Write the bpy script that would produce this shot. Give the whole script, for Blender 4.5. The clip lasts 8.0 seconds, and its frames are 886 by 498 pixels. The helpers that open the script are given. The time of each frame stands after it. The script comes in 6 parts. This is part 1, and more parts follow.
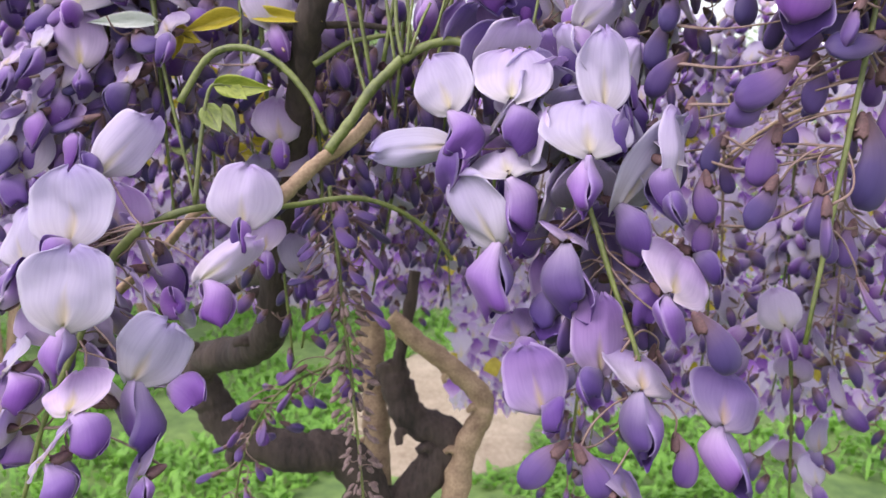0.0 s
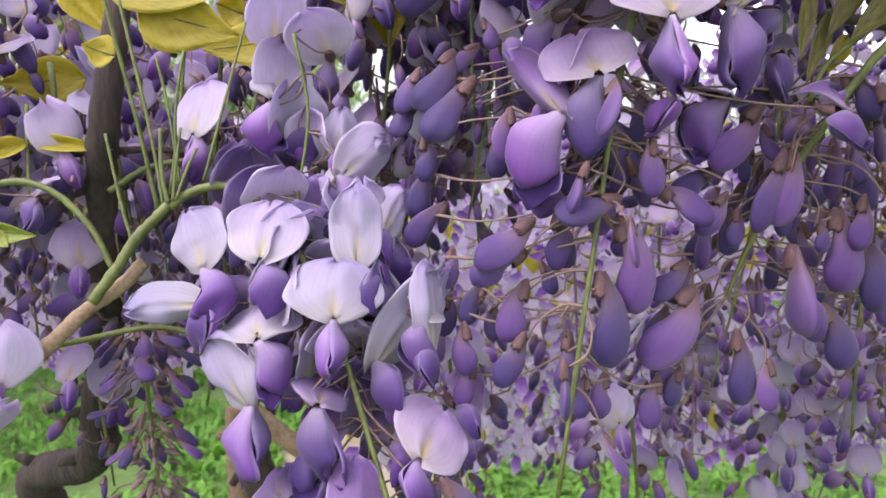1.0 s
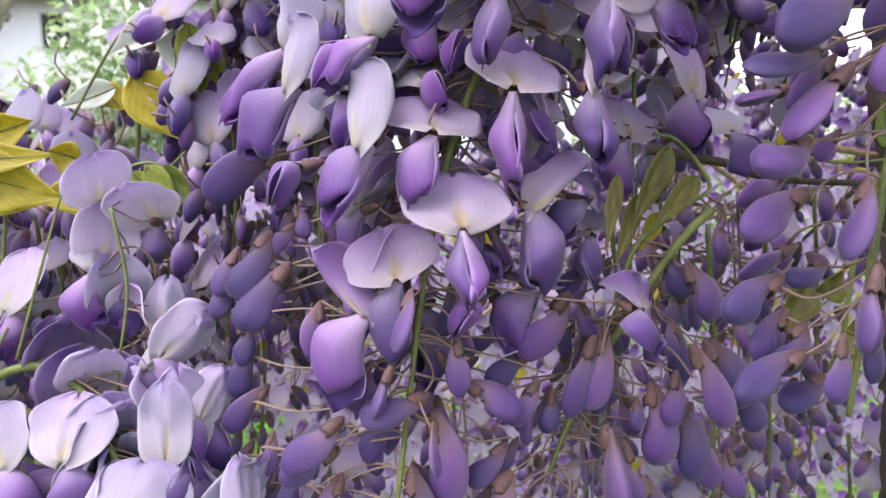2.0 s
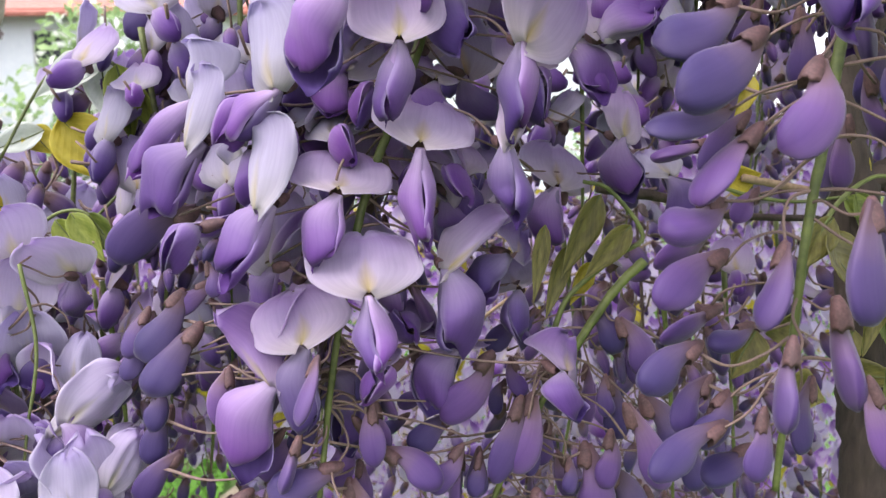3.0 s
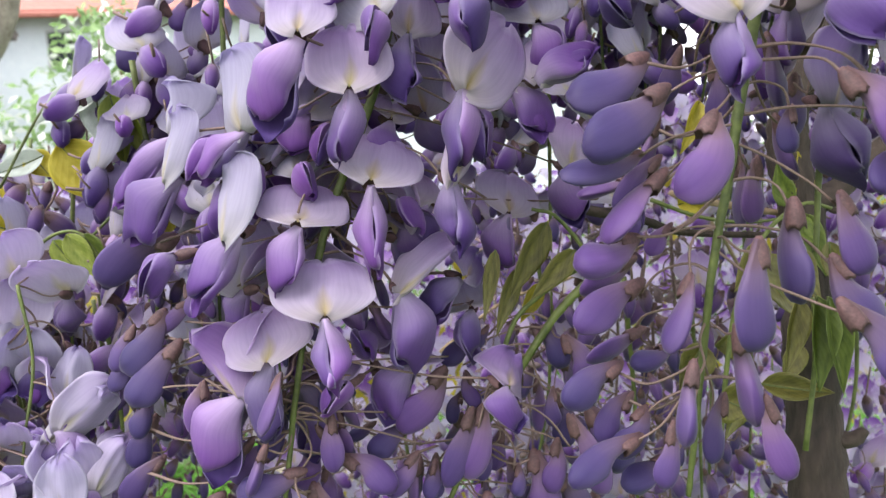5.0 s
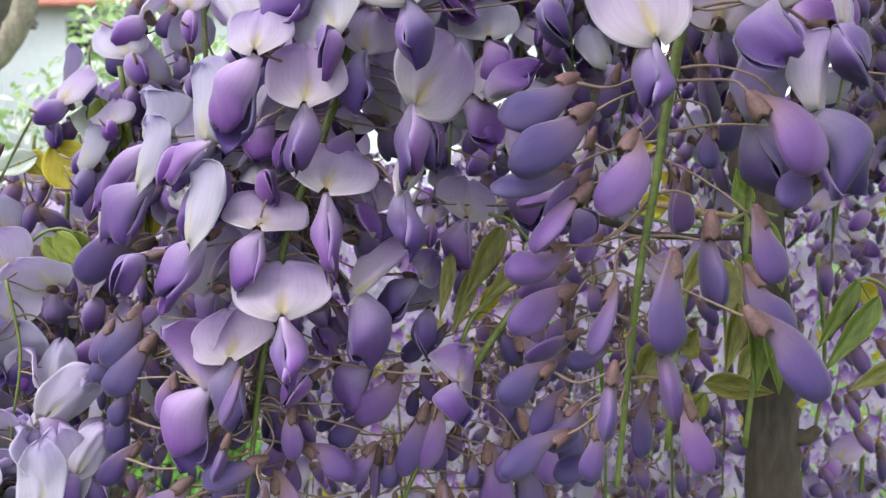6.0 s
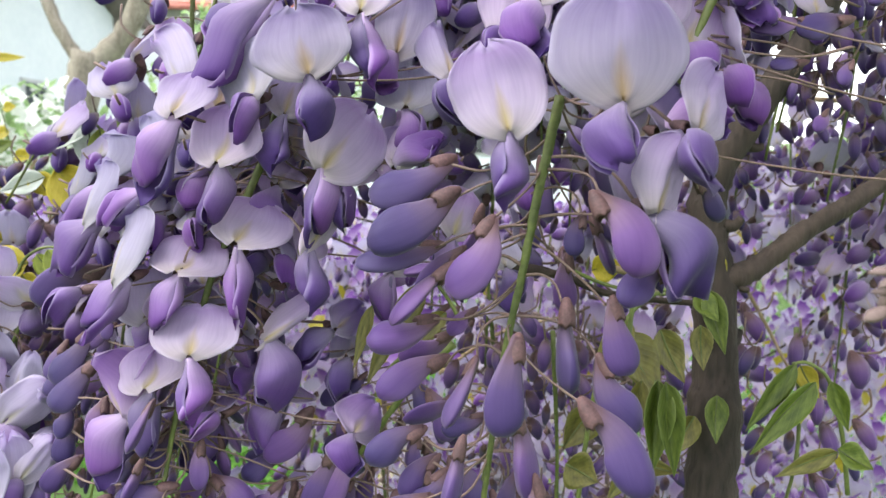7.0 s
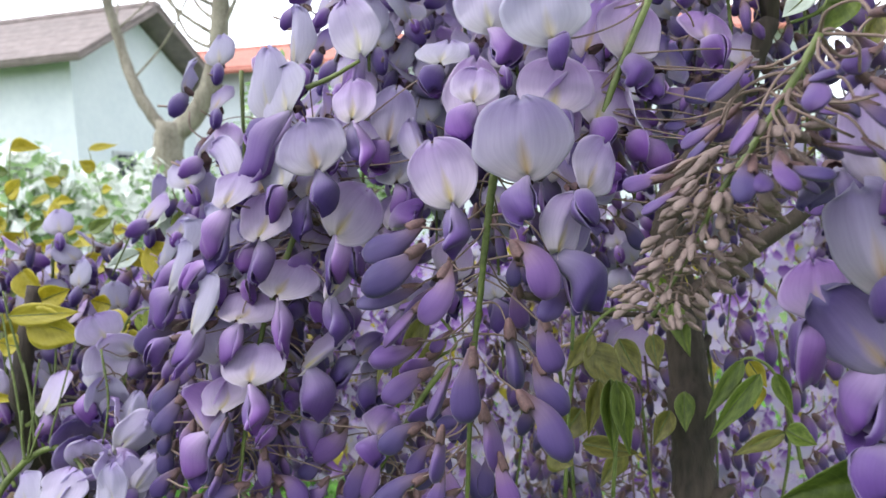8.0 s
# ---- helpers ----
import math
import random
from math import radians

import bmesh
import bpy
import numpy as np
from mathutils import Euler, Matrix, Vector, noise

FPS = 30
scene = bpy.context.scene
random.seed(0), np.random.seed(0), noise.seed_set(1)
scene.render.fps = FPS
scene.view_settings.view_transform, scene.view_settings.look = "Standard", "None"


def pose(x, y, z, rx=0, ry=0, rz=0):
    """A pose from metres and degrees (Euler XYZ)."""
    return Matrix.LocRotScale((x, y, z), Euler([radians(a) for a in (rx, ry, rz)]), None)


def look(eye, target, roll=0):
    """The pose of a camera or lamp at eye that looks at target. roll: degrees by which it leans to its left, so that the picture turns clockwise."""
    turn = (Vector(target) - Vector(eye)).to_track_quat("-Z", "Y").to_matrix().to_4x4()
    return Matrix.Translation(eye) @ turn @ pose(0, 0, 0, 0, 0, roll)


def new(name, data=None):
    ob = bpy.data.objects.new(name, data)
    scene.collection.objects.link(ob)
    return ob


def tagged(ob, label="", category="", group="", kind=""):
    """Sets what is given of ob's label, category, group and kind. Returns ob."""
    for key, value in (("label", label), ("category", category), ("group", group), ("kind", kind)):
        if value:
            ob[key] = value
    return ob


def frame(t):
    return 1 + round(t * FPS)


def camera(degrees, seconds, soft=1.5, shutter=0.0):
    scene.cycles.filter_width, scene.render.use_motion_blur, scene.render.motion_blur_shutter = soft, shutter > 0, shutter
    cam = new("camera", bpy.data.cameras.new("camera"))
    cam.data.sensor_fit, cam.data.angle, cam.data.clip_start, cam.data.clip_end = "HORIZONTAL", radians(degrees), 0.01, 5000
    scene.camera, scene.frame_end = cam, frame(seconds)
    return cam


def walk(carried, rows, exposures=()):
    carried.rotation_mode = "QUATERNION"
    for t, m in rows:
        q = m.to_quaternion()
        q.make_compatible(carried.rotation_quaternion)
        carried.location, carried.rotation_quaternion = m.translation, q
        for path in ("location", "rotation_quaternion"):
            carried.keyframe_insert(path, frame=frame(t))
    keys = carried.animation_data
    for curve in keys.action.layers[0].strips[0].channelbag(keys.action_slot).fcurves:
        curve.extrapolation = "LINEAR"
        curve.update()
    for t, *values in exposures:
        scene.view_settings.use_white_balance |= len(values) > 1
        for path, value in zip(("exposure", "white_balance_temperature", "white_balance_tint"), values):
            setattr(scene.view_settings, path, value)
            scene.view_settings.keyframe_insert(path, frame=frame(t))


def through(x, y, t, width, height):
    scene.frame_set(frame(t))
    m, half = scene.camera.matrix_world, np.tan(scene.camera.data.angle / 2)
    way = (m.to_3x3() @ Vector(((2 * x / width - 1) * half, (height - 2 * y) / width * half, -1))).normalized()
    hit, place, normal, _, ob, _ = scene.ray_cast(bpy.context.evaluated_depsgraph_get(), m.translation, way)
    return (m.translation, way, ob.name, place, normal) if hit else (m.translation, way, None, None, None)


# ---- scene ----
cam = camera(62.9, 8.0, soft=1.35, shutter=0.12)
cam.data.dof.use_dof, cam.data.dof.focus_distance, cam.data.dof.aperture_fstop = True, 0.178, 36.0
PATH = [
    (0, (0.00752, -0.00907, 1.24480), (-0.00494, 0.28428, 1.18320), 0.18),
    (0.5, (0.02861, -0.00382, 1.25668), (0.02724, 0.29136, 1.20316), -0.39),
    (1, (0.05684, 0.00074, 1.27632), (0.06754, 0.29653, 1.22736), -0.63),
    (1.5, (0.07519, 0.00492, 1.29884), (0.10058, 0.30071, 1.25565), -0.52),
    (2, (0.09128, 0.00658, 1.31915), (0.12500, 0.30166, 1.27681), -1.06),
    (2.2, (0.09794, 0.00753, 1.32356), (0.13304, 0.30262, 1.28248), -1.37),
    (3.3, (0.11524, 0.01571, 1.33043), (0.15099, 0.31121, 1.29297), -2.04),
    (3.5, (0.11831, 0.01600, 1.33197), (0.15292, 0.31154, 1.29381), -2.57),
    (4, (0.12275, 0.01554, 1.33044), (0.15322, 0.31167, 1.29335), -2.93),
    (4.2, (0.12356, 0.01545, 1.33086), (0.15296, 0.31181, 1.29476), -2.95),
    (5.5, (0.12541, -0.01345, 1.34035), (0.15651, 0.28219, 1.29998), -1.29),
    (6, (0.13923, -0.01468, 1.34114), (0.16391, 0.28139, 1.29947), -1.46),
    (6.5, (0.15240, -0.01785, 1.34057), (0.16457, 0.27928, 1.30097), -0.38),
    (7, (0.18513, -0.02254, 1.35511), (0.17763, 0.27515, 1.31872), 2.03),
    (7.5, (0.19917, -0.03836, 1.35993), (0.17672, 0.25932, 1.33020), 1.11),
    (8, (0.21832, -0.07867, 1.36368), (0.17854, 0.21785, 1.34144), -3.22),
]
walk(cam, [(t, look(eye, target, roll)) for t, eye, target, roll in PATH],
     ((0, 0.90, 6650, 24), (1, 0.90, 6650, 23), (2, 0.98, 6700, 17), (4, 0.94, 6600, 15), (6, 0.92, 6700, 6), (7, 1.02, 6650, 6), (8, 0.70, 6350, 6)))

# ---- light: a bright, thinly clouded spring day ----
world = bpy.data.worlds.new("sky")
scene.world = world
world.use_nodes = True
wn, wl = world.node_tree.nodes, world.node_tree.links
wn.clear()
sky = wn.new("ShaderNodeTexSky")
sky.sky_type, sky.sun_disc = "NISHITA", False
sky.sun_elevation, sky.sun_rotation = radians(53), radians(240)
sky.air_density, sky.dust_density = 1.0, 2.5
clouds = wn.new("ShaderNodeTexNoise")
clouds.inputs["Scale"].default_value, clouds.inputs["Detail"].default_value = 3.0, 6
ramp = wn.new("ShaderNodeValToRGB")
ramp.color_ramp.elements[0].position, ramp.color_ramp.elements[1].position = 0.30, 0.56
wmix = wn.new("ShaderNodeMix")
wmix.data_type = "RGBA"
wmix.inputs[7].default_value = (11.2, 11.3, 12.2, 1)
wback, wout = wn.new("ShaderNodeBackground"), wn.new("ShaderNodeOutputWorld")
wback.inputs["Strength"].default_value = 0.15
wl.new(clouds.outputs["Fac"], ramp.inputs[0])
wl.new(ramp.outputs[0], wmix.inputs[0])
wl.new(sky.outputs[0], wmix.inputs[6])
wl.new(wmix.outputs[2], wback.inputs[0])
wl.new(wback.outputs[0], wout.inputs[0])
sun = new("sun", bpy.data.lights.new("sun", "SUN"))
sun.data.energy, sun.data.angle, sun.data.color = 1.9, radians(40), (1.0, 0.96, 0.9)
sun.matrix_world = look((-1.9, -1.1, 2.9), (0, 0, 0))
scene.view_settings.exposure = 0.55


# ---- materials ----
def material(name):
    m = bpy.data.materials.new(name)
    m.use_nodes = True
    n, l = m.node_tree.nodes, m.node_tree.links
    return m, n, l, n["Principled BSDF"]


def node(n, kind, **given):
    made = n.new(kind)
    for key, value in given.items():
        made.inputs[key.replace("_", " ")].default_value = value
    return made


def ramp_of(n, stops):
    r = n.new("ShaderNodeValToRGB")
    e = r.color_ramp.elements
    while len(e) < len(stops):
        e.new(0.5)
    for k, (p, c) in enumerate(stops):
        e[k].position, e[k].color = p, (*c, 1)
    return r


def mix_rgb(n, l, fac, a, b, blend="MIX"):
    m = n.new("ShaderNodeMix")
    m.data_type, m.blend_type = "RGBA", blend
    for slot, v in ((0, fac), (6, a), (7, b)):
        if isinstance(v, bpy.types.NodeSocket):
            l.new(v, m.inputs[slot])
        else:
            m.inputs[slot].default_value = v if slot == 0 else (*v, 1)
    return m.outputs[2]


def surface(m, n, l, bsdf, colour, rough, glow_through=0.0, bump=None):
    """Colour, gloss, fine relief and the light that passes through thin tissue."""
    l.new(colour, bsdf.inputs["Base Color"])
    bsdf.inputs["Roughness"].default_value = rough
    if bump is not None:
        b = n.new("ShaderNodeBump")
        b.inputs["Strength"].default_value, b.inputs["Distance"].default_value = bump[1], bump[2]
        l.new(bump[0], b.inputs["Height"])
        l.new(b.outputs[0], bsdf.inputs["Normal"])
    if glow_through > 0:
        t, mx = n.new("ShaderNodeBsdfTranslucent"), n.new("ShaderNodeMixShader")
        l.new(colour, t.inputs[0])
        mx.inputs[0].default_value = glow_through
        l.new(bsdf.outputs[0], mx.inputs[1])
        l.new(t.outputs[0], mx.inputs[2])
        l.new(mx.outputs[0], n["Material Output"].inputs[0])
    return m


def petal_material(name, stops, spread=0.12, patch=None, through=0.52, vein=0.3, seam=None, rim=None):
    """A petal: colours run from its foot (0) to its rim (1), fine veins fan out along it, each petal is a little lighter or darker."""
    m, n, l, bsdf = material(name)
    uv, sep = n.new("ShaderNodeUVMap"), n.new("ShaderNodeSeparateXYZ")
    l.new(uv.outputs[0], sep.inputs[0])
    info = n.new("ShaderNodeObjectInfo")
    coord = n.new("ShaderNodeTexCoord")
    blotch = node(n, "ShaderNodeTexNoise", Scale=180.0, Detail=3.0)
    l.new(coord.outputs["Object"], blotch.inputs["Vector"])
    shift = n.new("ShaderNodeMath")
    shift.operation = "MULTIPLY_ADD"
    shift.inputs[1].default_value, shift.inputs[2].default_value = 0.22, -0.11
    l.new(blotch.outputs[0], shift.inputs[0])
    along = n.new("ShaderNodeMath")
    l.new(sep.outputs[1], along.inputs[0])
    l.new(shift.outputs[0], along.inputs[1])
    grade = ramp_of(n, stops)
    l.new(along.outputs[0], grade.inputs[0])
    colour = grade.outputs[0]
    if patch:
        # the yellow fleck at the foot of the standard petal
        cx = n.new("ShaderNodeMath")
        cx.operation = "ABSOLUTE"
        off = n.new("ShaderNodeMath")
        off.operation = "SUBTRACT"
        off.inputs[1].default_value = 0.5
        l.new(sep.outputs[0], off.inputs[0])
        l.new(off.outputs[0], cx.inputs[0])
        wide = n.new("ShaderNodeMath")
        wide.operation = "MULTIPLY"
        wide.inputs[1].default_value = 3.4
        l.new(cx.outputs[0], wide.inputs[0])
        tall = n.new("ShaderNodeMath")
        tall.operation = "MULTIPLY"
        tall.inputs[1].default_value = 1.0
        l.new(sep.outputs[1], tall.inputs[0])
        total = n.new("ShaderNodeMath")
        l.new(wide.outputs[0], total.inputs[0])
        l.new(tall.outputs[0], total.inputs[1])
        fall = ramp_of(n, [(0.0, (0.8, 0.8, 0.8)), (0.2, (0.62, 0.62, 0.62)), (0.6, (0, 0, 0))])
        l.new(total.outputs[0], fall.inputs[0])
        colour = mix_rgb(n, l, fall.outputs[0], colour, patch)
    if rim:
        # the thin pale edge
        far, side = n.new("ShaderNodeMath"), n.new("ShaderNodeMath")
        far.operation, side.operation = "SUBTRACT", "ABSOLUTE"
        far.inputs[1].default_value = 0.5
        l.new(sep.outputs[0], far.inputs[0])
        l.new(far.outputs[0], side.inputs[0])
        edge = ramp_of(n, [(0.43, (0, 0, 0)), (0.5, (0.75, 0.75, 0.75))])
        l.new(side.outputs[0], edge.inputs[0])
        colour = mix_rgb(n, l, edge.outputs[0], colour, rim)
    if seam:
        # the pale rim where one side of the folded petal lies over the other
        turn, rest = n.new("ShaderNodeMath"), n.new("ShaderNodeMath")
        turn.operation, rest.operation = "MULTIPLY_ADD", "FRACT"
        turn.inputs[1].default_value = 0.12
        l.new(sep.outputs[1], turn.inputs[0])
        base = n.new("ShaderNodeMath")
        base.inputs[1].default_value = 0.35
        l.new(sep.outputs[0], base.inputs[0])
        l.new(base.outputs[0], turn.inputs[2])
        l.new(turn.outputs[0], rest.inputs[0])
        rim = ramp_of(n, [(0.74, (0, 0, 0)), (0.93, (0.2, 0.2, 0.2)), (0.955, (0, 0, 0))])
        l.new(rest.outputs[0], rim.inputs[0])
        colour = mix_rgb(n, l, rim.outputs[0], colour, seam)
    lines = node(n, "ShaderNodeTexNoise", Scale=1.0, Detail=3.0, Roughness=0.6)
    stretch = n.new("ShaderNodeMapping")
    stretch.inputs["Scale"].default_value = (26, 1.6, 1)
    l.new(uv.outputs[0], stretch.inputs[0])
    l.new(stretch.outputs[0], lines.inputs["Vector"])
    streak = ramp_of(n, [(0.35, (0.55, 0.5, 0.65)), (0.62, (1, 1, 1))])
    l.new(lines.outputs[0], streak.inputs[0])
    tone = n.new("ShaderNodeMapRange")
    tone.inputs["To Min"].default_value, tone.inputs["To Max"].default_value = 1 - spread, 1 + spread
    l.new(info.outputs["Random"], tone.inputs["Value"])
    value = n.new("ShaderNodeHueSaturation")
    l.new(colour, value.inputs["Color"])
    l.new(tone.outputs[0], value.inputs["Value"])
    tint = n.new("ShaderNodeMapRange")
    tint.inputs["To Min"].default_value, tint.inputs["To Max"].default_value = 0.48, 0.525
    l.new(info.outputs["Random"], tint.inputs["Value"])
    l.new(tint.outputs[0], value.inputs["Hue"])
    veined = mix_rgb(n, l, 0.7 * vein, value.outputs[0], streak.outputs[0], "MULTIPLY")
    bsdf.inputs["Sheen Weight"].default_value = 0.15
    bsdf.inputs["Specular IOR Level"].default_value = 0.25
    return surface(m, n, l, bsdf, veined, 0.55, through, (lines.outputs[0], 0.5 * vein, 0.0004))


def mottled(name, dark, light, scale, rough, bump=0.4, depth=0.001, stretch=(1, 1, 1), through=0.0, vary=0.1):
    """Bark, stalk, wall or leaf: two colours mixed by noise at two scales."""
    m, n, l, bsdf = material(name)
    coord, mp = n.new("ShaderNodeTexCoord"), n.new("ShaderNodeMapping")
    mp.inputs["Scale"].default_value = stretch
    l.new(coord.outputs["Object"], mp.inputs[0])
    big, fine = node(n, "ShaderNodeTexNoise", Scale=scale, Detail=5.0), node(n, "ShaderNodeTexNoise", Scale=scale * 7, Detail=4.0)
    for x in (big, fine):
        l.new(mp.outputs[0], x.inputs["Vector"])
    both = n.new("ShaderNodeMath")
    both.operation = "MULTIPLY_ADD"
    both.inputs[1].default_value = 0.45
    l.new(fine.outputs[0], both.inputs[0])
    half = n.new("ShaderNodeMath")
    half.operation = "MULTIPLY"
    half.inputs[1].default_value = 0.6
    l.new(big.outputs[0], half.inputs[0])
    l.new(half.outputs[0], both.inputs[2])
    grade = ramp_of(n, [(0.36, dark), (0.68, light)])
    l.new(both.outputs[0], grade.inputs[0])
    info, tone, value = n.new("ShaderNodeObjectInfo"), n.new("ShaderNodeMapRange"), n.new("ShaderNodeHueSaturation")
    tone.inputs["To Min"].default_value, tone.inputs["To Max"].default_value = 1 - vary, 1 + vary
    l.new(info.outputs["Random"], tone.inputs["Value"])
    l.new(tone.outputs[0], value.inputs["Value"])
    l.new(grade.outputs[0], value.inputs["Color"])
    return surface(m, n, l, bsdf, value.outputs[0], rough, through, (both.outputs[0], bump, depth))


def leaf_material(name, dark, light, through):
    """A leaflet: blotched tissue, side veins that run out from the midrib, a pale thin margin."""
    m, n, l, bsdf = material(name)
    uv, sep, coord = n.new("ShaderNodeUVMap"), n.new("ShaderNodeSeparateXYZ"), n.new("ShaderNodeTexCoord")
    l.new(uv.outputs[0], sep.inputs[0])
    blotch = node(n, "ShaderNodeTexNoise", Scale=4.0, Detail=5.0)
    l.new(uv.outputs[0], blotch.inputs["Vector"])
    grade = ramp_of(n, [(0.32, dark), (0.68, light)])
    l.new(blotch.outputs[0], grade.inputs[0])
    off, side, rise, wave = [n.new("ShaderNodeMath") for _ in range(4)]
    off.operation, side.operation, rise.operation, wave.operation = "SUBTRACT", "ABSOLUTE", "MULTIPLY_ADD", "SINE"
    off.inputs[1].default_value = 0.5
    l.new(sep.outputs[0], off.inputs[0])
    l.new(off.outputs[0], side.inputs[0])
    rise.inputs[1].default_value = -0.75
    l.new(side.outputs[0], rise.inputs[0])
    l.new(sep.outputs[1], rise.inputs[2])
    many = n.new("ShaderNodeMath")
    many.operation = "MULTIPLY"
    many.inputs[1].default_value = 58.0
    l.new(rise.outputs[0], many.inputs[0])
    l.new(many.outputs[0], wave.inputs[0])
    line = ramp_of(n, [(0.80, (0, 0, 0)), (1.0, (0.16, 0.16, 0.16))])
    l.new(wave.outputs[0], line.inputs[0])
    paler = tuple(min(0.8, c * 1.25 + 0.04) for c in light)
    colour = mix_rgb(n, l, line.outputs[0], grade.outputs[0], paler)
    edge = ramp_of(n, [(0.45, (0, 0, 0)), (0.5, (0.7, 0.7, 0.7))])
    l.new(side.outputs[0], edge.inputs[0])
    colour = mix_rgb(n, l, edge.outputs[0], colour, paler)
    info, tone, value = n.new("ShaderNodeObjectInfo"), n.new("ShaderNodeMapRange"), n.new("ShaderNodeHueSaturation")
    tone.inputs["To Min"].default_value, tone.inputs["To Max"].default_value = 0.85, 1.12
    l.new(info.outputs["Random"], tone.inputs["Value"])
    l.new(tone.outputs[0], value.inputs["Value"])
    l.new(colour, value.inputs["Color"])
    return surface(m, n, l, bsdf, value.outputs[0], 0.48, through, (wave.outputs[0], 0.14, 0.0003))


BANNER = petal_material("banner_petal", [(0.0, (0.57, 0.51, 0.54)), (0.25, (0.60, 0.53, 0.67)), (0.6, (0.54, 0.45, 0.66)), (0.88, (0.45, 0.34, 0.60)), (1.0, (0.56, 0.48, 0.69))], spread=0.16, patch=(0.62, 0.49, 0.18), through=0.62, rim=(0.66, 0.60, 0.74))
PALE = petal_material("pale_petal", [(0.0, (0.53, 0.50, 0.52)), (0.3, (0.56, 0.52, 0.65)), (0.8, (0.53, 0.475, 0.66)), (1.0, (0.45, 0.365, 0.62))], patch=(0.62, 0.56, 0.34), through=0.56, rim=(0.67, 0.64, 0.76))
DEEP = petal_material("deep_petal", [(0.0, (0.37, 0.30, 0.42)), (0.3, (0.32, 0.235, 0.45)), (0.7, (0.26, 0.165, 0.40)), (0.90, (0.20, 0.12, 0.35)), (1.0, (0.30, 0.22, 0.46))], spread=0.2, patch=(0.52, 0.41, 0.20), through=0.5, rim=(0.52, 0.44, 0.63))
WING = petal_material("wing_petal", [(0.0, (0.45, 0.38, 0.53)), (0.22, (0.35, 0.26, 0.47)), (0.5, (0.215, 0.13, 0.36)), (0.78, (0.135, 0.060, 0.275)), (1.0, (0.09, 0.034, 0.21))], spread=0.3, through=0.42, rim=(0.42, 0.33, 0.58))
BUD = petal_material("bud_petal", [(0.0, (0.09, 0.046, 0.052)), (0.17, (0.13, 0.077, 0.098)), (0.32, (0.134, 0.085, 0.172)), (0.55, (0.093, 0.054, 0.178)), (0.85, (0.062, 0.034, 0.148)), (1.0, (0.045, 0.021, 0.105))], spread=0.3, through=0.2, seam=(0.24, 0.175, 0.33))
CALYX = mottled("calyx_skin", (0.045, 0.022, 0.026), (0.13, 0.066, 0.068), 300, 0.7, 0.5, 0.0004)
HUSK = mottled("bract_husk", (0.085, 0.058, 0.058), (0.21, 0.15, 0.14), 300, 0.8, 0.5, 0.0004)
PEDICEL = mottled("pedicel_skin", (0.105, 0.068, 0.06), (0.215, 0.145, 0.125), 200, 0.65, 0.3, 0.0003)
RACHIS = mottled("green_stalk", (0.045, 0.062, 0.014), (0.13, 0.16, 0.04), 90, 0.55, 0.4, 0.0004)
BARK = mottled("vine_bark", (0.010, 0.007, 0.006), (0.055, 0.039, 0.032), 60, 0.9, 0.9, 0.003, (1, 1, 0.25))
TWIG = mottled("twig_bark", (0.14, 0.09, 0.055), (0.34, 0.25, 0.16), 120, 0.8, 0.6, 0.0006)
LEAF_YELLOW = leaf_material("young_leaf", (0.36, 0.31, 0.02), (0.56, 0.48, 0.06), 0.5)
LEAF_GREEN = leaf_material("green_leaf", (0.06, 0.095, 0.014), (0.18, 0.235, 0.042), 0.4)
LEAF_FRESH = leaf_material("fresh_leaf", (0.18, 0.25, 0.028), (0.38, 0.44, 0.08), 0.45)
LEAF_OLIVE = leaf_material("olive_leaf", (0.075, 0.07, 0.015), (0.20, 0.185, 0.04), 0.3)
LEAF_PALE = leaf_material("downy_leaf", (0.52, 0.58, 0.52), (0.72, 0.77, 0.73), 0.4)
GRASS = mottled("grass_blades", (0.045, 0.15, 0.012), (0.15, 0.36, 0.04), 14, 0.6, 0.3, 0.01, through=0.4, vary=0.25)
SOIL = mottled("meadow_ground", (0.03, 0.07, 0.015), (0.10, 0.17, 0.04), 3, 0.95, 0.6, 0.02)
PLASTER = mottled("white_plaster", (0.58, 0.63, 0.67), (0.67, 0.71, 0.74), 1.2, 0.9, 0.3, 0.01)
ROOF_BROWN = mottled("brown_roof_tiles", (0.14, 0.11, 0.11), (0.25, 0.205, 0.20), 6, 0.8, 0.5, 0.02)
ROOF_RED = mottled("red_roof_tiles", (0.32, 0.11, 0.085), (0.48, 0.20, 0.155), 6, 0.8, 0.5, 0.02)


# ---- kit of shapes; lengths in centimetres, heights from 1.25 m ----
def P(x, y, z):
    return Vector((x, y, z + 125.0)) * 0.01


def part(name, data, parent, m=None, label="", kind=""):
    """Links a mesh (or a bmesh) as one object under a thing or a part, at the world pose m."""
    ob = new(name, data)
    if parent is not None:
        ob.parent = parent
    if m is not None:
        ob.matrix_basis = WORLD[parent].inverted() @ m if parent is not None else m
    WORLD[ob] = m if m is not None else (WORLD[parent].copy() if parent is not None else Matrix())
    return tagged(ob, label, kind=kind)


WORLD = {}


def thing(name, place, label, category, group="", kind=""):
    ob = new(name)
    ob.location = place
    ob.empty_display_size = 0.02
    WORLD[ob] = Matrix.Translation(place)
    return tagged(ob, label, category, group, kind)


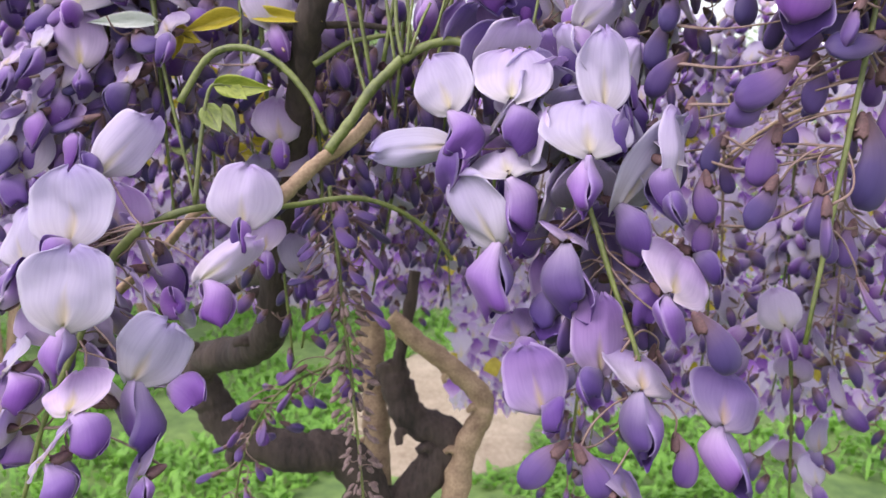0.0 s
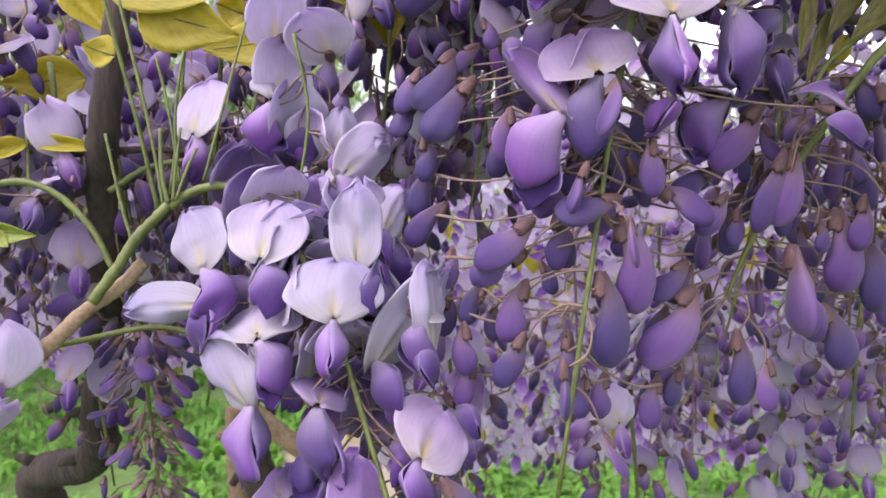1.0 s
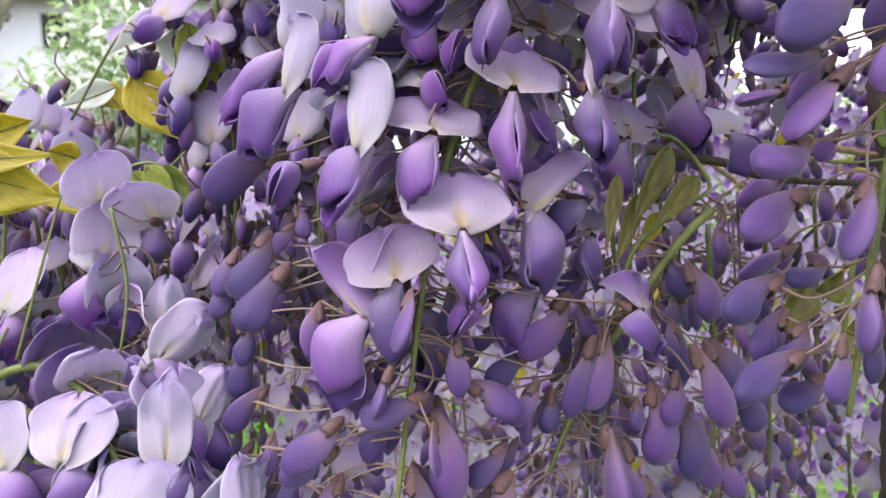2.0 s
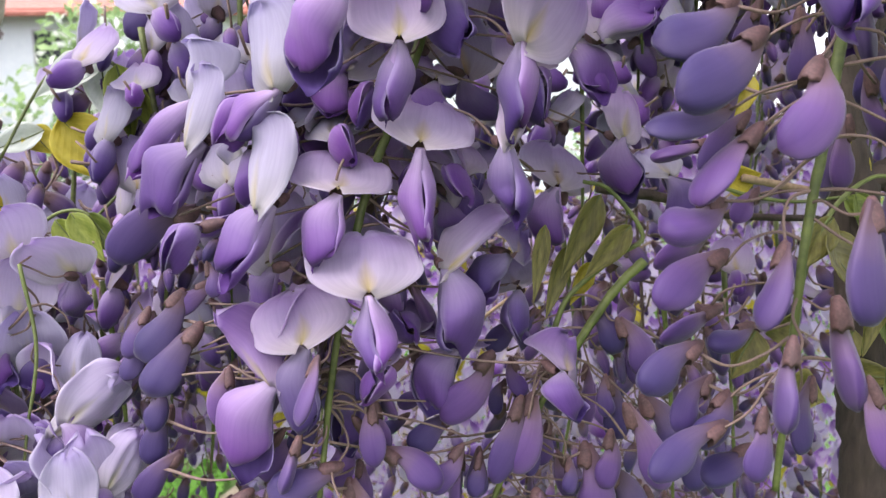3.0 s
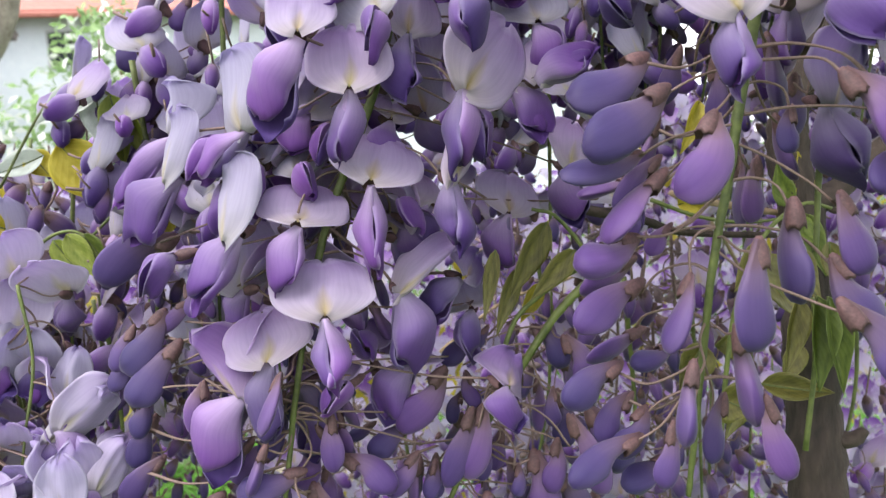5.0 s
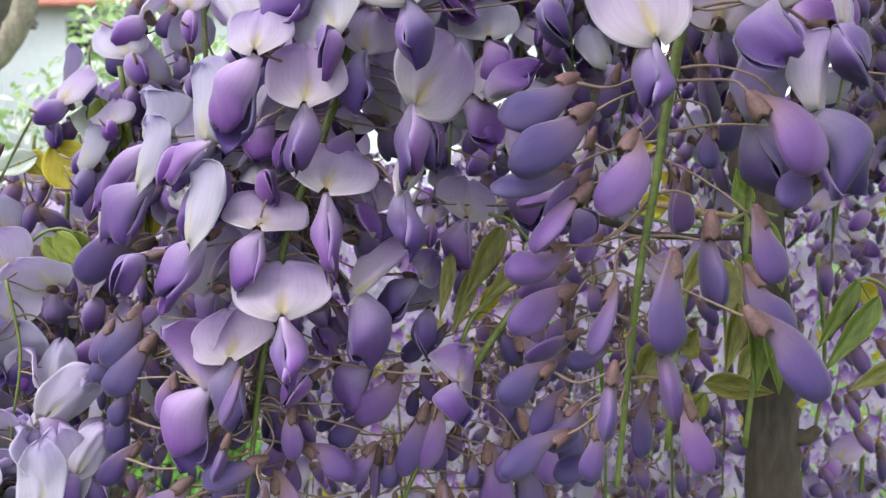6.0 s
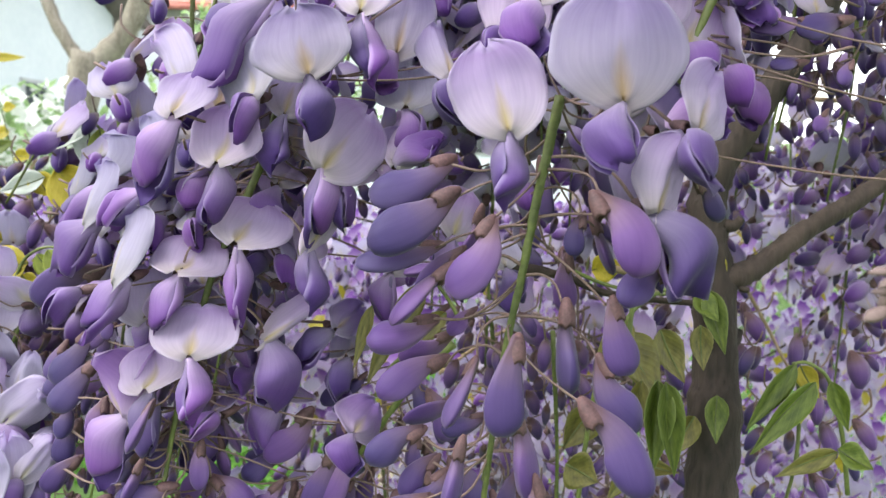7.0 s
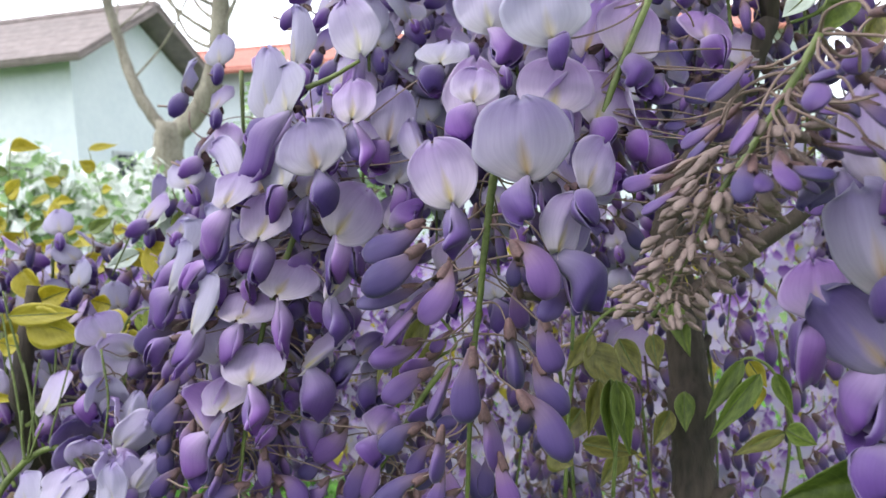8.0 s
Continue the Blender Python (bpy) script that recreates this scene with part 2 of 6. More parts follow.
def mesh_of(name, verts, faces, mat, uvs=None, smooth=True):
    me = bpy.data.meshes.new(name)
    me.from_pydata([tuple(v) for v in verts], [], faces)
    me.materials.append(mat)
    if smooth:
        me.polygons.foreach_set("use_smooth", [True] * len(me.polygons))
    if uvs is not None:
        layer = me.uv_layers.new(name="UVMap")
        idx = np.zeros(len(me.loops), dtype=np.int32)
        me.loops.foreach_get("vertex_index", idx)
        layer.data.foreach_set("uv", np.asarray(uvs, dtype=np.float32)[idx].ravel())
    me.update()
    return me


def sheet(name, form, across, along, thick, mat):
    """A thin curved blade with two faces and a rim. form(u, v) gives its middle surface, u across and v from foot to tip."""
    g = np.array([[form(i / across, j / along) for i in range(across + 1)] for j in range(along + 1)], float)
    du, dv = np.gradient(g, axis=1), np.gradient(g, axis=0)
    nrm = np.cross(du, dv)
    nrm /= np.linalg.norm(nrm, axis=2, keepdims=True) + 1e-9
    v, u = np.meshgrid(np.arange(along + 1), np.arange(across + 1), indexing="ij")
    edge = (u == 0) | (u == across) | (v == 0) | (v == along)
    half = np.where(edge, 0.25, 0.5)[..., None] * thick
    verts = np.concatenate([(g + nrm * half).reshape(-1, 3), (g - nrm * half).reshape(-1, 3)]) * 0.01
    uv1 = np.stack([u / across, v / along], -1).reshape(-1, 2)
    w, n = across + 1, (across + 1) * (along + 1)
    faces = []
    for j in range(along):
        for i in range(across):
            a = j * w + i
            faces += [(a, a + 1, a + 1 + w, a + w), (n + a, n + a + w, n + a + 1 + w, n + a + 1)]
    ring = [i for i in range(across)] + [j * w + across for j in range(along)]
    ring += [along * w + i for i in range(across, 0, -1)] + [j * w for j in range(along, 0, -1)]
    for a, b in zip(ring, ring[1:] + ring[:1]):
        faces.append((b, a, n + a, n + b))
    return mesh_of(name, verts, faces, mat, np.concatenate([uv1, uv1]))


def pod(name, spine, radius, flat, around, along, mat, pinch=0.0, lap=0.0):
    """A closed swelling body along a spine: spine(v) a point, radius(v) its half width; flat squeezes it sideways, pinch creases the back, lap lays one edge over the other."""
    verts, uvs, faces = [], [], []
    for j in range(along + 1):
        v = j / along
        c, c2 = Vector(spine(v)), Vector(spine(min(1, v + 0.02)))
        c1 = Vector(spine(max(0, v - 0.02)))
        t = (c2 - c1).normalized()
        side = Vector((1, 0, 0))
        up = t.cross(side).normalized()
        for i in range(around):
            a = 2 * math.pi * i / around
            r = radius(v)
            k = 1 - pinch * max(0, math.cos(a)) ** 8 + 0.8 * pinch * max(0, -math.cos(a)) ** 10
            dent = 1 + 0.9 * pinch * noise.noise(Vector((math.sin(a) * 1.4, math.cos(a) * 1.4, v * 3.2 + flat * 40)))
            dent += lap * ((i / around + 0.12 * v + 0.35) % 1.0 - 0.5) * min(1.0, 3 * v) * (1 - v ** 6)
            verts.append((c + side * (math.sin(a) * r * flat * dent) + up * (math.cos(a) * r * k * dent)) * 0.01)
            uvs.append((i / around, v))
    for j in range(along):
        for i in range(around):
            a, b = j * around + i, j * around + (i + 1) % around
            faces.append((a, b, b + around, a + around))
    faces += [tuple(range(around - 1, -1, -1)), tuple(along * around + i for i in range(around))]
    return mesh_of(name, verts, faces, mat, uvs)


def curve_points(points, steps):
    """A smooth line through the points (Catmull-Rom)."""
    p = [Vector(q) for q in points]
    p = [p[0] * 2 - p[1]] + p + [p[-1] * 2 - p[-2]]
    out = []
    for k in range(1, len(p) - 2):
        for s in range(steps):
            t = s / steps
            a, b, c, d = p[k - 1], p[k], p[k + 1], p[k + 2]
            out.append(0.5 * ((2 * b) + (c - a) * t + (2 * a - 5 * b + 4 * c - d) * t * t + (3 * b - a - 3 * c + d) * t**3))
    out.append(p[-2])
    return out


def tube(name, points, r0, r1, mat, sides=8, steps=6, gnarl=0.0, seed=0, origin=None, knots=0.0):
    """A tapered stalk or branch through the points (metres), with swellings and uneven girth. Its mesh lies round origin."""
    line = curve_points(points, steps)
    origin = Vector(origin) if origin is not None else line[0]
    verts, uvs, faces = [], [], []
    n = len(line)
    side = Vector((1, 0.2, 0.1))
    for j, c in enumerate(line):
        t = (line[min(n - 1, j + 1)] - line[max(0, j - 1)]).normalized()
        side = (side - t * side.dot(t)).normalized()
        up = t.cross(side)
        v = j / (n - 1)
        r = r0 + (r1 - r0) * v
        if knots:
            r *= 1 + knots * max(0, noise.noise(Vector((seed * 7.3, j * 0.17, 1.7)))) ** 1.0
        for i in range(sides):
            a = 2 * math.pi * i / sides
            q = math.cos(a) * side + math.sin(a) * up
            k = 1 + gnarl * noise.noise((c + q * r) * (0.6 / max(r, 1e-4)) + Vector((seed * 3.1, 0, 0))) if gnarl else 1
            verts.append(c + q * (r * k) - origin)
            uvs.append((i / sides, v))
    for j in range(n - 1):
        for i in range(sides):
            a, b = j * sides + i, j * sides + (i + 1) % sides
            faces.append((a, b, b + sides, a + sides))
    faces += [tuple(range(sides - 1, -1, -1)), tuple((n - 1) * sides + i for i in range(sides))]
    return mesh_of(name, verts, faces, mat, uvs)


def frame_of(place, up, front, size=1.0):
    """A pose whose z is up and whose -y is as near to front as it can be."""
    z = Vector(up).normalized()
    y = -Vector(front)
    y = (y - z * y.dot(z))
    y = y.normalized() if y.length > 1e-5 else z.orthogonal().normalized()
    x = y.cross(z)
    return Matrix.Translation(place) @ Matrix((x, y, z)).transposed().to_4x4() @ Matrix.Scale(size, 4)


# ---- petals of the wisteria ----
def banner_form(seed, fold, wave):
    def form(u, v):
        # a broad rounded standard petal on a short claw: two drooping lobes at the foot, a groove in the middle, a thin uneven rim
        s = 2 * u - 1
        wide = 0.40
        if v < wide:
            w = 0.12 + 0.88 * math.sin(math.pi / 2 * v / wide) ** 0.75
        else:
            w = max(0.03, 1 - ((v - wide) / (1 - wide)) ** 2.5) ** 0.5
        w *= 1 + 0.13 * noise.noise(Vector((v * 2.3, 1.5 if s > 0 else -1.5, seed * 2.9))) * min(1.0, 3 * v)
        x = s * w
        lean = fold * (1 + 0.7 * noise.noise(Vector((seed * 1.3, 4.0, 2.0))) * (1 if s > 0 else -1)) + 0.25 * noise.noise(Vector((seed * 2.1, 8.0, 1.0 if s > 0 else 3.0)))
        rim = max(abs(s), v) ** 4
        top = 1.8 * v - 0.20 * s * s * (1 - v) ** 2 - 0.13 * math.exp(-(s * 3.2) ** 2) * v ** 5
        y = lean * (abs(s) * w) ** 1.5 * (0.5 + 0.3 * v) + 0.26 * v * v - 0.20 * (1 - v) ** 2
        y += 0.07 * math.exp(-(s * 7) ** 2) * (1 - v * 0.5) - 0.05 * math.exp(-((abs(s) - 0.22) * 8) ** 2) * (1 - v)
        q = wave * noise.noise(Vector((x * 1.0, top * 1.0, seed * 4.7)))
        q2 = 0.05 * noise.noise(Vector((x * 2.6, top * 2.6, seed * 9.1 + 3)))
        ruffle = (0.06 + 0.06 * (seed % 3)) * rim * math.sin(5 * s + 6 * v + seed * 1.7) + 0.05 * rim ** 3 * math.sin(13 * s + 11 * v + seed)
        return (x * (1 - 0.22 * fold * abs(s) * w) + 0.25 * q, y + q + q2 + ruffle, top + 0.25 * q + 0.5 * ruffle)
    return form


def wing_form(seed, sign):
    bulge, long = 0.34 + 0.04 * (seed % 3), 1.42 + 0.10 * (seed % 3)

    def form(u, v):
        # a full half shell with a hooded blunt tip: u runs from its lower to its upper edge, v from the claw
        peak = 0.52 + 0.05 * (seed % 3)
        r = (0.26 + 0.74 * math.sin(math.pi / 2 * min(1.0, v / peak)) ** 1.2) * (1 - max(0.0, (v - peak) / (1.012 - peak)) ** 2.3) ** 0.55
        r *= 1 + 0.22 * noise.noise(Vector((v * 2.6, u * 1.2, seed * 5.7)))
        a = (u - 0.5) * math.pi * 0.98
        q = 0.19 * noise.noise(Vector((u * 1.5, v * 2.2, seed * 3.3)))
        edge = abs(2 * u - 1) ** 4
        lip = 0.06 * edge * math.sin(8 * v + seed * 2.1) * v + 0.20 * ((seed % 3) / 2) * edge * max(0.0, v - 0.45) * (1 if u > 0.5 else -0.2)
        x = sign * (-0.045 + (0.03 if sign > 0 else 0) + bulge * math.cos(a) ** 0.8 * r * (1.12 - 0.62 * v * v) + 0.04 * ((seed * 7) % 4) / 3 * max(0.0, v - 0.4) + lip + q * (0.4 + v) * math.cos(a))
        bow = 0.20 * math.sin(math.pi * v) - (0.10 + 0.14 * (seed % 3)) * v * v
        return (x, -long * v * (1 - 0.20 * (1 - u) * v + 0.06 * math.sin(5 * u + seed)), 0.50 * r * math.sin(a) + bow + 0.6 * q + 0.5 * lip)
    return form


random.seed(4)
PETALS = {}
for kind, mat in (("lilac", BANNER), ("pale", PALE), ("deep", DEEP)):
    for shape, fold in (("open", 0.22), ("half", 0.75), ("shut", 1.5)):
        PETALS[kind, shape] = [sheet("banner_petal", banner_form(k * 3 + len(PETALS), fold * random.uniform(0.6, 1.3), random.uniform(0.20, 0.42)), 20, 16, 0.02, mat) for k in range(8)]
WINGS_L = [sheet("wing_petal", wing_form(k, -1), 9, 11, 0.02, WING) for k in range(7)]
WINGS_R = [sheet("wing_petal", wing_form(k + 5, 1), 9, 11, 0.02, WING) for k in range(7)]
KEEL = pod("keel_petal", lambda v: (0, -1.32 * v, 0.10 * math.sin(math.pi * v) - 0.08 * v * v), lambda v: 0.04 + 0.26 * math.sin(math.pi * min(1, 0.04 + 0.93 * v)) ** 0.7, 0.55, 10, 8, WING)


def bud_mesh(k):
    """A closed flower: a flattened pod, narrow at the neck, broadest past the middle, with a blunt end. Its broad side is 1 across."""
    bend, wide = random.choice((-1, 1)) * random.uniform(0.25, 0.75), random.uniform(0.62, 0.78)

    def girth(v):
        body = 0.33 + 0.67 * math.sin(math.pi / 2 * min(1.0, v / wide)) ** 1.8
        cap = (1 - max(0.0, (v - wide) / (1.004 - wide)) ** 2.2) ** 0.5
        return 0.48 * body * cap + 0.004

    return pod("bud", lambda v: (0.04 * math.sin(3 * v + k), bend * math.sin(math.pi * v) * 0.5 + 0.18 * max(0.0, v - 0.6) ** 2 * (k % 3), 1.75 * v), girth, 0.50 + 0.06 * (k % 3), 22, 16, BUD, 0.14, 0.12 + 0.06 * (k % 2))


BUDS = [bud_mesh(k) for k in range(14)]


def calyx_mesh():
    """A small bell with five uneven teeth round its mouth."""
    verts, uvs, faces = [], [], []
    for j, (z, r) in enumerate(((-0.10, 0.045), (-0.04, 0.085), (0.06, 0.13), (0.20, 0.165), (0.34, 0.178), (0.42, 0.172), (0.36, 0.13))):
        for i in range(15):
            a = 2 * math.pi * i / 15
            tooth = 0.09 * (math.cos(a * 5) * 0.5 + 0.5) if j in (4, 5) else 0
            verts.append(Vector((math.cos(a) * r, math.sin(a) * r * 0.9, z + tooth)) * 0.01)
            uvs.append((i / 15, j / 6))
    for j in range(6):
        for i in range(15):
            p, q = j * 15 + i, j * 15 + (i + 1) % 15
            faces.append((p, q, q + 15, p + 15))
    faces += [tuple(range(14, -1, -1)), tuple(90 + i for i in range(15))]
    return mesh_of("calyx", verts, faces, CALYX, uvs)


CALYX_MESH = calyx_mesh()
PEDICELS = [tube("pedicel", [(0, 0, 0), (0.30 * b, 0.10, 0.3), (0.34 * b, -0.05, 0.7), (0, 0, 1)], 0.030, 0.027, PEDICEL, 6, 4) for b in (-1, -0.3, 0.4, 1)]
for me in PEDICELS:
    # a unit stalk: long side 1, girth in centimetres
    me.transform(Matrix.Diagonal((0.01, 0.01, 1, 1)))


def pedicel(parent, a, b, thick=1.0):
    up = b - a
    m = frame_of(a, up, Vector((random.uniform(-1, 1), -1, 0)))
    m = m @ Matrix.Diagonal((thick, thick, up.length, 1))
    part("pedicel", random.choice(PEDICELS), parent, m)


class Raceme:
    """A hanging flower cluster: a green axis and the flowers on it."""

    def __init__(self, points, r0=0.13, r1=0.06, label="", group="wisteria racemes", mat=None):
        pts = [P(*q) for q in points]
        self.petals = "lilac"
        self.root = thing("wisteria_raceme", pts[0], label or "hanging wisteria raceme of lilac and purple flowers", "flower cluster", group)
        self.line = curve_points(pts, 8)
        part("rachis", tube("rachis", pts, r0 * 0.01, r1 * 0.01, mat or RACHIS, 8, 8, 0.25, random.random() * 9), self.root, WORLD[self.root])

    def foot(self, place, rise=0.6):
        want = place.z + rise * 0.01
        return min(self.line, key=lambda q: abs(q.z - want) + 0.15 * (q - place).length)

    def pod(self, b, t, wide):
        """A closed bud from b to t; wide: how broad it shows from the front, in centimetres."""
        long = (t - b).length * 100
        broad = wide > 0.33 * long
        self.bud(b, t, min(max(wide, 0.34 * long), 0.48 * long) if broad else 0.43 * long, True, random.choice((-1, 1)) * (random.uniform(66, 88) if broad else random.uniform(0, 25)))

    def bud(self, b, t, wide=None, stalk=True, roll=None):
        b, t = Vector(b), Vector(t)
        up = t - b
        roll = random.uniform(-80, 80) if roll is None else roll
        front = Vector((math.sin(radians(roll)), -math.cos(radians(roll)), -0.2))
        m = frame_of(b, up, front)
        k = min(up.length, 0.0225) / 0.0175
        if wide is None or wide > 0.95 * k * 1.75 * 0.62:
            wide = k * 1.75 * random.uniform(0.36, 0.46)
        ob = part("bud", random.choice(BUDS), self.root, m @ Matrix.Diagonal((wide, wide, k, 1)))
        part("calyx", CALYX_MESH, ob, m @ Matrix.Diagonal((1.25 * wide, 1.42 * wide, 1.05 * k ** 0.5, 1)))
        if stalk:
            pedicel(ob, self.foot(b, random.uniform(0.0, 1.3)), b)

    def bloom(self, b, t, yaw=0.0, size=1.0, pale=False, drop=None, stalk=True, keel=0.92):
        """b: the foot of the standard petal, t: its top edge, yaw: degrees that its face turns to the right of -y."""
        b, t = Vector(b), Vector(t)
        drop = random.uniform(46, 80) if drop is None else drop
        front = Vector((math.sin(radians(yaw)), -math.cos(radians(yaw)), 0))
        ahead = front * math.cos(radians(drop)) + Vector((random.uniform(-0.2, 0.2), 0, -math.sin(radians(drop))))
        self.flower(b, t, b + ahead.normalized() * 0.0148 * keel, 2.25 * size, keel * random.uniform(0.85, 1.05), yaw, "pale" if pale else self.petals, random.choice(("open", "open", "half")), stalk)

    def flower(self, b, t, tip=None, wide=2.3, thick=0.9, yaw=0.0, kind="lilac", shape="open", stalk=True):
        """An open flower. b: the foot of the standard petal, t: its top edge, tip: the end of the wings, wide and thick: how broad petal and wings are, in centimetres."""
        front = Vector((math.sin(radians(yaw)), -math.cos(radians(yaw)), 0))
        up = t - b
        m = frame_of(b, up, front)
        if tip is None:
            tip = b + (front * 0.8 + Vector((random.uniform(-0.4, 0.4), 0, -1))).normalized() * 0.0125
        # the calyx sits behind the petals, the wings hang forward and down from the foot
        back = m.to_3x3() @ Vector((0, 1, 0))
        flat = Vector((-back.x, -back.y, 0))
        flat = flat.normalized() if flat.length > 0.2 else front
        heel = b - flat * 0.0050 + Vector((0, 0, 0.0012))
        ob = part("flower", CALYX_MESH, self.root, frame_of(heel, flat + Vector((0, 0, -0.25)), (0, 0, 1), 0.95))
        part("banner_petal", random.choice(PETALS[kind, shape]), ob, m @ Matrix.Diagonal((0.5 * wide, 1.0, up.length / 0.018, 1)))
        ahead = tip - b
        thick = min(thick, 62 * ahead.length + 0.05)
        long = ahead.length / 0.0145
        ahead.normalize()
        side = ahead.cross(Vector((0, 0, 1)) - flat * 0.6)
        side = side.normalized() if side.length > 0.05 else flat.cross(Vector((0, 0, 1)))
        z = side.cross(ahead)
        turn = pose(0, 0, 0, random.uniform(-8, 8), random.uniform(-38, 38), random.uniform(-8, 8))
        km = Matrix.Translation(b) @ Matrix((side, -ahead, z)).transposed().to_4x4() @ turn @ Matrix.Diagonal((thick * 1.28, long * 1.1, max(0.85, thick * 1.15), 1))
        part("wing_petal", random.choice(WINGS_L), ob, km)
        part("wing_petal", random.choice(WINGS_R), ob, km)
        if thick > 0.85:
            part("keel_petal", KEEL, ob, km)
        if stalk:
            pedicel(ob, self.foot(b, random.uniform(0.3, 1.8)), heel)

    def fill(self, top, bottom, count, reach=2.2, opened=0.5, pale=0.0, size=1.0, seed=0, back=0.0, facing=0.0):
        """Flowers all round the axis between two shares of its length, opening first at the top; back and facing: only those behind or before the axis."""
        rnd = random.Random(seed)
        for k in range(count):
            f = top + (bottom - top) * (k + rnd.random()) / count
            q = self.line[min(len(self.line) - 1, int(f * (len(self.line) - 1)))]
            a = k * 2.4 + rnd.uniform(-0.4, 0.4) if not back else math.pi + rnd.uniform(-back, back)
            if facing:
                a = rnd.uniform(-facing, facing)
            taper = 1 - 0.45 * f
            out = Vector((math.sin(a), -math.cos(a), 0))
            b = q + out * (0.01 * reach * taper * rnd.uniform(0.75, 1.15)) + Vector((0, 0, rnd.uniform(-0.004, 0.004)))
            if rnd.random() < opened * (1 - max(0, (f - top) / (bottom - top)) ** 2):
                lean = out * (rnd.uniform(-0.35, 0.2) if facing else rnd.uniform(-0.6, 0.1)) + Vector((rnd.uniform(-0.3, 0.3), rnd.uniform(-0.3, 0.3), 1))
                self.bloom(b, b + lean.normalized() * 0.0185 * size, math.degrees(a) + rnd.uniform(-25, 25), size, rnd.random() < pale, rnd.uniform(35, 75), keel=0.8)
            else:
                s = size * (1 - 0.35 * max(0, f - 0.4)) * rnd.uniform(0.8, 1.1)
                d = out * rnd.uniform(0.1, 0.8) + Vector((rnd.uniform(-0.2, 0.2), rnd.uniform(-0.2, 0.2), -1))
                self.bud(b, b + d.normalized() * 0.0165 * s)


def spike(self, top, bottom, count, reach, size, husk, seed=0):
    """Small young buds that point up and out round the axis; husk: dry brown bracts."""
    rnd = random.Random(seed)
    for k in range(count):
        f = top + (bottom - top) * (k + rnd.random()) / count
        q = self.line[min(len(self.line) - 1, int(f * (len(self.line) - 1)))]
        a = k * 2.4 + rnd.uniform(-0.4, 0.4)
        out = Vector((math.sin(a), -math.cos(a), rnd.uniform(-0.5, 0.2))).normalized()
        s = size * (1.15 - 0.5 * f) * rnd.uniform(0.85, 1.15)
        b = q + out * (0.01 * reach * rnd.uniform(0.5, 0.8) * (1.1 - 0.4 * f))
        d = (out + Vector((0, 0, rnd.uniform(-0.9, -0.1)))).normalized()
        if husk:
            ob = part("bud", rnd.choice(HUSKS), self.root, frame_of(b, d, (0.3, -1, 0), s))
            if k % 2:
                pedicel(ob, q, b, 0.7)
        else:
            self.bud(b, b + d * 0.0125 * s)


Raceme.spike = spike
HUSKS = [pod("bud", lambda v: (0, 0.08 * math.sin(3 * v), 1.0 * v), lambda v, k=k: 0.03 + (0.20 + 0.04 * k) * math.sin(math.pi * min(1, 0.08 + 0.90 * v ** (0.7 + 0.3 * k))) ** 0.8, 0.7, 11, 9, HUSK, 0.3, 0.3) for k in range(3)]


def vine(name, points, r0, r1, mat, label):
    """A stem through the points, girth in centimetres; old wood is knotty and furrowed."""
    pts = [P(*q) for q in points]
    old = r0 > 0.3
    me = tube(name, pts, r0 * 0.01, r1 * 0.01, mat, 20 if old else 9, 10 if old else 8, 0.2 if old else 0.22, len(bpy.data.objects) % 97, None, 0.3 if old else 0.15)
    ob = new(name, me)
    ob.location = pts[0]
    WORLD[ob] = Matrix.Translation(pts[0])
    tagged(ob, label, "branch" if old else "stem")
    if old:
        # stubs and buds of pruned side shoots
        line = curve_points(pts, 6)
        rnd = random.Random(len(line))
        for k in range(3, len(line) - 2, 9):
            t = (line[k + 1] - line[k - 1]).normalized()
            side = t.cross(Vector((rnd.uniform(-1, 1), -1, rnd.uniform(-1, 1)))).normalized()
            rr = (r0 + (r1 - r0) * k / len(line)) * 0.01
            a = line[k] + side * rr * 0.6
            part("stub", tube("stub", [a, a + side * rr * 0.7, a + side * rr * 1.1 + t * rr * 0.4], rr * 0.42, rr * 0.2, mat, 8, 3, 0.3, k), ob, Matrix.Translation(a))
    return ob


def leaf_form(seed, fold, droop):
    def form(u, v):
        s = 2 * u - 1
        w = 0.54 * math.sin(math.pi * v ** 0.70) ** 0.9 * (1 - 0.42 * v * v) + 0.010
        vein = 0.012 * math.sin(v * 34 + abs(s) * 5) * abs(s)
        q = 0.05 * noise.noise(Vector((s * 1.5, v * 3, seed * 5.1)))
        return (s * w, -fold * abs(s) * w + 0.10 * math.sin(math.pi * v) * droop + q + vein, v - 0.5 * droop * 0.1 * v * v)
    return form


LEAFLETS = {}


def leaflet_mesh(mat):
    if mat.name not in LEAFLETS:
        LEAFLETS[mat.name] = [sheet("leaflet", leaf_form(k, 0.25 + 0.28 * (k % 3), 0.5 + 0.9 * (k % 2)), 8, 14, 0.012, mat) for k in range(4)]
    return random.choice(LEAFLETS[mat.name])


def compound_leaf(points, label):
    pts = [P(*q) for q in points]
    root = thing("wisteria_leaf", pts[0], label, "leaf", "wisteria leaves")
    leaf_stalk(root, points)
    return root


def leaf_stalk(root, points):
    pts = [P(*q) for q in points]
    part("leaf_stalk", tube("leaf_stalk", pts, 0.0008, 0.0005, RACHIS, 7, 6, 0.1, 1), root, Matrix.Translation(pts[0]))


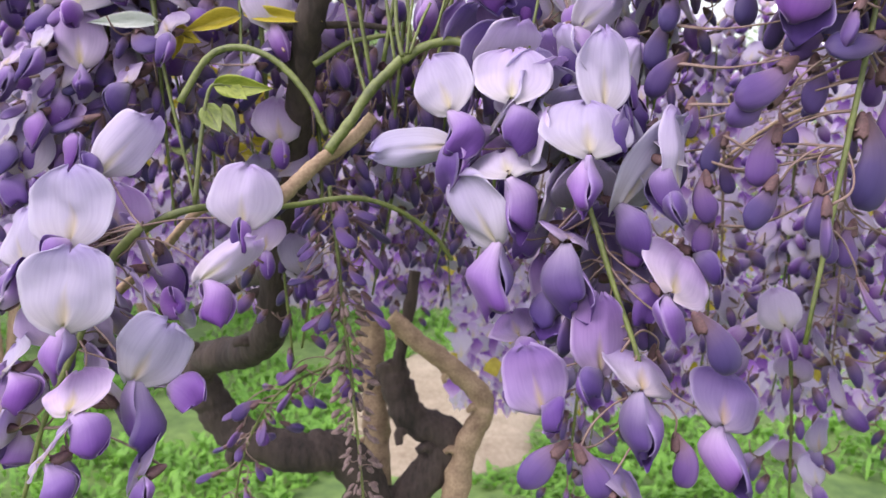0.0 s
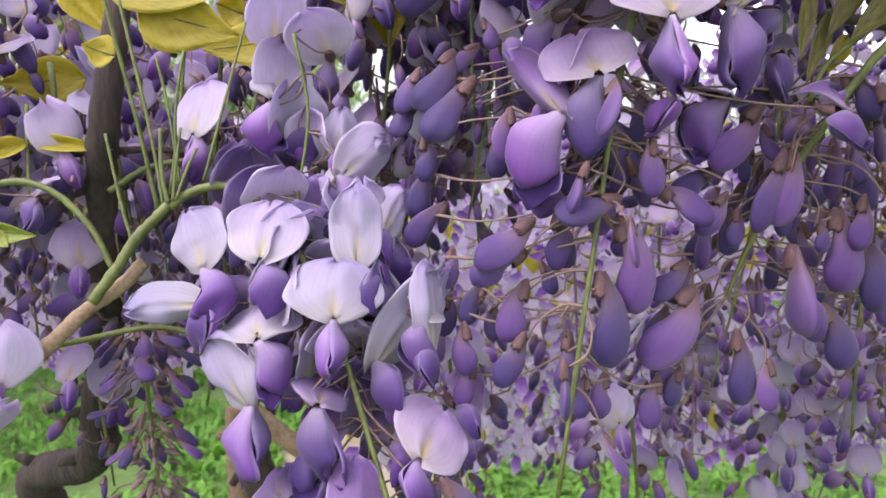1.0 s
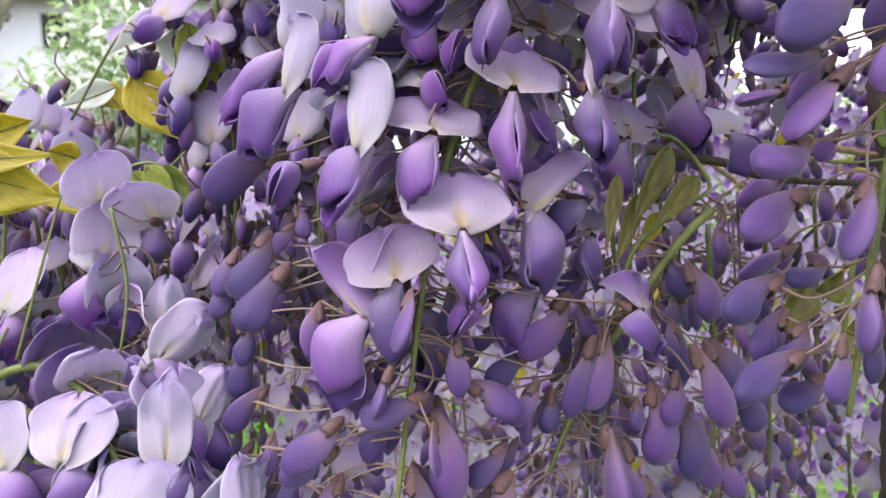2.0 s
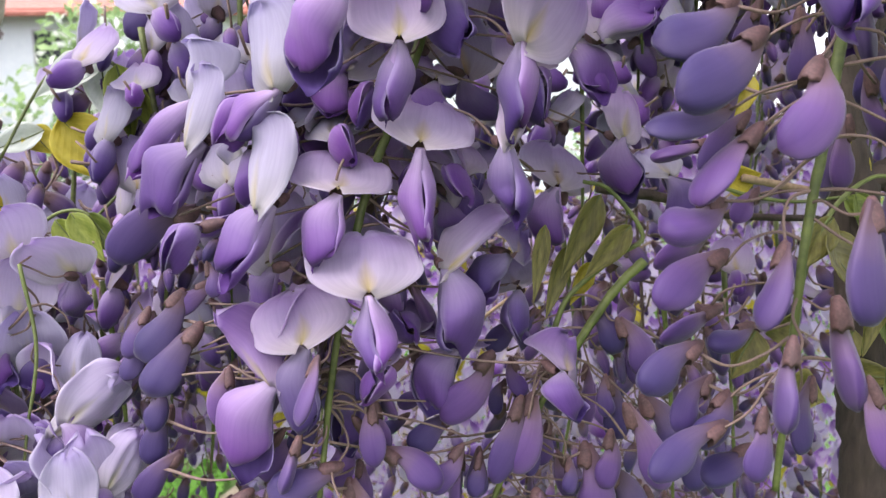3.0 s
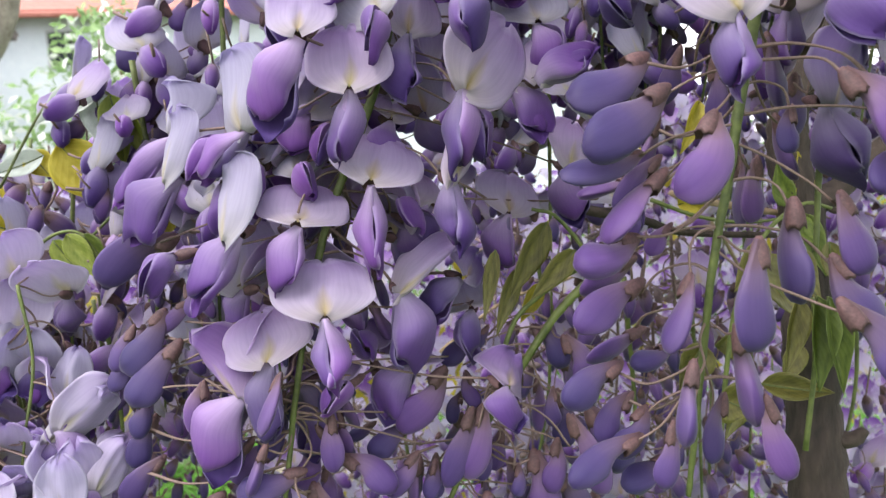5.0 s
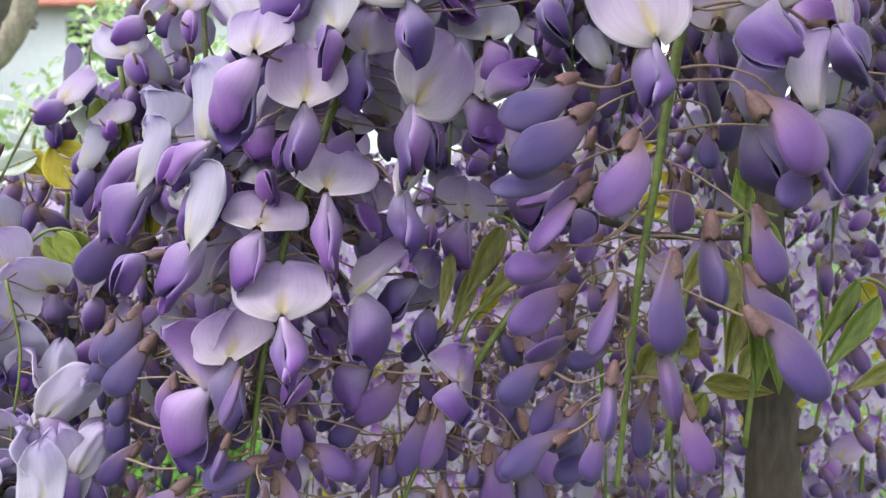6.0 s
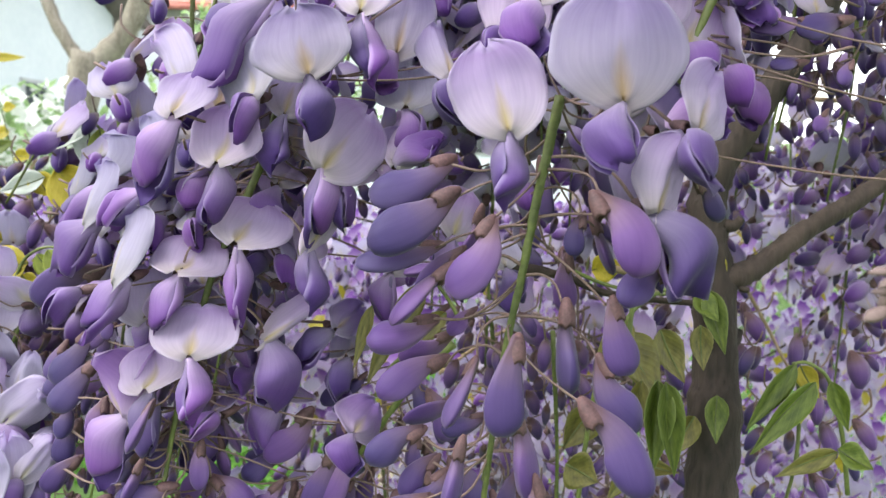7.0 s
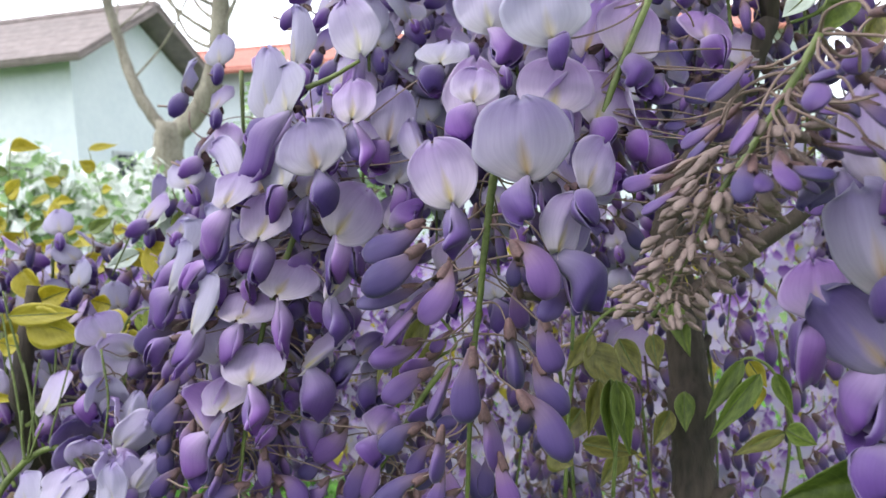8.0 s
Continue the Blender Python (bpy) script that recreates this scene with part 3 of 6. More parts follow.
def leaflet(root, b, t, width, mat):
    """One leaflet from its foot b to its tip t, width in centimetres."""
    up = t - b
    k = up.length * 100
    tilt = Vector((random.uniform(-0.35, 0.35), -1, random.uniform(-0.1, 0.5)))
    m = frame_of(b, up, tilt)
    ob = part("leaflet", leaflet_mesh(mat), root, m @ Matrix.Diagonal((width * 0.92, width * 1.1, k, 1)))
    rib = tube("midrib", [(0, -0.0002, 0), (0, 0.0006 * k ** 0.5, 0.004 * k), (0, 0.0002, 0.0093 * k)], 0.00035, 0.00012, RACHIS, 5, 4)
    part("midrib", rib, ob, m)


def joined(name, pieces):
    """One mesh out of several meshes and poses, each with its material."""
    verts, faces, uvs, mats, slot = [], [], [], [], []
    for me, m in pieces:
        base = len(verts)
        verts += [m @ v.co for v in me.vertices]
        uv = [(0, 0)] * len(me.vertices)
        for loop, d in zip(me.loops, me.uv_layers[0].data):
            uv[loop.vertex_index] = tuple(d.uv)
        uvs += uv
        if me.materials[0] not in mats:
            mats.append(me.materials[0])
        for p in me.polygons:
            faces.append(tuple(base + i for i in p.vertices))
            slot.append(mats.index(me.materials[0]))
    me = mesh_of(name, verts, faces, mats[0], uvs)
    for x in mats[1:]:
        me.materials.append(x)
    me.polygons.foreach_set("material_index", slot)
    return me


random.seed(11)
FAR_BANNERS = [sheet("flower", banner_form(k, 0.35, 0.2), 6, 5, 0.04, m) for k, m in enumerate((BANNER, PALE, PALE, BANNER))]
FAR_KEEL = pod("flower", lambda v: (0, -1.4 * v, -0.4 * v), lambda v: 0.05 + 0.42 * math.sin(math.pi * min(1, 0.05 + 0.9 * v)) ** 0.7, 0.75, 7, 5, WING)
FAR_POD = pod("bud", lambda v: (0, 0.1 * math.sin(3 * v), 1.6 * v), lambda v: 0.05 + 0.36 * math.sin(math.pi * min(1, 0.07 + 0.88 * v)) ** 0.8, 0.75, 7, 6, BUD)
FAR_CALYX = pod("bud", lambda v: (0, 0, -0.1 + 0.5 * v), lambda v: 0.10 + 0.16 * math.sin(1.6 * v), 0.9, 6, 3, CALYX)
FAR_STALK = tube("bud", [(0, 0.0, -0.018), (0.001, 0.004, -0.01), (0, 0, 0)], 0.0006, 0.0005, PEDICEL, 4, 2, origin=(0, 0, 0))
FAR_FLOWERS = [joined("flower", [(b, Matrix()), (FAR_KEEL, pose(0, 0, 0, 35 + 8 * k, 0, 8 * k)), (FAR_CALYX, pose(0, 0.003, 0, 70)), (FAR_STALK, pose(0, 0.003, 0.001, -60))]) for k, b in enumerate(FAR_BANNERS)]
FAR_BUDS = [joined("bud", [(FAR_POD, Matrix.Diagonal((s, s, 1, 1))), (FAR_CALYX, Matrix()), (FAR_STALK, pose(0, 0, 0, a))]) for s, a in ((1, 50), (1.15, 75), (0.85, 95))]


def far_raceme(points, count, opened, reach, seed, label):
    """A raceme farther off: every flower and bud one mesh on the axis."""
    rnd = random.Random(seed)
    r = Raceme(points, 0.11, 0.05, label, "racemes behind the path")
    n = len(r.line) - 1
    for k in range(count):
        f = 0.03 + 0.95 * (k + rnd.random()) / count
        q = r.line[int(f * n)]
        a = k * 2.4 + rnd.uniform(-0.5, 0.5)
        out = Vector((math.sin(a), -math.cos(a), 0))
        b = q + out * (0.01 * reach * (1 - 0.5 * f) * rnd.uniform(0.7, 1.2))
        if rnd.random() < opened * (1 - f * f * 0.9):
            up = out * rnd.uniform(-0.8, 0.1) + Vector((rnd.uniform(-0.3, 0.3), rnd.uniform(-0.3, 0.3), 1))
            part("flower", rnd.choice(FAR_FLOWERS), r.root, frame_of(b, up, out, rnd.uniform(0.8, 1.05)))
        else:
            d = out * rnd.uniform(0.2, 1.0) + Vector((0, 0, -1))
            part("bud", rnd.choice(FAR_BUDS), r.root, frame_of(b, d, -out, rnd.uniform(0.75, 1.05) * (1 - 0.4 * f)))
    return r


# ---- ground and distance ----
def ground():
    bm = bmesh.new()
    bmesh.ops.create_grid(bm, x_segments=60, y_segments=60, size=1)
    for v in bm.verts:
        r = max(abs(v.co.x), abs(v.co.y))
        k = 6 * r + 594 * r ** 6
        v.co.x, v.co.y = v.co.x * k, v.co.y * k
        v.co.z = 0.03 * noise.noise(v.co * 0.9)
    me = bpy.data.meshes.new("ground")
    bm.to_mesh(me)
    bm.free()
    me.materials.append(SOIL)
    return tagged(new("ground", me), "uneven green meadow ground reaching to the horizon", "ground", kind="structure")


ground()


def meadow():
    """Grass and low leafy herbs: short bent blades in tufts."""
    rnd = random.Random(9)
    verts, faces = [], []
    for k in range(38000):
        r = 0.9 + 5.5 * rnd.random() ** 1.4
        a = rnd.gauss(0, 0.5)
        x, y = r * math.sin(a), r * math.cos(a)
        if noise.noise(Vector((x * 2.2, y * 2.2, 0.3))) < -0.28 or math.hypot(x + 0.08, (y - 2.75) / 1.5) < 0.40:
            continue
        h = rnd.uniform(0.02, 0.065) * (1 + 0.6 * noise.noise(Vector((x * 3, y * 3, 8.0))))
        t = rnd.uniform(0, 6.3)
        d, s = Vector((math.cos(t), math.sin(t), 0)), rnd.uniform(0.006, 0.014)
        w = Vector((-math.sin(t), math.cos(t), 0)) * s
        c, n = Vector((x, y, 0.0)), len(verts)
        verts += [c - w * 0.4, c + w * 0.4, c + d * h * 0.35 + w + Vector((0, 0, h * 0.7)), c + d * h * 0.35 - w + Vector((0, 0, h * 0.7)), c + d * h * 1.0 + Vector((0, 0, h * 0.85))]
        faces += [(n, n + 1, n + 2, n + 3), (n + 3, n + 2, n + 4)]
    ob = new("grass", mesh_of("grass", verts, faces, GRASS))
    return tagged(ob, "lush green grass and low herbs below the vine", "grass", kind="stuff")


meadow()


def bare_earth():
    """A worn patch of sandy soil with a low uneven rim, lying on the meadow."""
    verts, faces = [Vector((0, 0, 0.045))], []
    for j in range(1, 6):
        for i in range(28):
            a = 2 * math.pi * i / 28
            r = j / 5 * (0.42 + 0.12 * noise.noise(Vector((math.cos(a) * 1.5, math.sin(a) * 1.5, 2))))
            verts.append(Vector((math.cos(a) * r, math.sin(a) * r * 1.5, 0.045 * (1 - (j / 5) ** 3) + 0.012 * noise.noise(Vector((a * 3, j, 0))) - (0.03 if j == 5 else 0))))
    for i in range(28):
        faces.append((0, 1 + i, 1 + (i + 1) % 28))
        for j in range(4):
            q, s = 1 + j * 28 + i, 1 + j * 28 + (i + 1) % 28
            faces.append((q, q + 28, s + 28, s))
    ob = new("bare_earth", mesh_of("bare_earth", verts, faces, EARTH))
    ob.location = (-0.08, 2.75, 0.02)
    return tagged(ob, "worn patch of sandy bare soil in the grass", "ground", kind="structure")


EARTH = mottled("sandy_soil", (0.156, 0.126, 0.084), (0.276, 0.240, 0.174), 9, 0.95, 0.6, 0.01)
bare_earth()

def box(name, a, b, mat, parent, m, label="", bevel=0.01):
    bm = bmesh.new()
    bmesh.ops.create_cube(bm, size=1)
    for v in bm.verts:
        v.co = Vector([(a[i] + b[i]) / 2 + v.co[i] * (b[i] - a[i]) for i in range(3)])
    bmesh.ops.bevel(bm, geom=bm.edges[:], offset=bevel, segments=1, affect="EDGES")
    me = bpy.data.meshes.new(name)
    bm.to_mesh(me)
    bm.free()
    me.materials.append(mat)
    return part(name, me, parent, m, label)


def house(place, turn, wide, deep, eaves, ridge, roof_mat, label, windows):
    """A rendered house with a tiled gable roof; its gable looks along -y before turning."""
    m = Matrix.Translation(place) @ pose(0, 0, 0, 0, 0, turn)
    root = thing("house", place, label, "house")
    root.matrix_basis = m
    WORLD[root] = m
    h = wide / 2
    verts = [(-h, 0, 0), (h, 0, 0), (h, 0, eaves), (0, 0, ridge), (-h, 0, eaves), (-h, deep, 0), (h, deep, 0), (h, deep, eaves), (0, deep, ridge), (-h, deep, eaves)]
    faces = [(0, 1, 2, 3, 4), (9, 8, 7, 6, 5), (1, 6, 7, 2), (5, 0, 4, 9), (0, 5, 6, 1), (2, 7, 8, 3), (3, 8, 9, 4)]
    part("wall", mesh_of("wall", verts, faces, PLASTER, smooth=False), root, m)
    rise = math.atan2(ridge - eaves, h)
    length = math.hypot(ridge - eaves, h) + 0.45
    for side in (-1, 1):
        s = m @ Matrix.Translation((0, 0, ridge + 0.05)) @ pose(0, 0, 0, 0, math.degrees(rise) * side, 0)
        roof = box("roof", (0 if side > 0 else -length, -0.5, 0), (length if side > 0 else 0, deep + 0.5, 0.10), roof_mat, root, s, bevel=0.02)
        # courses of tiles
        rows = int(length / 0.34)
        for k in range(rows):
            x0 = side * (k * 0.34 + 0.02)
            box("tile_course", (min(x0, x0 + side * 0.33), -0.52, 0.10), (max(x0, x0 + side * 0.33), deep + 0.52, 0.135), roof_mat, roof, s, bevel=0.012)
    box("ridge_cap", (-0.12, -0.52, ridge + 0.10), (0.12, deep + 0.52, ridge + 0.24), roof_mat, root, m, bevel=0.05)
    for x, z, w, t in windows:
        win = box("window", (x - w / 2, -0.05, z), (x + w / 2, 0.02, z + t), FRAME, root, m, bevel=0.006)
        box("pane", (x - w / 2 + 0.06, -0.06, z + 0.06), (x + w / 2 - 0.06, -0.045, z + t - 0.06), PANE, win, m, bevel=0.002)
        box("sill", (x - w / 2 - 0.05, -0.14, z - 0.05), (x + w / 2 + 0.05, 0.0, z - 0.004), PLASTER, win, m, bevel=0.006)
    return root


FRAME = mottled("window_frame_paint", (0.30, 0.31, 0.32), (0.42, 0.43, 0.44), 5, 0.5, 0.1, 0.001)
PANE, pn, pl, pb = material("window_glass")
pb.inputs["Base Color"].default_value, pb.inputs["Roughness"].default_value = (0.03, 0.035, 0.04, 1), 0.05


def shrub(place, high, wide, leaf, flower, label, seed, leaves=4200, share=0.3):
    """A bush: stems from the ground and a loose crown of leaves and small blossoms."""
    rnd = random.Random(seed)
    root = thing("shrub", place, label, "shrub", "garden shrubs")
    puffs = [(Vector((rnd.uniform(-0.6, 0.6) * wide, rnd.uniform(-0.4, 0.4) * wide, rnd.uniform(0.3, 0.9) * high)), rnd.uniform(0.2, 0.36) * wide) for k in range(9)]
    for c, r in puffs[:6]:
        part("stem", tube("stem", [place, place + Vector((c.x * 0.3, c.y * 0.3, c.z * 0.5)), place + c], 0.02, 0.006, TWIG, 6, 4, 0.2, seed), root, WORLD[root])
    for name, mat, count, size in (("leaves", leaf, int(leaves * (1 - share)), 0.036), ("blossoms", flower, int(leaves * share), 0.04)):
        verts, faces, uvs = [], [], []
        for k in range(count):
            c, r = rnd.choice(puffs)
            d = Vector((rnd.gauss(0, 1), rnd.gauss(0, 1), rnd.gauss(0, 1))).normalized()
            q = c + d * r * rnd.uniform(0.55, 1.1)
            u = Vector((rnd.gauss(0, 1), rnd.gauss(0, 1), rnd.gauss(0, 1))).normalized()
            w = u.cross(d).normalized() * size * rnd.uniform(0.3, 0.6)
            u = u * size * rnd.uniform(0.7, 1.2)
            n = len(verts)
            verts += [q - u, q + w + d * 0.006, q + u, q - w + d * 0.006]
            uvs += [(0.5, 0), (1, 0.5), (0.5, 1), (0, 0.5)]
            faces += [(n, n + 1, n + 2), (n, n + 2, n + 3)]
        part(name, mesh_of(name, verts, faces, mat, uvs), root, WORLD[root], kind="stuff")
    return root


BLOSSOM = mottled("white_blossom", (0.66, 0.68, 0.66), (0.82, 0.83, 0.80), 30, 0.7, 0.2, 0.002, through=0.3)
SHRUB_LEAF = mottled("shrub_leaf", (0.14, 0.26, 0.09), (0.36, 0.50, 0.22), 12, 0.55, 0.3, 0.003, through=0.35)

# ---- what stands behind the garden ----
house(Vector((-6.65, 12.1, 0)), 85, 3.4, 7.0, 3.8, 4.75, ROOF_BROWN, "small white rendered house with a brown tiled gable roof", [(-0.6, 1.5, 0.6, 0.9)])
far_house = house(Vector((6.0, 19.5, 0)), 90, 8.0, 15.5, 4.3, 5.5, ROOF_RED, "long white house with a red tiled roof", [(0, 1.4, 1.0, 1.3)])
for x, z in ((-5.7, 3.3), (-3.0, 1.5), (0.5, 1.5)):
    win = box("window", (x - 0.3, 15.46, z), (x + 0.3, 15.53, z + 0.75), FRAME, far_house, Matrix(), bevel=0.006)
    box("pane", (x - 0.25, 15.44, z + 0.05), (x + 0.25, 15.455, z + 0.70), PANE, win, Matrix(), bevel=0.002)


def bare_tree(place, label):
    """A leafless tree: a short leaning bole, two heavy limbs and thin branches."""
    root = thing("tree", place, label, "tree")
    rnd = random.Random(5)

    def limb(name, pts, r0, r1, twigs):
        pts = [place + Vector(q) for q in pts]
        part(name, tube(name, pts, r0, r1, TREE_BARK, 12, 6, 0.25, twigs), root, Matrix.Translation(pts[0]))
        line = curve_points(pts, 6)
        for n in range(twigs):
            a = line[rnd.randrange(len(line) // 3, len(line))]
            d = Vector((rnd.uniform(-1, 1), rnd.uniform(-0.5, 0.5), rnd.uniform(0.4, 1.2))).normalized()
            e = Vector((rnd.uniform(-0.15, 0.15), 0, 0.2))
            part("branch", tube("branch", [a, a + d * 0.5, a + d * 0.9 + e, a + d * 1.5 + e * 2.2], r1 * 0.32, 0.008, TREE_BARK, 6, 4, 0.2, n), root, Matrix.Translation(a))

    limb("trunk", [(-0.1, 0, 0), (-0.05, 0, 0.9), (-0.02, 0, 1.7), (0.05, 0, 2.15)], 0.16, 0.13, 0)
    limb("limb", [(0.02, 0, 2.0), (0.32, 0.05, 2.28), (0.52, 0.05, 2.75), (0.66, 0, 3.5), (0.85, 0, 4.4)], 0.10, 0.06, 8)
    limb("limb", [(0.0, 0, 2.05), (-0.22, 0, 2.4), (-0.40, 0.05, 2.9), (-0.50, 0, 3.6), (-0.45, 0.1, 4.3)], 0.06, 0.03, 7)


TREE_BARK = mottled("tree_bark", (0.10, 0.085, 0.065), (0.30, 0.27, 0.22), 12, 0.9, 0.8, 0.01, (1, 1, 0.3))
bare_tree(Vector((-3.05, 6.1, 0)), "leafless grey-brown tree with spreading limbs")
for k, (az, dist, high, wide, share) in enumerate(((-38, 3.4, 1.75, 0.7, 0.5), (-28, 4.2, 1.65, 0.8, 0.5), (-21, 4.4, 2.05, 0.9, 0.3), (-14, 4.4, 2.15, 1.0, 0.2), (-45, 4.5, 1.6, 1.0, 0.4), (22, 6.5, 1.6, 1.2, 0.05), (31, 5.5, 1.7, 1.3, 0.1), (-7, 5.5, 1.2, 0.9, 0.2))):
    a = radians(az)
    shrub(Vector((0.2 + dist * math.sin(a), dist * math.cos(a), 0)), high, wide, SHRUB_LEAF, BLOSSOM, "green garden shrub dotted with white blossom" if share > 0.15 else "green leafy garden shrub", k, share=share)


# ---- vines ----
vine("woody_stem", [(-6.03, 20.43, -4.09), (-5.10, 20.59, -3.51), (-4.01, 20.85, -2.50), (-2.91, 21.05, -1.75), (-2.32, 21.22, -1.08)], 0.24, 0.20, TWIG, "thin brown woody wisteria stem")
vine("green_shoot", [(-3.58, 20.50, -2.10), (-2.92, 20.71, -1.23), (-2.40, 20.91, -0.41), (-1.77, 21.07, 0.25), (-1.36, 21.17, 0.66)], 0.17, 0.15, RACHIS, "bright green young wisteria shoot")
vine("green_shoot", [(-10.28, 19.93, -5.61), (-9.27, 20.20, -4.52), (-7.57, 20.42, -3.82), (-5.94, 23.97, -4.28), (-3.72, 25.00, -4.10), (-2.12, 25.42, -4.56), (-0.78, 25.71, -5.55), (-0.04, 25.98, -6.58)], 0.13, 0.08, RACHIS, "bright green young wisteria shoot")
vine("woody_stem", [(-10.87, 21.44, -6.83), (-9.33, 21.81, -5.38), (-7.90, 21.25, -4.07), (-6.95, 22.20, -3.97)], 0.16, 0.12, TWIG, "thin brown woody wisteria stem")
vine("leaf_stalk", [(-2.47, 20.90, -0.41), (-2.78, 21.11, 0.65), (-3.22, 21.51, 2.61)], 0.056, 0.042, RACHIS, "slender green leaf stalk of the wisteria")
vine("leaf_stalk", [(-1.39, 20.95, 0.64), (-1.56, 21.11, 1.45), (-1.61, 21.38, 2.75)], 0.070, 0.056, RACHIS, "slender green leaf stalk of the wisteria")
vine("leaf_stalk", [(-1.17, 20.97, 0.73), (-0.85, 21.17, 1.62), (-0.58, 21.31, 2.18)], 0.049, 0.042, RACHIS, "slender green leaf stalk of the wisteria")
vine("leaf_stalk", [(-1.26, 20.97, 0.72), (-1.18, 21.16, 1.62), (-1.03, 21.40, 2.75)], 0.049, 0.035, RACHIS, "slender green leaf stalk of the wisteria")
vine("green_shoot", [(-9.22, 23.68, -0.73), (-8.25, 24.04, 0.80), (-7.11, 24.15, 1.09), (-5.95, 24.10, 0.62), (-4.89, 23.91, -0.50), (-4.25, 23.68, -1.77)], 0.13, 0.10, RACHIS, "bright green young wisteria shoot")
vine("green_shoot", [(-6.65, 26.13, 1.91), (-4.81, 26.23, 2.01), (-3.38, 26.30, 2.02), (-2.15, 26.32, 1.88)], 0.15, 0.10, BARK, "bright green young wisteria shoot")
vine("green_shoot", [(-5.10, 25.93, 0.61), (-3.78, 26.15, 1.41), (-2.15, 26.29, 1.72)], 0.12, 0.08, RACHIS, "bright green young wisteria shoot")
vine("trunk", [(-4.30, 26.58, 7.84), (-4.88, 25.58, 3.19), (-5.70, 26.78, 0.54), (-6.60, 28.69, -2.99), (-7.34, 29.81, -6.02), (-8.31, 30.43, -9.26), (-8.53, 30.94, -11.04), (-10.30, 32.73, -12.82), (-13.20, 35.03, -14.08), (-14.29, 36.03, -15.45), (-13.64, 36.50, -17.64), (-12.18, 36.64, -19.39), (-9.06, 36.99, -20.47), (-6.96, 37.89, -20.88), (-5.40, 38.35, -23.28), (-4.49, 38.58, -28.74)], 0.40, 1.30, BARK, "dark gnarled old wisteria trunk")
vine("gnarled_branch", [(-4.29, 41.17, -16.47), (-3.75, 40.83, -18.18), (-2.86, 40.51, -19.88), (-0.76, 40.37, -20.96), (-1.60, 39.92, -22.94), (-3.15, 39.50, -24.65), (-3.80, 38.76, -28.06)], 0.95, 1.2, BARK, "gnarled brown wisteria branch")
vine("gnarled_branch", [(-4.22, 40.90, -13.49), (-2.50, 40.66, -14.99), (-0.44, 40.43, -16.48), (1.29, 40.16, -18.15), (1.31, 39.88, -19.48), (0.31, 39.41, -21.49), (-0.33, 38.68, -24.83)], 0.55, 0.75, TWIG, "gnarled brown wisteria branch")
vine("gnarled_branch", [(-2.76, 41.95, -10.91), (-3.17, 41.37, -13.61), (-3.72, 40.78, -16.32), (-3.87, 40.42, -18.00)], 0.35, 0.4, BARK, "gnarled brown wisteria branch")
vine("gnarled_branch", [(-5.61, 43.36, -14.27), (-5.57, 42.70, -17.46), (-5.22, 41.74, -22.06), (-4.91, 40.72, -27.01)], 0.75, 0.8, TWIG, "gnarled brown wisteria branch")
vine("gnarled_branch", [(-8.50, 31.06, -8.36), (-15.19, 47.22, -13.16), (-16.36, 47.00, -13.93), (-19.09, 46.56, -15.48)], 0.5, 0.3, BARK, "gnarled brown wisteria branch")
vine("trunk", [(27.6, 21.9, -9.5), (27.75, 22.2, -5.59), (27.84, 22.74, -1.55), (27.82, 23.23, 2.48), (27.68, 23.67, 6.11), (27.28, 23.96, 8.51), (27.64, 24.24, 10.74), (28.95, 24.52, 12.81), (30.58, 24.87, 15.28), (32.00, 25.23, 17.96)], 1.05, 0.40, BARK, "dark gnarled old wisteria trunk")
vine("gnarled_branch", [(27.53, 23.49, 6.44), (29.08, 23.61, 7.15), (30.64, 23.81, 8.41), (32.60, 24.02, 9.72), (35.15, 24.31, 11.61)], 0.42, 0.30, BARK, "gnarled brown wisteria branch")
vine("woody_stem", [(19.74, 26.40, 6.65), (22.69, 26.41, 6.08), (24.52, 26.38, 5.48), (28.36, 26.44, 5.17)], 0.2, 0.12, BARK, "thin brown woody wisteria stem")
vine("woody_stem", [(23.81, 23.83, 6.90), (25.75, 23.93, 6.51), (27.47, 24.03, 6.22)], 0.14, 0.10, TWIG, "thin brown woody wisteria stem")
vine("green_shoot", [(13.61, 18.19, 15.55), (14.62, 18.30, 15.91), (15.63, 18.43, 16.43)], 0.10, 0.07, RACHIS, "bright green young wisteria shoot")
vine("green_shoot", [(0.07, 23.40, 1.21), (1.19, 23.22, 0.61), (2.10, 22.98, -0.55), (2.82, 22.76, -1.70)], 0.08, 0.06, RACHIS, "bright green young wisteria shoot")
vine("leaf_stalk", [(-1.63, 21.28, 0.44), (-2.00, 21.66, 2.71), (-2.76, 22.25, 6.11), (-2.99, 22.42, 7.08)], 0.056, 0.042, RACHIS, "slender green leaf stalk of the wisteria")
vine("leaf_stalk", [(-1.21, 21.37, 1.08), (-1.26, 21.72, 3.18), (-0.98, 22.00, 4.96)], 0.049, 0.042, RACHIS, "slender green leaf stalk of the wisteria")
vine("leaf_stalk", [(-1.13, 21.36, 1.08), (-1.50, 21.78, 3.51), (-1.80, 22.00, 4.81)], 0.042, 0.035, RACHIS, "slender green leaf stalk of the wisteria")
vine("leaf_stalk", [(-0.47, 21.37, 1.24), (0.13, 21.69, 3.33), (0.83, 22.06, 5.75)], 0.049, 0.035, RACHIS, "slender green leaf stalk of the wisteria")

# ---- racemes close to the path ----

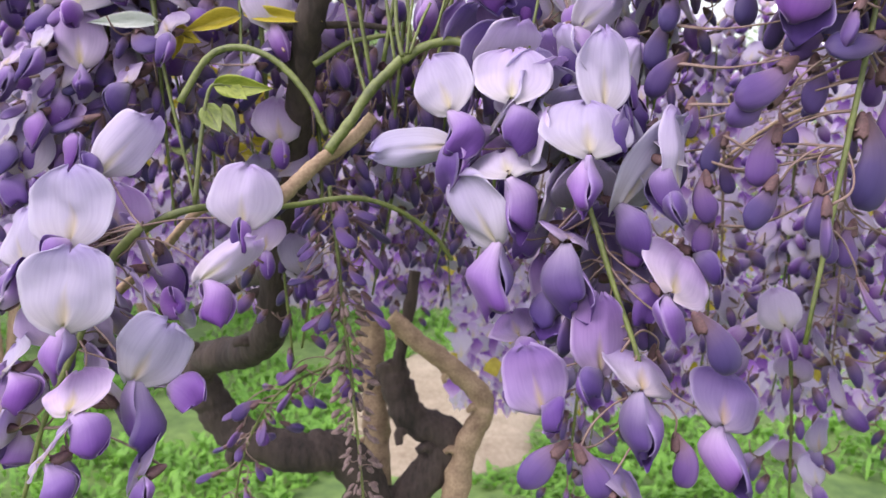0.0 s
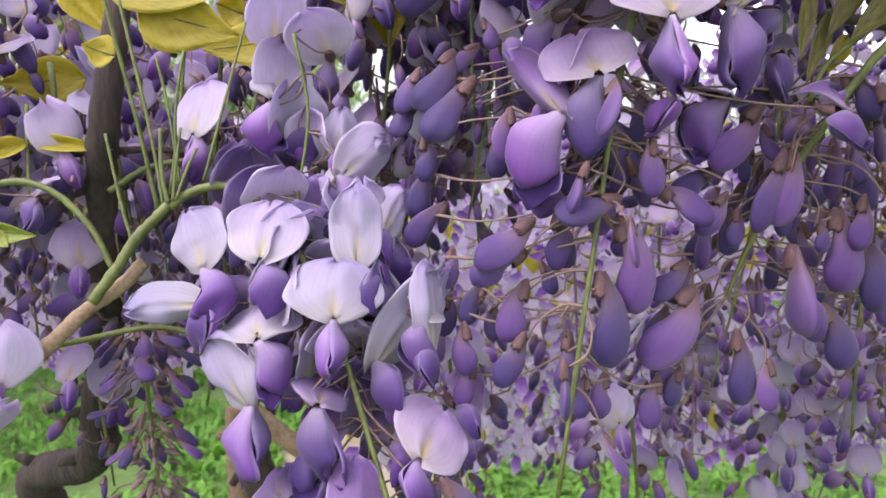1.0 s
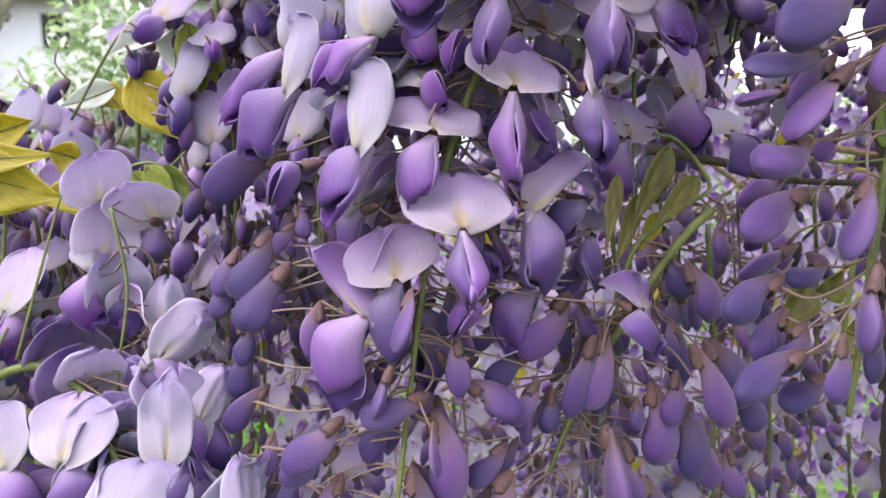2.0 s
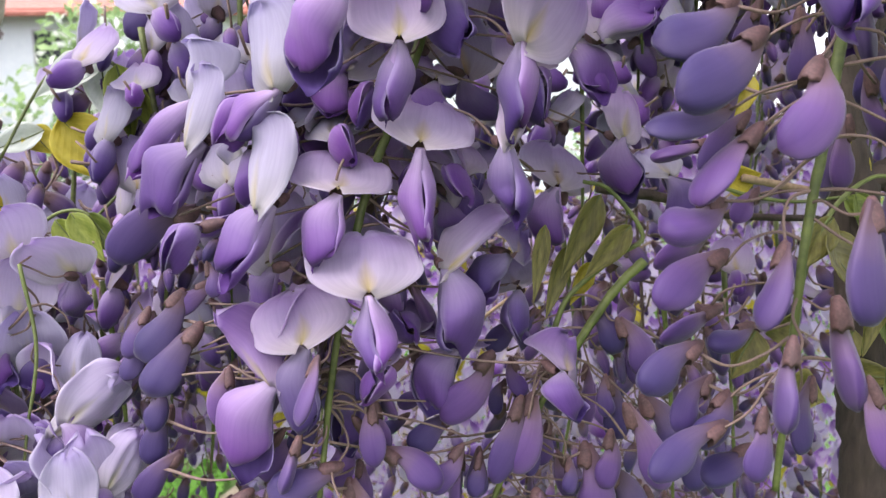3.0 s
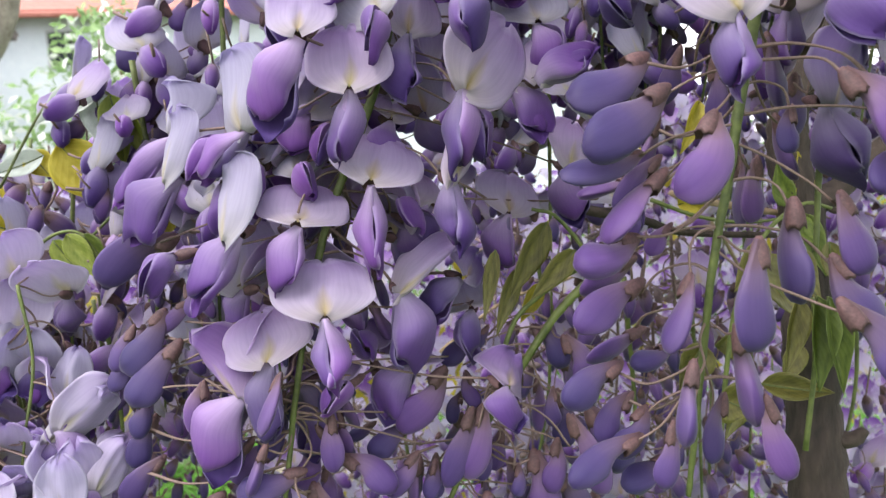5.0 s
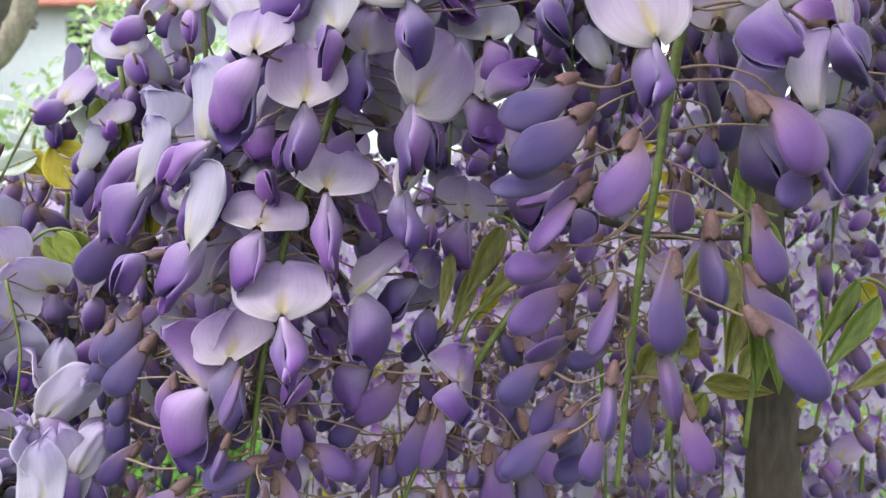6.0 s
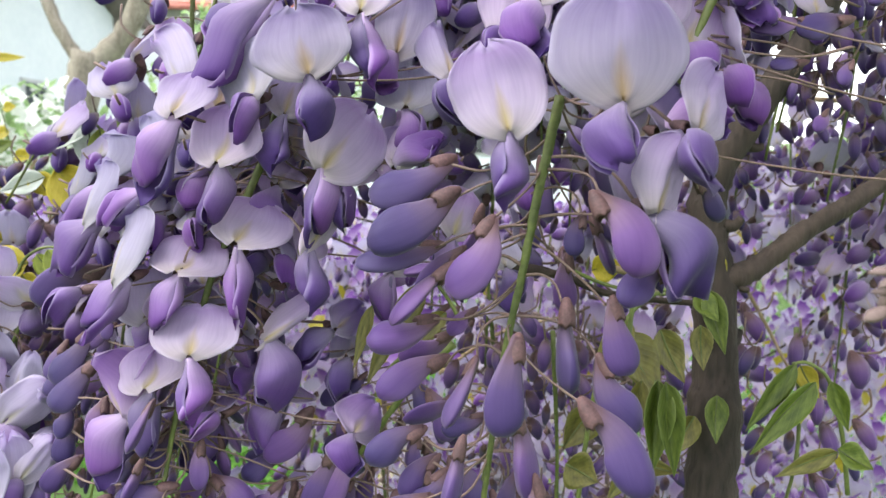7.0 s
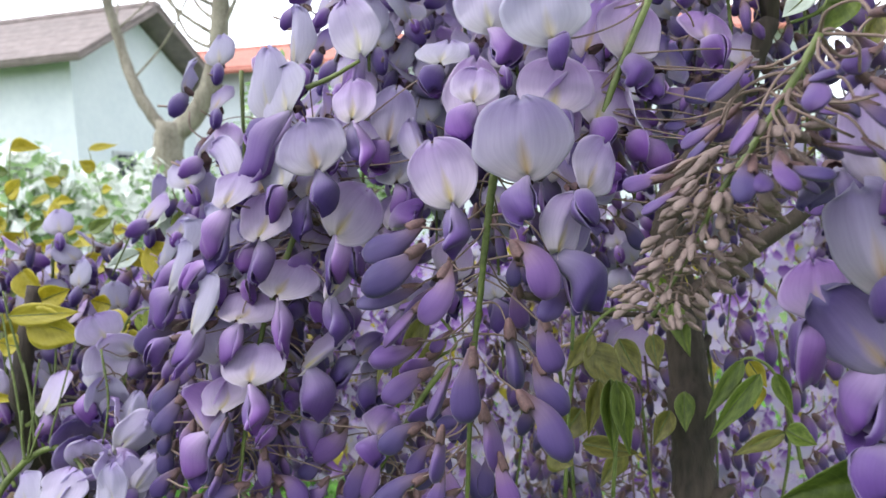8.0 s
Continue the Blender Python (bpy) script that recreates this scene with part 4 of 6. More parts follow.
r = Raceme([(13.43, 18.65, 12.80), (12.74, 18.41, 10.29), (11.76, 18.21, 7.92), (11.27, 18.09, 6.55), (10.81, 17.90, 4.66), (10.42, 17.69, 2.64), (10.13, 17.47, 0.62), (9.03, 16.63, -6.52)], label="large wisteria raceme of lilac flowers opening from the top")
r.fill(0.62, 0.98, 12, 1.5, 0.0, 0.0, seed=52)
r.fill(0.03, 0.8, 40, 2.6, 0.8, 0.1, seed=23, back=1.1)
r.flower(P(12.20, 16.40, 10.22), P(12.13, 17.04, 11.94), P(11.74, 16.40, 8.71), 2.19, 0.95, 0, "lilac", "open")
r.flower(P(14.81, 16.80, 10.26), P(16.05, 16.80, 11.71), P(14.65, 16.80, 8.47), 2.46, 1.06, 25, "lilac", "open")
r.flower(P(12.55, 16.70, 8.07), P(12.97, 17.80, 9.39), P(12.36, 16.70, 6.25), 2.51, 0.84, 0, "lilac", "open")
r.flower(P(10.81, 17.10, 7.14), P(11.01, 18.25, 8.32), P(10.32, 17.10, 5.62), 2.44, 1.01, 0, "lilac", "open")
r.flower(P(16.37, 19.80, 7.01), P(16.75, 20.87, 8.30), P(16.33, 19.80, 5.57), 2.03, 1.13, 0, "lilac", "open")
r.flower(P(11.35, 16.50, 5.03), P(11.32, 17.34, 6.42), P(11.39, 16.50, 3.54), 2.60, 0.94, 0, "lilac", "open")
r.flower(P(9.92, 17.20, 3.82), P(9.58, 18.03, 5.12), P(9.60, 17.20, 1.93), 2.51, 1.08, 0, "lilac", "open")
r.flower(P(9.39, 17.20, 6.99), P(8.88, 17.66, 8.91), P(8.35, 17.20, 5.57), 1.81, 1.17, -35, "pale", "half")
r.flower(P(9.64, 18.00, 9.47), P(9.03, 18.76, 11.62), P(8.47, 18.00, 8.61), 2.02, 0.92, -35, "pale", "half")
r.flower(P(7.73, 18.90, 8.40), P(7.43, 18.90, 10.12), P(6.58, 18.90, 7.09), 1.26, 1.14, -40, "pale", "half")
r.flower(P(7.45, 20.20, 9.47), P(7.03, 20.44, 11.03), P(5.82, 20.20, 7.62), 1.17, 0.85, -45, "pale", "shut")
r.flower(P(13.12, 17.40, 5.41), P(14.81, 17.64, 6.48), P(13.49, 17.40, 3.61), 1.27, 1.23, 20, "lilac", "shut")
r.flower(P(14.43, 16.80, 8.10), P(15.57, 17.04, 9.63), P(14.62, 16.80, 6.61), 1.08, 1.17, 20, "lilac", "shut")
r.flower(P(11.15, 16.20, 11.34), P(11.19, 17.30, 12.86), P(10.18, 16.20, 9.67), 1.74, 1.14, 0, "lilac", "open")
r.flower(P(13.58, 17.50, 11.57), P(13.96, 18.60, 13.09), P(13.40, 16.85, 10.25), 1.69, 0.84, 0, "lilac", "open")
r.flower(P(9.17, 17.40, 2.99), P(7.79, 17.64, 4.38), P(8.01, 17.40, 1.37), 1.30, 1.22, -25, "deep", "shut")
r.flower(P(15.68, 17.00, 2.92), P(16.37, 18.00, 3.60), P(15.48, 16.19, 2.33), 1.97, 0.91, 0, "deep", "half")
r.flower(P(10.56, 18.60, 2.81), P(10.33, 19.64, 3.23), P(11.13, 18.60, 1.13), 1.21, 1.35, 0, "deep", "open")
r.flower(P(13.47, 18.30, 3.29), P(13.54, 19.41, 3.63), P(12.93, 18.30, 1.93), 1.82, 1.51, 0, "deep", "open")
r.flower(P(14.84, 18.60, 5.43), P(15.72, 19.69, 6.06), P(13.96, 17.92, 4.66), 1.22, 1.14, 0, "deep", "open")
r.flower(P(18.19, 20.00, 8.23), P(18.83, 20.86, 9.68), P(18.19, 20.00, 6.75), 1.83, 1.03, 15, "lilac", "open")
r.flower(P(19.98, 21.00, 7.10), P(19.67, 22.07, 8.07), None, 1.42, 1.26, 0, "pale", "open")
r.flower(P(16.18, 17.90, 10.26), P(17.06, 18.98, 11.50), P(16.82, 17.40, 9.20), 1.53, 1.08, 0, "lilac", "open")
r.flower(P(11.71, 17.80, 2.97), P(11.47, 18.91, 3.34), P(11.33, 16.95, 2.90), 1.17, 1.17, 0, "deep", "open")
r.flower(P(7.76, 17.80, 6.47), P(7.91, 18.85, 6.73), P(7.30, 16.95, 5.84), 0.99, 1.16, -30, "deep", "half")
r.flower(P(9.26, 18.80, 9.19), P(9.38, 19.94, 9.58), P(8.20, 18.28, 8.63), 1.03, 0.77, 0, "deep", "open")
r.flower(P(12.77, 19.00, 7.12), P(13.46, 20.15, 7.89), P(12.22, 18.10, 7.33), 1.76, 0.81, 0, "deep", "open")
r.flower(P(10.40, 20.00, 8.73), P(10.95, 21.15, 9.61), None, 2.09, 1.12, 0, "lilac", "open")
r.flower(P(9.36, 20.20, 7.94), P(10.03, 21.25, 9.07), None, 1.69, 1.13, 0, "deep", "open")
r.flower(P(9.86, 18.70, 8.56), P(9.60, 19.84, 9.57), P(9.56, 17.81, 8.10), 1.68, 0.90, 0, "pale", "open")
r.flower(P(10.81, 18.40, 8.22), P(10.62, 19.54, 9.51), P(11.03, 17.50, 8.03), 1.41, 0.77, 0, "pale", "open")
r.flower(P(11.70, 18.60, 9.28), P(11.47, 19.74, 10.17), P(11.32, 17.70, 8.87), 1.55, 0.91, 0, "lilac", "open")
r.flower(P(13.70, 18.60, 7.43), P(13.73, 19.74, 8.44), P(13.46, 17.71, 7.10), 1.60, 0.93, 0, "lilac", "open")
r.flower(P(11.08, 18.80, 9.83), P(11.67, 19.78, 11.24), None, 1.69, 1.04, 0, "pale", "open")
r.flower(P(13.14, 18.60, 9.61), P(13.40, 19.74, 10.38), None, 1.30, 1.04, 0, "lilac", "open")
r.flower(P(8.79, 18.80, 8.12), P(8.12, 19.93, 8.82), None, 1.42, 1.04, 0, "pale", "open")
r.flower(P(12.43, 18.60, 3.63), P(12.38, 19.72, 4.37), P(12.03, 17.73, 4.16), 1.22, 0.95, 0, "deep", "open")
r.flower(P(15.20, 19.20, 4.43), P(15.00, 20.32, 5.28), None, 1.56, 1.14, 0, "lilac", "open")
r.flower(P(13.00, 17.00, 11.95), P(12.08, 17.51, 13.45), P(12.74, 16.14, 11.10), 2.37, 0.89, -20, "pale", "open")
r.flower(P(14.68, 15.60, 12.47), P(14.17, 15.60, 14.14), P(14.72, 15.49, 11.07), 2.60, 1.30, 0, "lilac", "open")
r.flower(P(10.82, 18.40, 12.39), P(9.39, 18.40, 13.62), None, 1.85, 1.28, -35, "pale", "half")
r.flower(P(15.85, 16.00, 14.00), P(15.76, 16.92, 15.65), P(15.89, 16.00, 12.44), 1.66, 1.08, 0, "lilac", "open")
r.flower(P(16.87, 18.00, 11.86), P(16.78, 18.99, 13.36), None, 2.03, 1.25, 0, "pale", "open")
r.flower(P(16.67, 17.20, 10.35), P(17.34, 18.00, 11.72), P(17.88, 16.76, 10.94), 1.28, 1.06, 0, "lilac", "half")
r.flower(P(18.01, 16.20, 12.53), P(17.76, 16.81, 14.22), None, 1.17, 1.13, 25, "lilac", "half")
r.flower(P(15.19, 18.00, 9.70), P(15.49, 19.03, 10.99), P(15.20, 17.12, 8.82), 1.74, 1.27, 0, "lilac", "open")
r.flower(P(19.59, 17.40, 13.67), P(19.95, 17.40, 16.09), P(18.88, 16.51, 13.17), 2.06, 1.37, 0, "lilac", "open")
r.flower(P(15.63, 18.80, 16.75), P(15.02, 18.80, 18.85), P(15.10, 18.80, 15.13), 2.09, 1.30, 0, "pale", "open")
r.flower(P(13.01, 19.50, 16.72), P(12.61, 19.50, 18.93), P(13.07, 18.74, 15.48), 1.55, 1.35, -30, "pale", "half")
r.flower(P(13.19, 17.60, 14.72), P(12.29, 18.03, 16.26), P(11.12, 17.60, 12.93), 2.58, 1.42, -25, "pale", "open")
r.flower(P(12.13, 18.40, 14.57), P(11.95, 18.40, 17.32), None, 2.09, 1.69, -25, "pale", "open")
r.flower(P(18.65, 18.00, 15.91), P(18.83, 19.12, 17.37), None, 2.00, 1.60, 0, "pale", "open")
r.flower(P(16.53, 18.60, 13.46), P(16.87, 18.60, 15.49), P(16.04, 17.72, 12.63), 1.88, 1.67, 0, "lilac", "open")
r.flower(P(15.09, 17.60, 13.49), P(15.51, 18.71, 14.57), P(14.33, 17.13, 12.51), 2.22, 1.62, 0, "lilac", "open")
r.pod(P(7.25, 20.00, 6.73), P(5.48, 19.60, 5.51), 1.04)
r.pod(P(6.72, 20.20, 4.67), P(5.64, 19.60, 3.26), 1.06)
r.pod(P(7.23, 19.60, 3.91), P(6.03, 19.20, 2.29), 1.27)
r.pod(P(7.41, 20.40, 4.87), P(6.33, 20.10, 4.29), 1.01)
r.pod(P(8.07, 18.40, 3.08), P(8.09, 18.10, 1.84), 0.81)
r.pod(P(11.53, 17.60, 1.17), P(12.75, 17.20, 0.21), 1.43)
r.pod(P(9.78, 18.60, 2.11), P(9.34, 18.30, 1.01), 0.84)
r.pod(P(9.80, 18.40, 1.20), P(8.80, 18.10, 0.39), 0.94)
r.pod(P(10.57, 17.40, 0.95), P(8.97, 17.10, 0.67), 1.15)
r.pod(P(12.42, 18.90, 3.27), P(12.76, 18.60, 2.05), 1.11)
r.pod(P(14.27, 18.20, 3.11), P(12.96, 17.90, 1.73), 0.94)
r.pod(P(13.43, 18.60, 1.56), P(12.26, 18.30, 0.79), 0.86)
r.pod(P(13.47, 18.00, 0.94), P(12.59, 17.70, 0.05), 0.89)
r.pod(P(13.98, 18.40, 0.50), P(13.69, 18.10, -0.42), 0.83)
r.pod(P(11.00, 19.00, 0.31), P(10.94, 18.70, -0.72), 0.84)
r.pod(P(10.51, 19.00, 1.24), P(10.23, 18.70, -0.06), 0.77)
r.pod(P(7.50, 19.60, 5.44), P(7.63, 19.30, 4.66), 0.96)
r.pod(P(8.50, 17.60, 0.40), P(7.05, 17.30, -0.59), 1.10)
r.pod(P(8.39, 17.80, -0.44), P(7.10, 17.50, -1.22), 0.98)
r.pod(P(9.25, 18.20, 0.51), P(9.04, 17.90, -0.86), 1.02)
r.pod(P(6.63, 19.40, -0.55), P(6.32, 19.10, -1.54), 0.78)
r.pod(P(7.51, 19.00, -1.47), P(7.05, 18.70, -2.50), 0.78)
r.pod(P(8.43, 18.00, -1.24), P(8.01, 17.70, -2.73), 0.80)
r.pod(P(8.32, 17.60, -2.48), P(7.57, 17.30, -3.68), 1.01)
r.pod(P(10.16, 17.40, -0.95), P(10.12, 17.10, -3.12), 0.86)
r.pod(P(10.76, 17.80, 0.35), P(10.83, 17.50, -2.26), 0.93)
r.pod(P(12.67, 18.40, -0.85), P(11.59, 18.10, -1.62), 1.03)
r.pod(P(9.45, 17.60, -2.46), P(9.21, 17.30, -3.94), 0.65)
r.pod(P(6.90, 18.60, -2.46), P(7.10, 18.30, -3.72), 0.82)
r.pod(P(9.95, 17.60, -3.61), P(9.84, 17.30, -4.58), 0.71)
r.pod(P(10.51, 17.90, -3.63), P(10.39, 17.60, -4.78), 0.73)
r.pod(P(11.99, 18.20, -3.93), P(11.86, 17.90, -5.19), 0.75)
r.pod(P(6.50, 19.80, 0.60), P(5.58, 19.50, -0.52), 1.01)
r.pod(P(5.94, 20.00, 2.43), P(5.77, 19.70, 1.25), 1.00)
r.pod(P(6.19, 20.40, 1.59), P(5.78, 20.10, 0.23), 0.94)
r.pod(P(7.75, 19.60, 2.59), P(7.72, 19.30, 1.36), 0.78)
r.pod(P(7.81, 19.50, -2.21), P(7.86, 19.20, -3.06), 0.77)
r.pod(P(6.57, 20.00, -2.02), P(6.24, 19.70, -3.04), 0.79)
r.pod(P(7.17, 18.60, -3.56), P(6.86, 18.30, -4.65), 0.89)
r.pod(P(5.95, 20.40, -1.15), P(5.63, 20.10, -2.02), 0.79)
r.pod(P(9.06, 19.50, -0.98), P(9.33, 19.20, -1.85), 0.86)
r.pod(P(9.84, 19.50, -0.22), P(9.57, 19.20, -1.07), 0.77)
r.pod(P(5.81, 20.40, 4.23), P(5.35, 20.10, 3.04), 0.92)
r.pod(P(5.77, 20.60, 3.45), P(5.15, 20.30, 2.41), 0.87)

r = Raceme([(8.32, 27.90, 17.35), (7.91, 27.90, 15.72), (7.58, 27.90, 14.69), (6.88, 27.90, 13.61), (6.35, 27.90, 12.56), (5.84, 27.90, 11.29), (5.36, 27.90, 9.85)], 0.09, 0.06, label="slim purple wisteria raceme hanging beside the large one")
r.pod(P(5.21, 27.80, 13.85), P(3.79, 27.50, 12.27), 1.15)
r.pod(P(6.45, 27.80, 14.71), P(5.98, 27.50, 13.47), 0.85)
r.pod(P(5.05, 27.80, 12.08), P(4.22, 27.50, 10.45), 0.99)
r.pod(P(4.50, 27.80, 11.98), P(3.88, 27.50, 10.81), 0.81)
r.pod(P(5.76, 27.80, 12.81), P(5.51, 27.50, 11.69), 0.69)
r.pod(P(5.02, 27.80, 10.60), P(4.42, 27.50, 8.96), 0.91)
r.pod(P(6.46, 27.80, 13.22), P(6.34, 27.50, 12.60), 0.56)
r.pod(P(3.92, 27.80, 10.40), P(3.32, 27.50, 9.45), 0.78)
r.pod(P(7.59, 27.80, 15.29), P(7.25, 27.50, 13.99), 0.73)
r.pod(P(5.54, 27.80, 15.49), P(4.91, 27.50, 14.21), 0.85)

r = Raceme([(18.41, 18.90, 5.10), (17.52, 18.90, 4.25), (16.31, 18.90, 2.52), (15.23, 18.90, 0.83), (14.52, 18.90, -0.61), (14.03, 18.90, -1.93)], label="drooping wisteria raceme of closed purple buds")
r.fill(0.3, 0.97, 16, 1.9, 0.0, 0.0, seed=7, back=1.4)
r.pod(P(14.98, 18.20, 1.93), P(14.16, 17.90, -0.00), 0.79)
r.pod(P(15.71, 19.60, 3.86), P(15.18, 19.30, 3.38), 0.73)
r.pod(P(17.66, 18.20, 1.54), P(18.35, 17.90, -0.52), 0.77)
r.pod(P(17.42, 18.60, 0.75), P(17.01, 18.30, -0.57), 0.79)
r.pod(P(15.40, 19.60, 3.59), P(14.43, 19.30, 2.85), 0.88)
r.pod(P(17.43, 19.00, 2.10), P(17.47, 18.70, 1.15), 0.72)
r.pod(P(16.31, 18.60, 0.11), P(16.13, 18.30, -0.63), 0.71)
r.pod(P(16.02, 19.40, 0.86), P(15.76, 19.10, -0.22), 0.71)
r.pod(P(14.93, 19.80, 1.90), P(14.69, 19.50, 1.10), 0.67)
r.pod(P(16.94, 19.20, 3.87), P(17.56, 18.90, 2.71), 0.89)
r.pod(P(17.69, 18.80, 3.61), P(18.15, 18.50, 2.20), 0.88)
r.pod(P(18.96, 19.40, 2.61), P(18.53, 19.10, 1.97), 0.74)
r.pod(P(15.03, 19.40, 2.62), P(15.38, 19.10, 1.79), 0.58)
r.pod(P(15.45, 18.90, 0.66), P(15.20, 18.60, -0.23), 0.69)
r.pod(P(12.39, 21.00, 0.74), P(11.59, 20.70, 0.45), 0.47)
r.pod(P(12.91, 21.00, 1.67), P(12.09, 20.70, 1.20), 0.47)
r.pod(P(12.72, 18.00, -1.48), P(11.03, 17.70, -3.41), 1.05)
r.pod(P(12.29, 18.60, -2.14), P(11.85, 18.30, -3.18), 0.90)
r.pod(P(14.12, 18.40, -2.77), P(14.04, 18.10, -4.62), 0.72)
r.pod(P(15.31, 18.40, 1.93), P(14.57, 18.10, 0.23), 0.88)
r.pod(P(14.06, 19.00, 0.40), P(13.95, 18.70, -0.76), 0.76)
r.pod(P(15.35, 18.20, -0.50), P(15.84, 17.90, -3.27), 0.91)
r.pod(P(15.98, 18.60, -1.11), P(16.48, 18.30, -3.00), 0.83)
r.pod(P(16.54, 18.60, -2.16), P(16.88, 18.30, -3.82), 0.92)
r.pod(P(16.80, 18.80, 0.37), P(16.75, 18.50, -1.74), 1.00)
r.pod(P(17.49, 19.00, -0.33), P(17.88, 18.70, -2.37), 0.96)
r.pod(P(18.43, 19.00, 1.45), P(19.10, 18.70, -0.38), 1.10)
r.pod(P(17.66, 19.40, 1.88), P(17.67, 19.10, 0.35), 0.68)
r.pod(P(14.97, 18.20, -3.52), P(15.05, 17.90, -4.73), 0.90)
r.pod(P(12.39, 18.90, -3.47), P(12.10, 18.60, -4.45), 0.86)
r.pod(P(12.65, 18.40, -3.74), P(12.36, 18.10, -4.69), 0.81)
r.pod(P(19.77, 19.20, 0.35), P(20.01, 18.90, -1.19), 0.94)
r.pod(P(18.79, 19.60, -1.36), P(19.05, 19.30, -2.94), 0.90)
r.pod(P(19.76, 20.00, -2.20), P(20.01, 19.70, -3.49), 0.83)

r = Raceme([(20.57, 14.10, 12.02), (20.34, 14.10, 10.67), (20.16, 14.10, 9.64), (19.95, 14.10, 8.18), (19.64, 14.10, 6.32), (19.42, 14.10, 4.29), (19.25, 14.10, 2.29), (19.14, 14.10, 1.15)], label="wisteria raceme with pale lilac blooms above purple buds")
r.fill(0.0, 0.5, 8, 2.2, 0.8, 0.1, seed=4, back=1.0)
r.flower(P(19.40, 13.00, 11.17), P(18.83, 13.00, 13.02), P(19.22, 12.75, 9.81), 2.20, 1.23, 0, "lilac", "open")
r.flower(P(21.54, 12.40, 11.76), P(21.48, 12.40, 14.05), P(21.41, 11.71, 10.54), 2.85, 1.06, 0, "lilac", "open")
r.flower(P(22.22, 12.20, 9.68), P(23.07, 12.46, 11.18), P(23.26, 12.20, 8.38), 1.48, 1.18, 25, "lilac", "half")
r.flower(P(23.11, 12.80, 11.31), P(24.03, 13.62, 12.73), None, 1.58, 0.92, 25, "lilac", "open")
r.flower(P(20.00, 14.60, 14.10), P(20.16, 15.70, 15.56), P(19.73, 13.71, 12.93), 1.65, 1.17, 0, "lilac", "open")
r.pod(P(21.09, 12.20, 9.94), P(21.89, 11.60, 8.40), 1.32)
r.pod(P(21.82, 13.20, 7.67), P(22.23, 12.80, 6.16), 1.00)
r.pod(P(21.58, 13.00, 6.44), P(22.46, 12.60, 5.06), 1.07)
r.pod(P(21.08, 12.00, 5.76), P(22.19, 11.40, 3.97), 0.89)
r.pod(P(20.83, 13.20, 7.57), P(20.96, 13.00, 5.54), 0.59)
r.pod(P(19.78, 12.60, 6.89), P(19.64, 12.20, 4.90), 0.90)
r.pod(P(22.86, 12.60, 8.54), P(21.86, 12.00, 7.73), 0.93)
r.pod(P(18.24, 14.40, 10.57), P(16.45, 13.80, 9.70), 0.94)
r.pod(P(18.35, 13.60, 9.86), P(16.44, 13.00, 8.68), 0.98)
r.pod(P(18.04, 14.20, 8.61), P(16.23, 13.60, 8.30), 0.67)
r.pod(P(18.49, 15.60, 8.00), P(17.15, 15.30, 7.72), 0.66)
r.pod(P(18.57, 14.40, 8.50), P(17.61, 14.10, 7.42), 0.50)
r.pod(P(18.33, 13.60, 8.23), P(17.08, 13.20, 6.91), 0.53)
r.pod(P(17.98, 14.20, 6.88), P(16.45, 13.60, 6.45), 0.85)
r.pod(P(18.39, 15.40, 6.25), P(17.08, 15.10, 5.71), 0.64)
r.pod(P(18.91, 14.60, 7.06), P(18.34, 14.30, 6.46), 0.60)
r.pod(P(19.14, 13.20, 9.31), P(18.22, 12.80, 7.81), 0.93)
r.pod(P(18.26, 14.60, 5.85), P(16.76, 14.10, 4.92), 0.80)
r.pod(P(18.69, 15.60, 4.55), P(17.22, 15.20, 4.07), 0.68)
r.pod(P(18.93, 13.70, 6.08), P(18.33, 13.40, 4.64), 0.49)
r.pod(P(17.78, 14.60, 4.06), P(16.53, 14.20, 3.23), 0.85)
r.pod(P(18.15, 14.90, 3.25), P(17.48, 14.60, 2.25), 0.68)
r.pod(P(18.35, 14.60, 3.04), P(17.46, 14.30, 2.27), 0.73)
r.pod(P(18.71, 13.00, 4.48), P(18.36, 12.60, 2.95), 0.53)
r.pod(P(18.00, 14.00, 2.62), P(16.42, 13.40, 1.85), 0.66)
r.pod(P(19.31, 15.40, 4.19), P(18.18, 15.10, 3.88), 0.70)
r.pod(P(18.56, 13.60, 3.00), P(18.19, 13.30, 1.77), 0.54)
r.pod(P(18.89, 14.60, 1.88), P(17.69, 14.30, 1.44), 0.70)
r.pod(P(20.19, 14.60, 3.17), P(19.90, 14.30, 1.80), 0.56)
r.pod(P(20.37, 13.20, 3.57), P(20.85, 12.90, 2.00), 0.63)
r.pod(P(19.89, 13.50, 5.02), P(20.14, 13.20, 2.99), 0.51)
r.pod(P(21.23, 14.00, 9.44), P(21.08, 13.70, 8.52), 0.51)

r = Raceme([(25.83, 16.67, 17.61), (24.55, 16.30, 14.90), (23.71, 16.03, 12.79), (23.31, 15.80, 10.84), (22.92, 15.55, 8.59), (22.69, 15.29, 6.19)], label="wisteria raceme of lilac blooms beside the gnarled trunk")
r.fill(0.05, 0.7, 12, 2.0, 0.6, 0.1, seed=5, back=1.2)
r.flower(P(22.37, 15.60, 13.82), P(22.71, 15.60, 15.54), P(22.91, 14.79, 12.79), 2.68, 1.43, 0, "lilac", "open")
r.flower(P(22.98, 14.60, 11.29), P(23.89, 15.49, 12.51), P(24.29, 14.60, 11.84), 2.49, 1.20, 15, "deep", "open")
r.flower(P(23.71, 16.00, 13.45), P(24.52, 16.42, 14.97), P(24.12, 15.11, 12.56), 2.25, 1.27, 15, "lilac", "open")
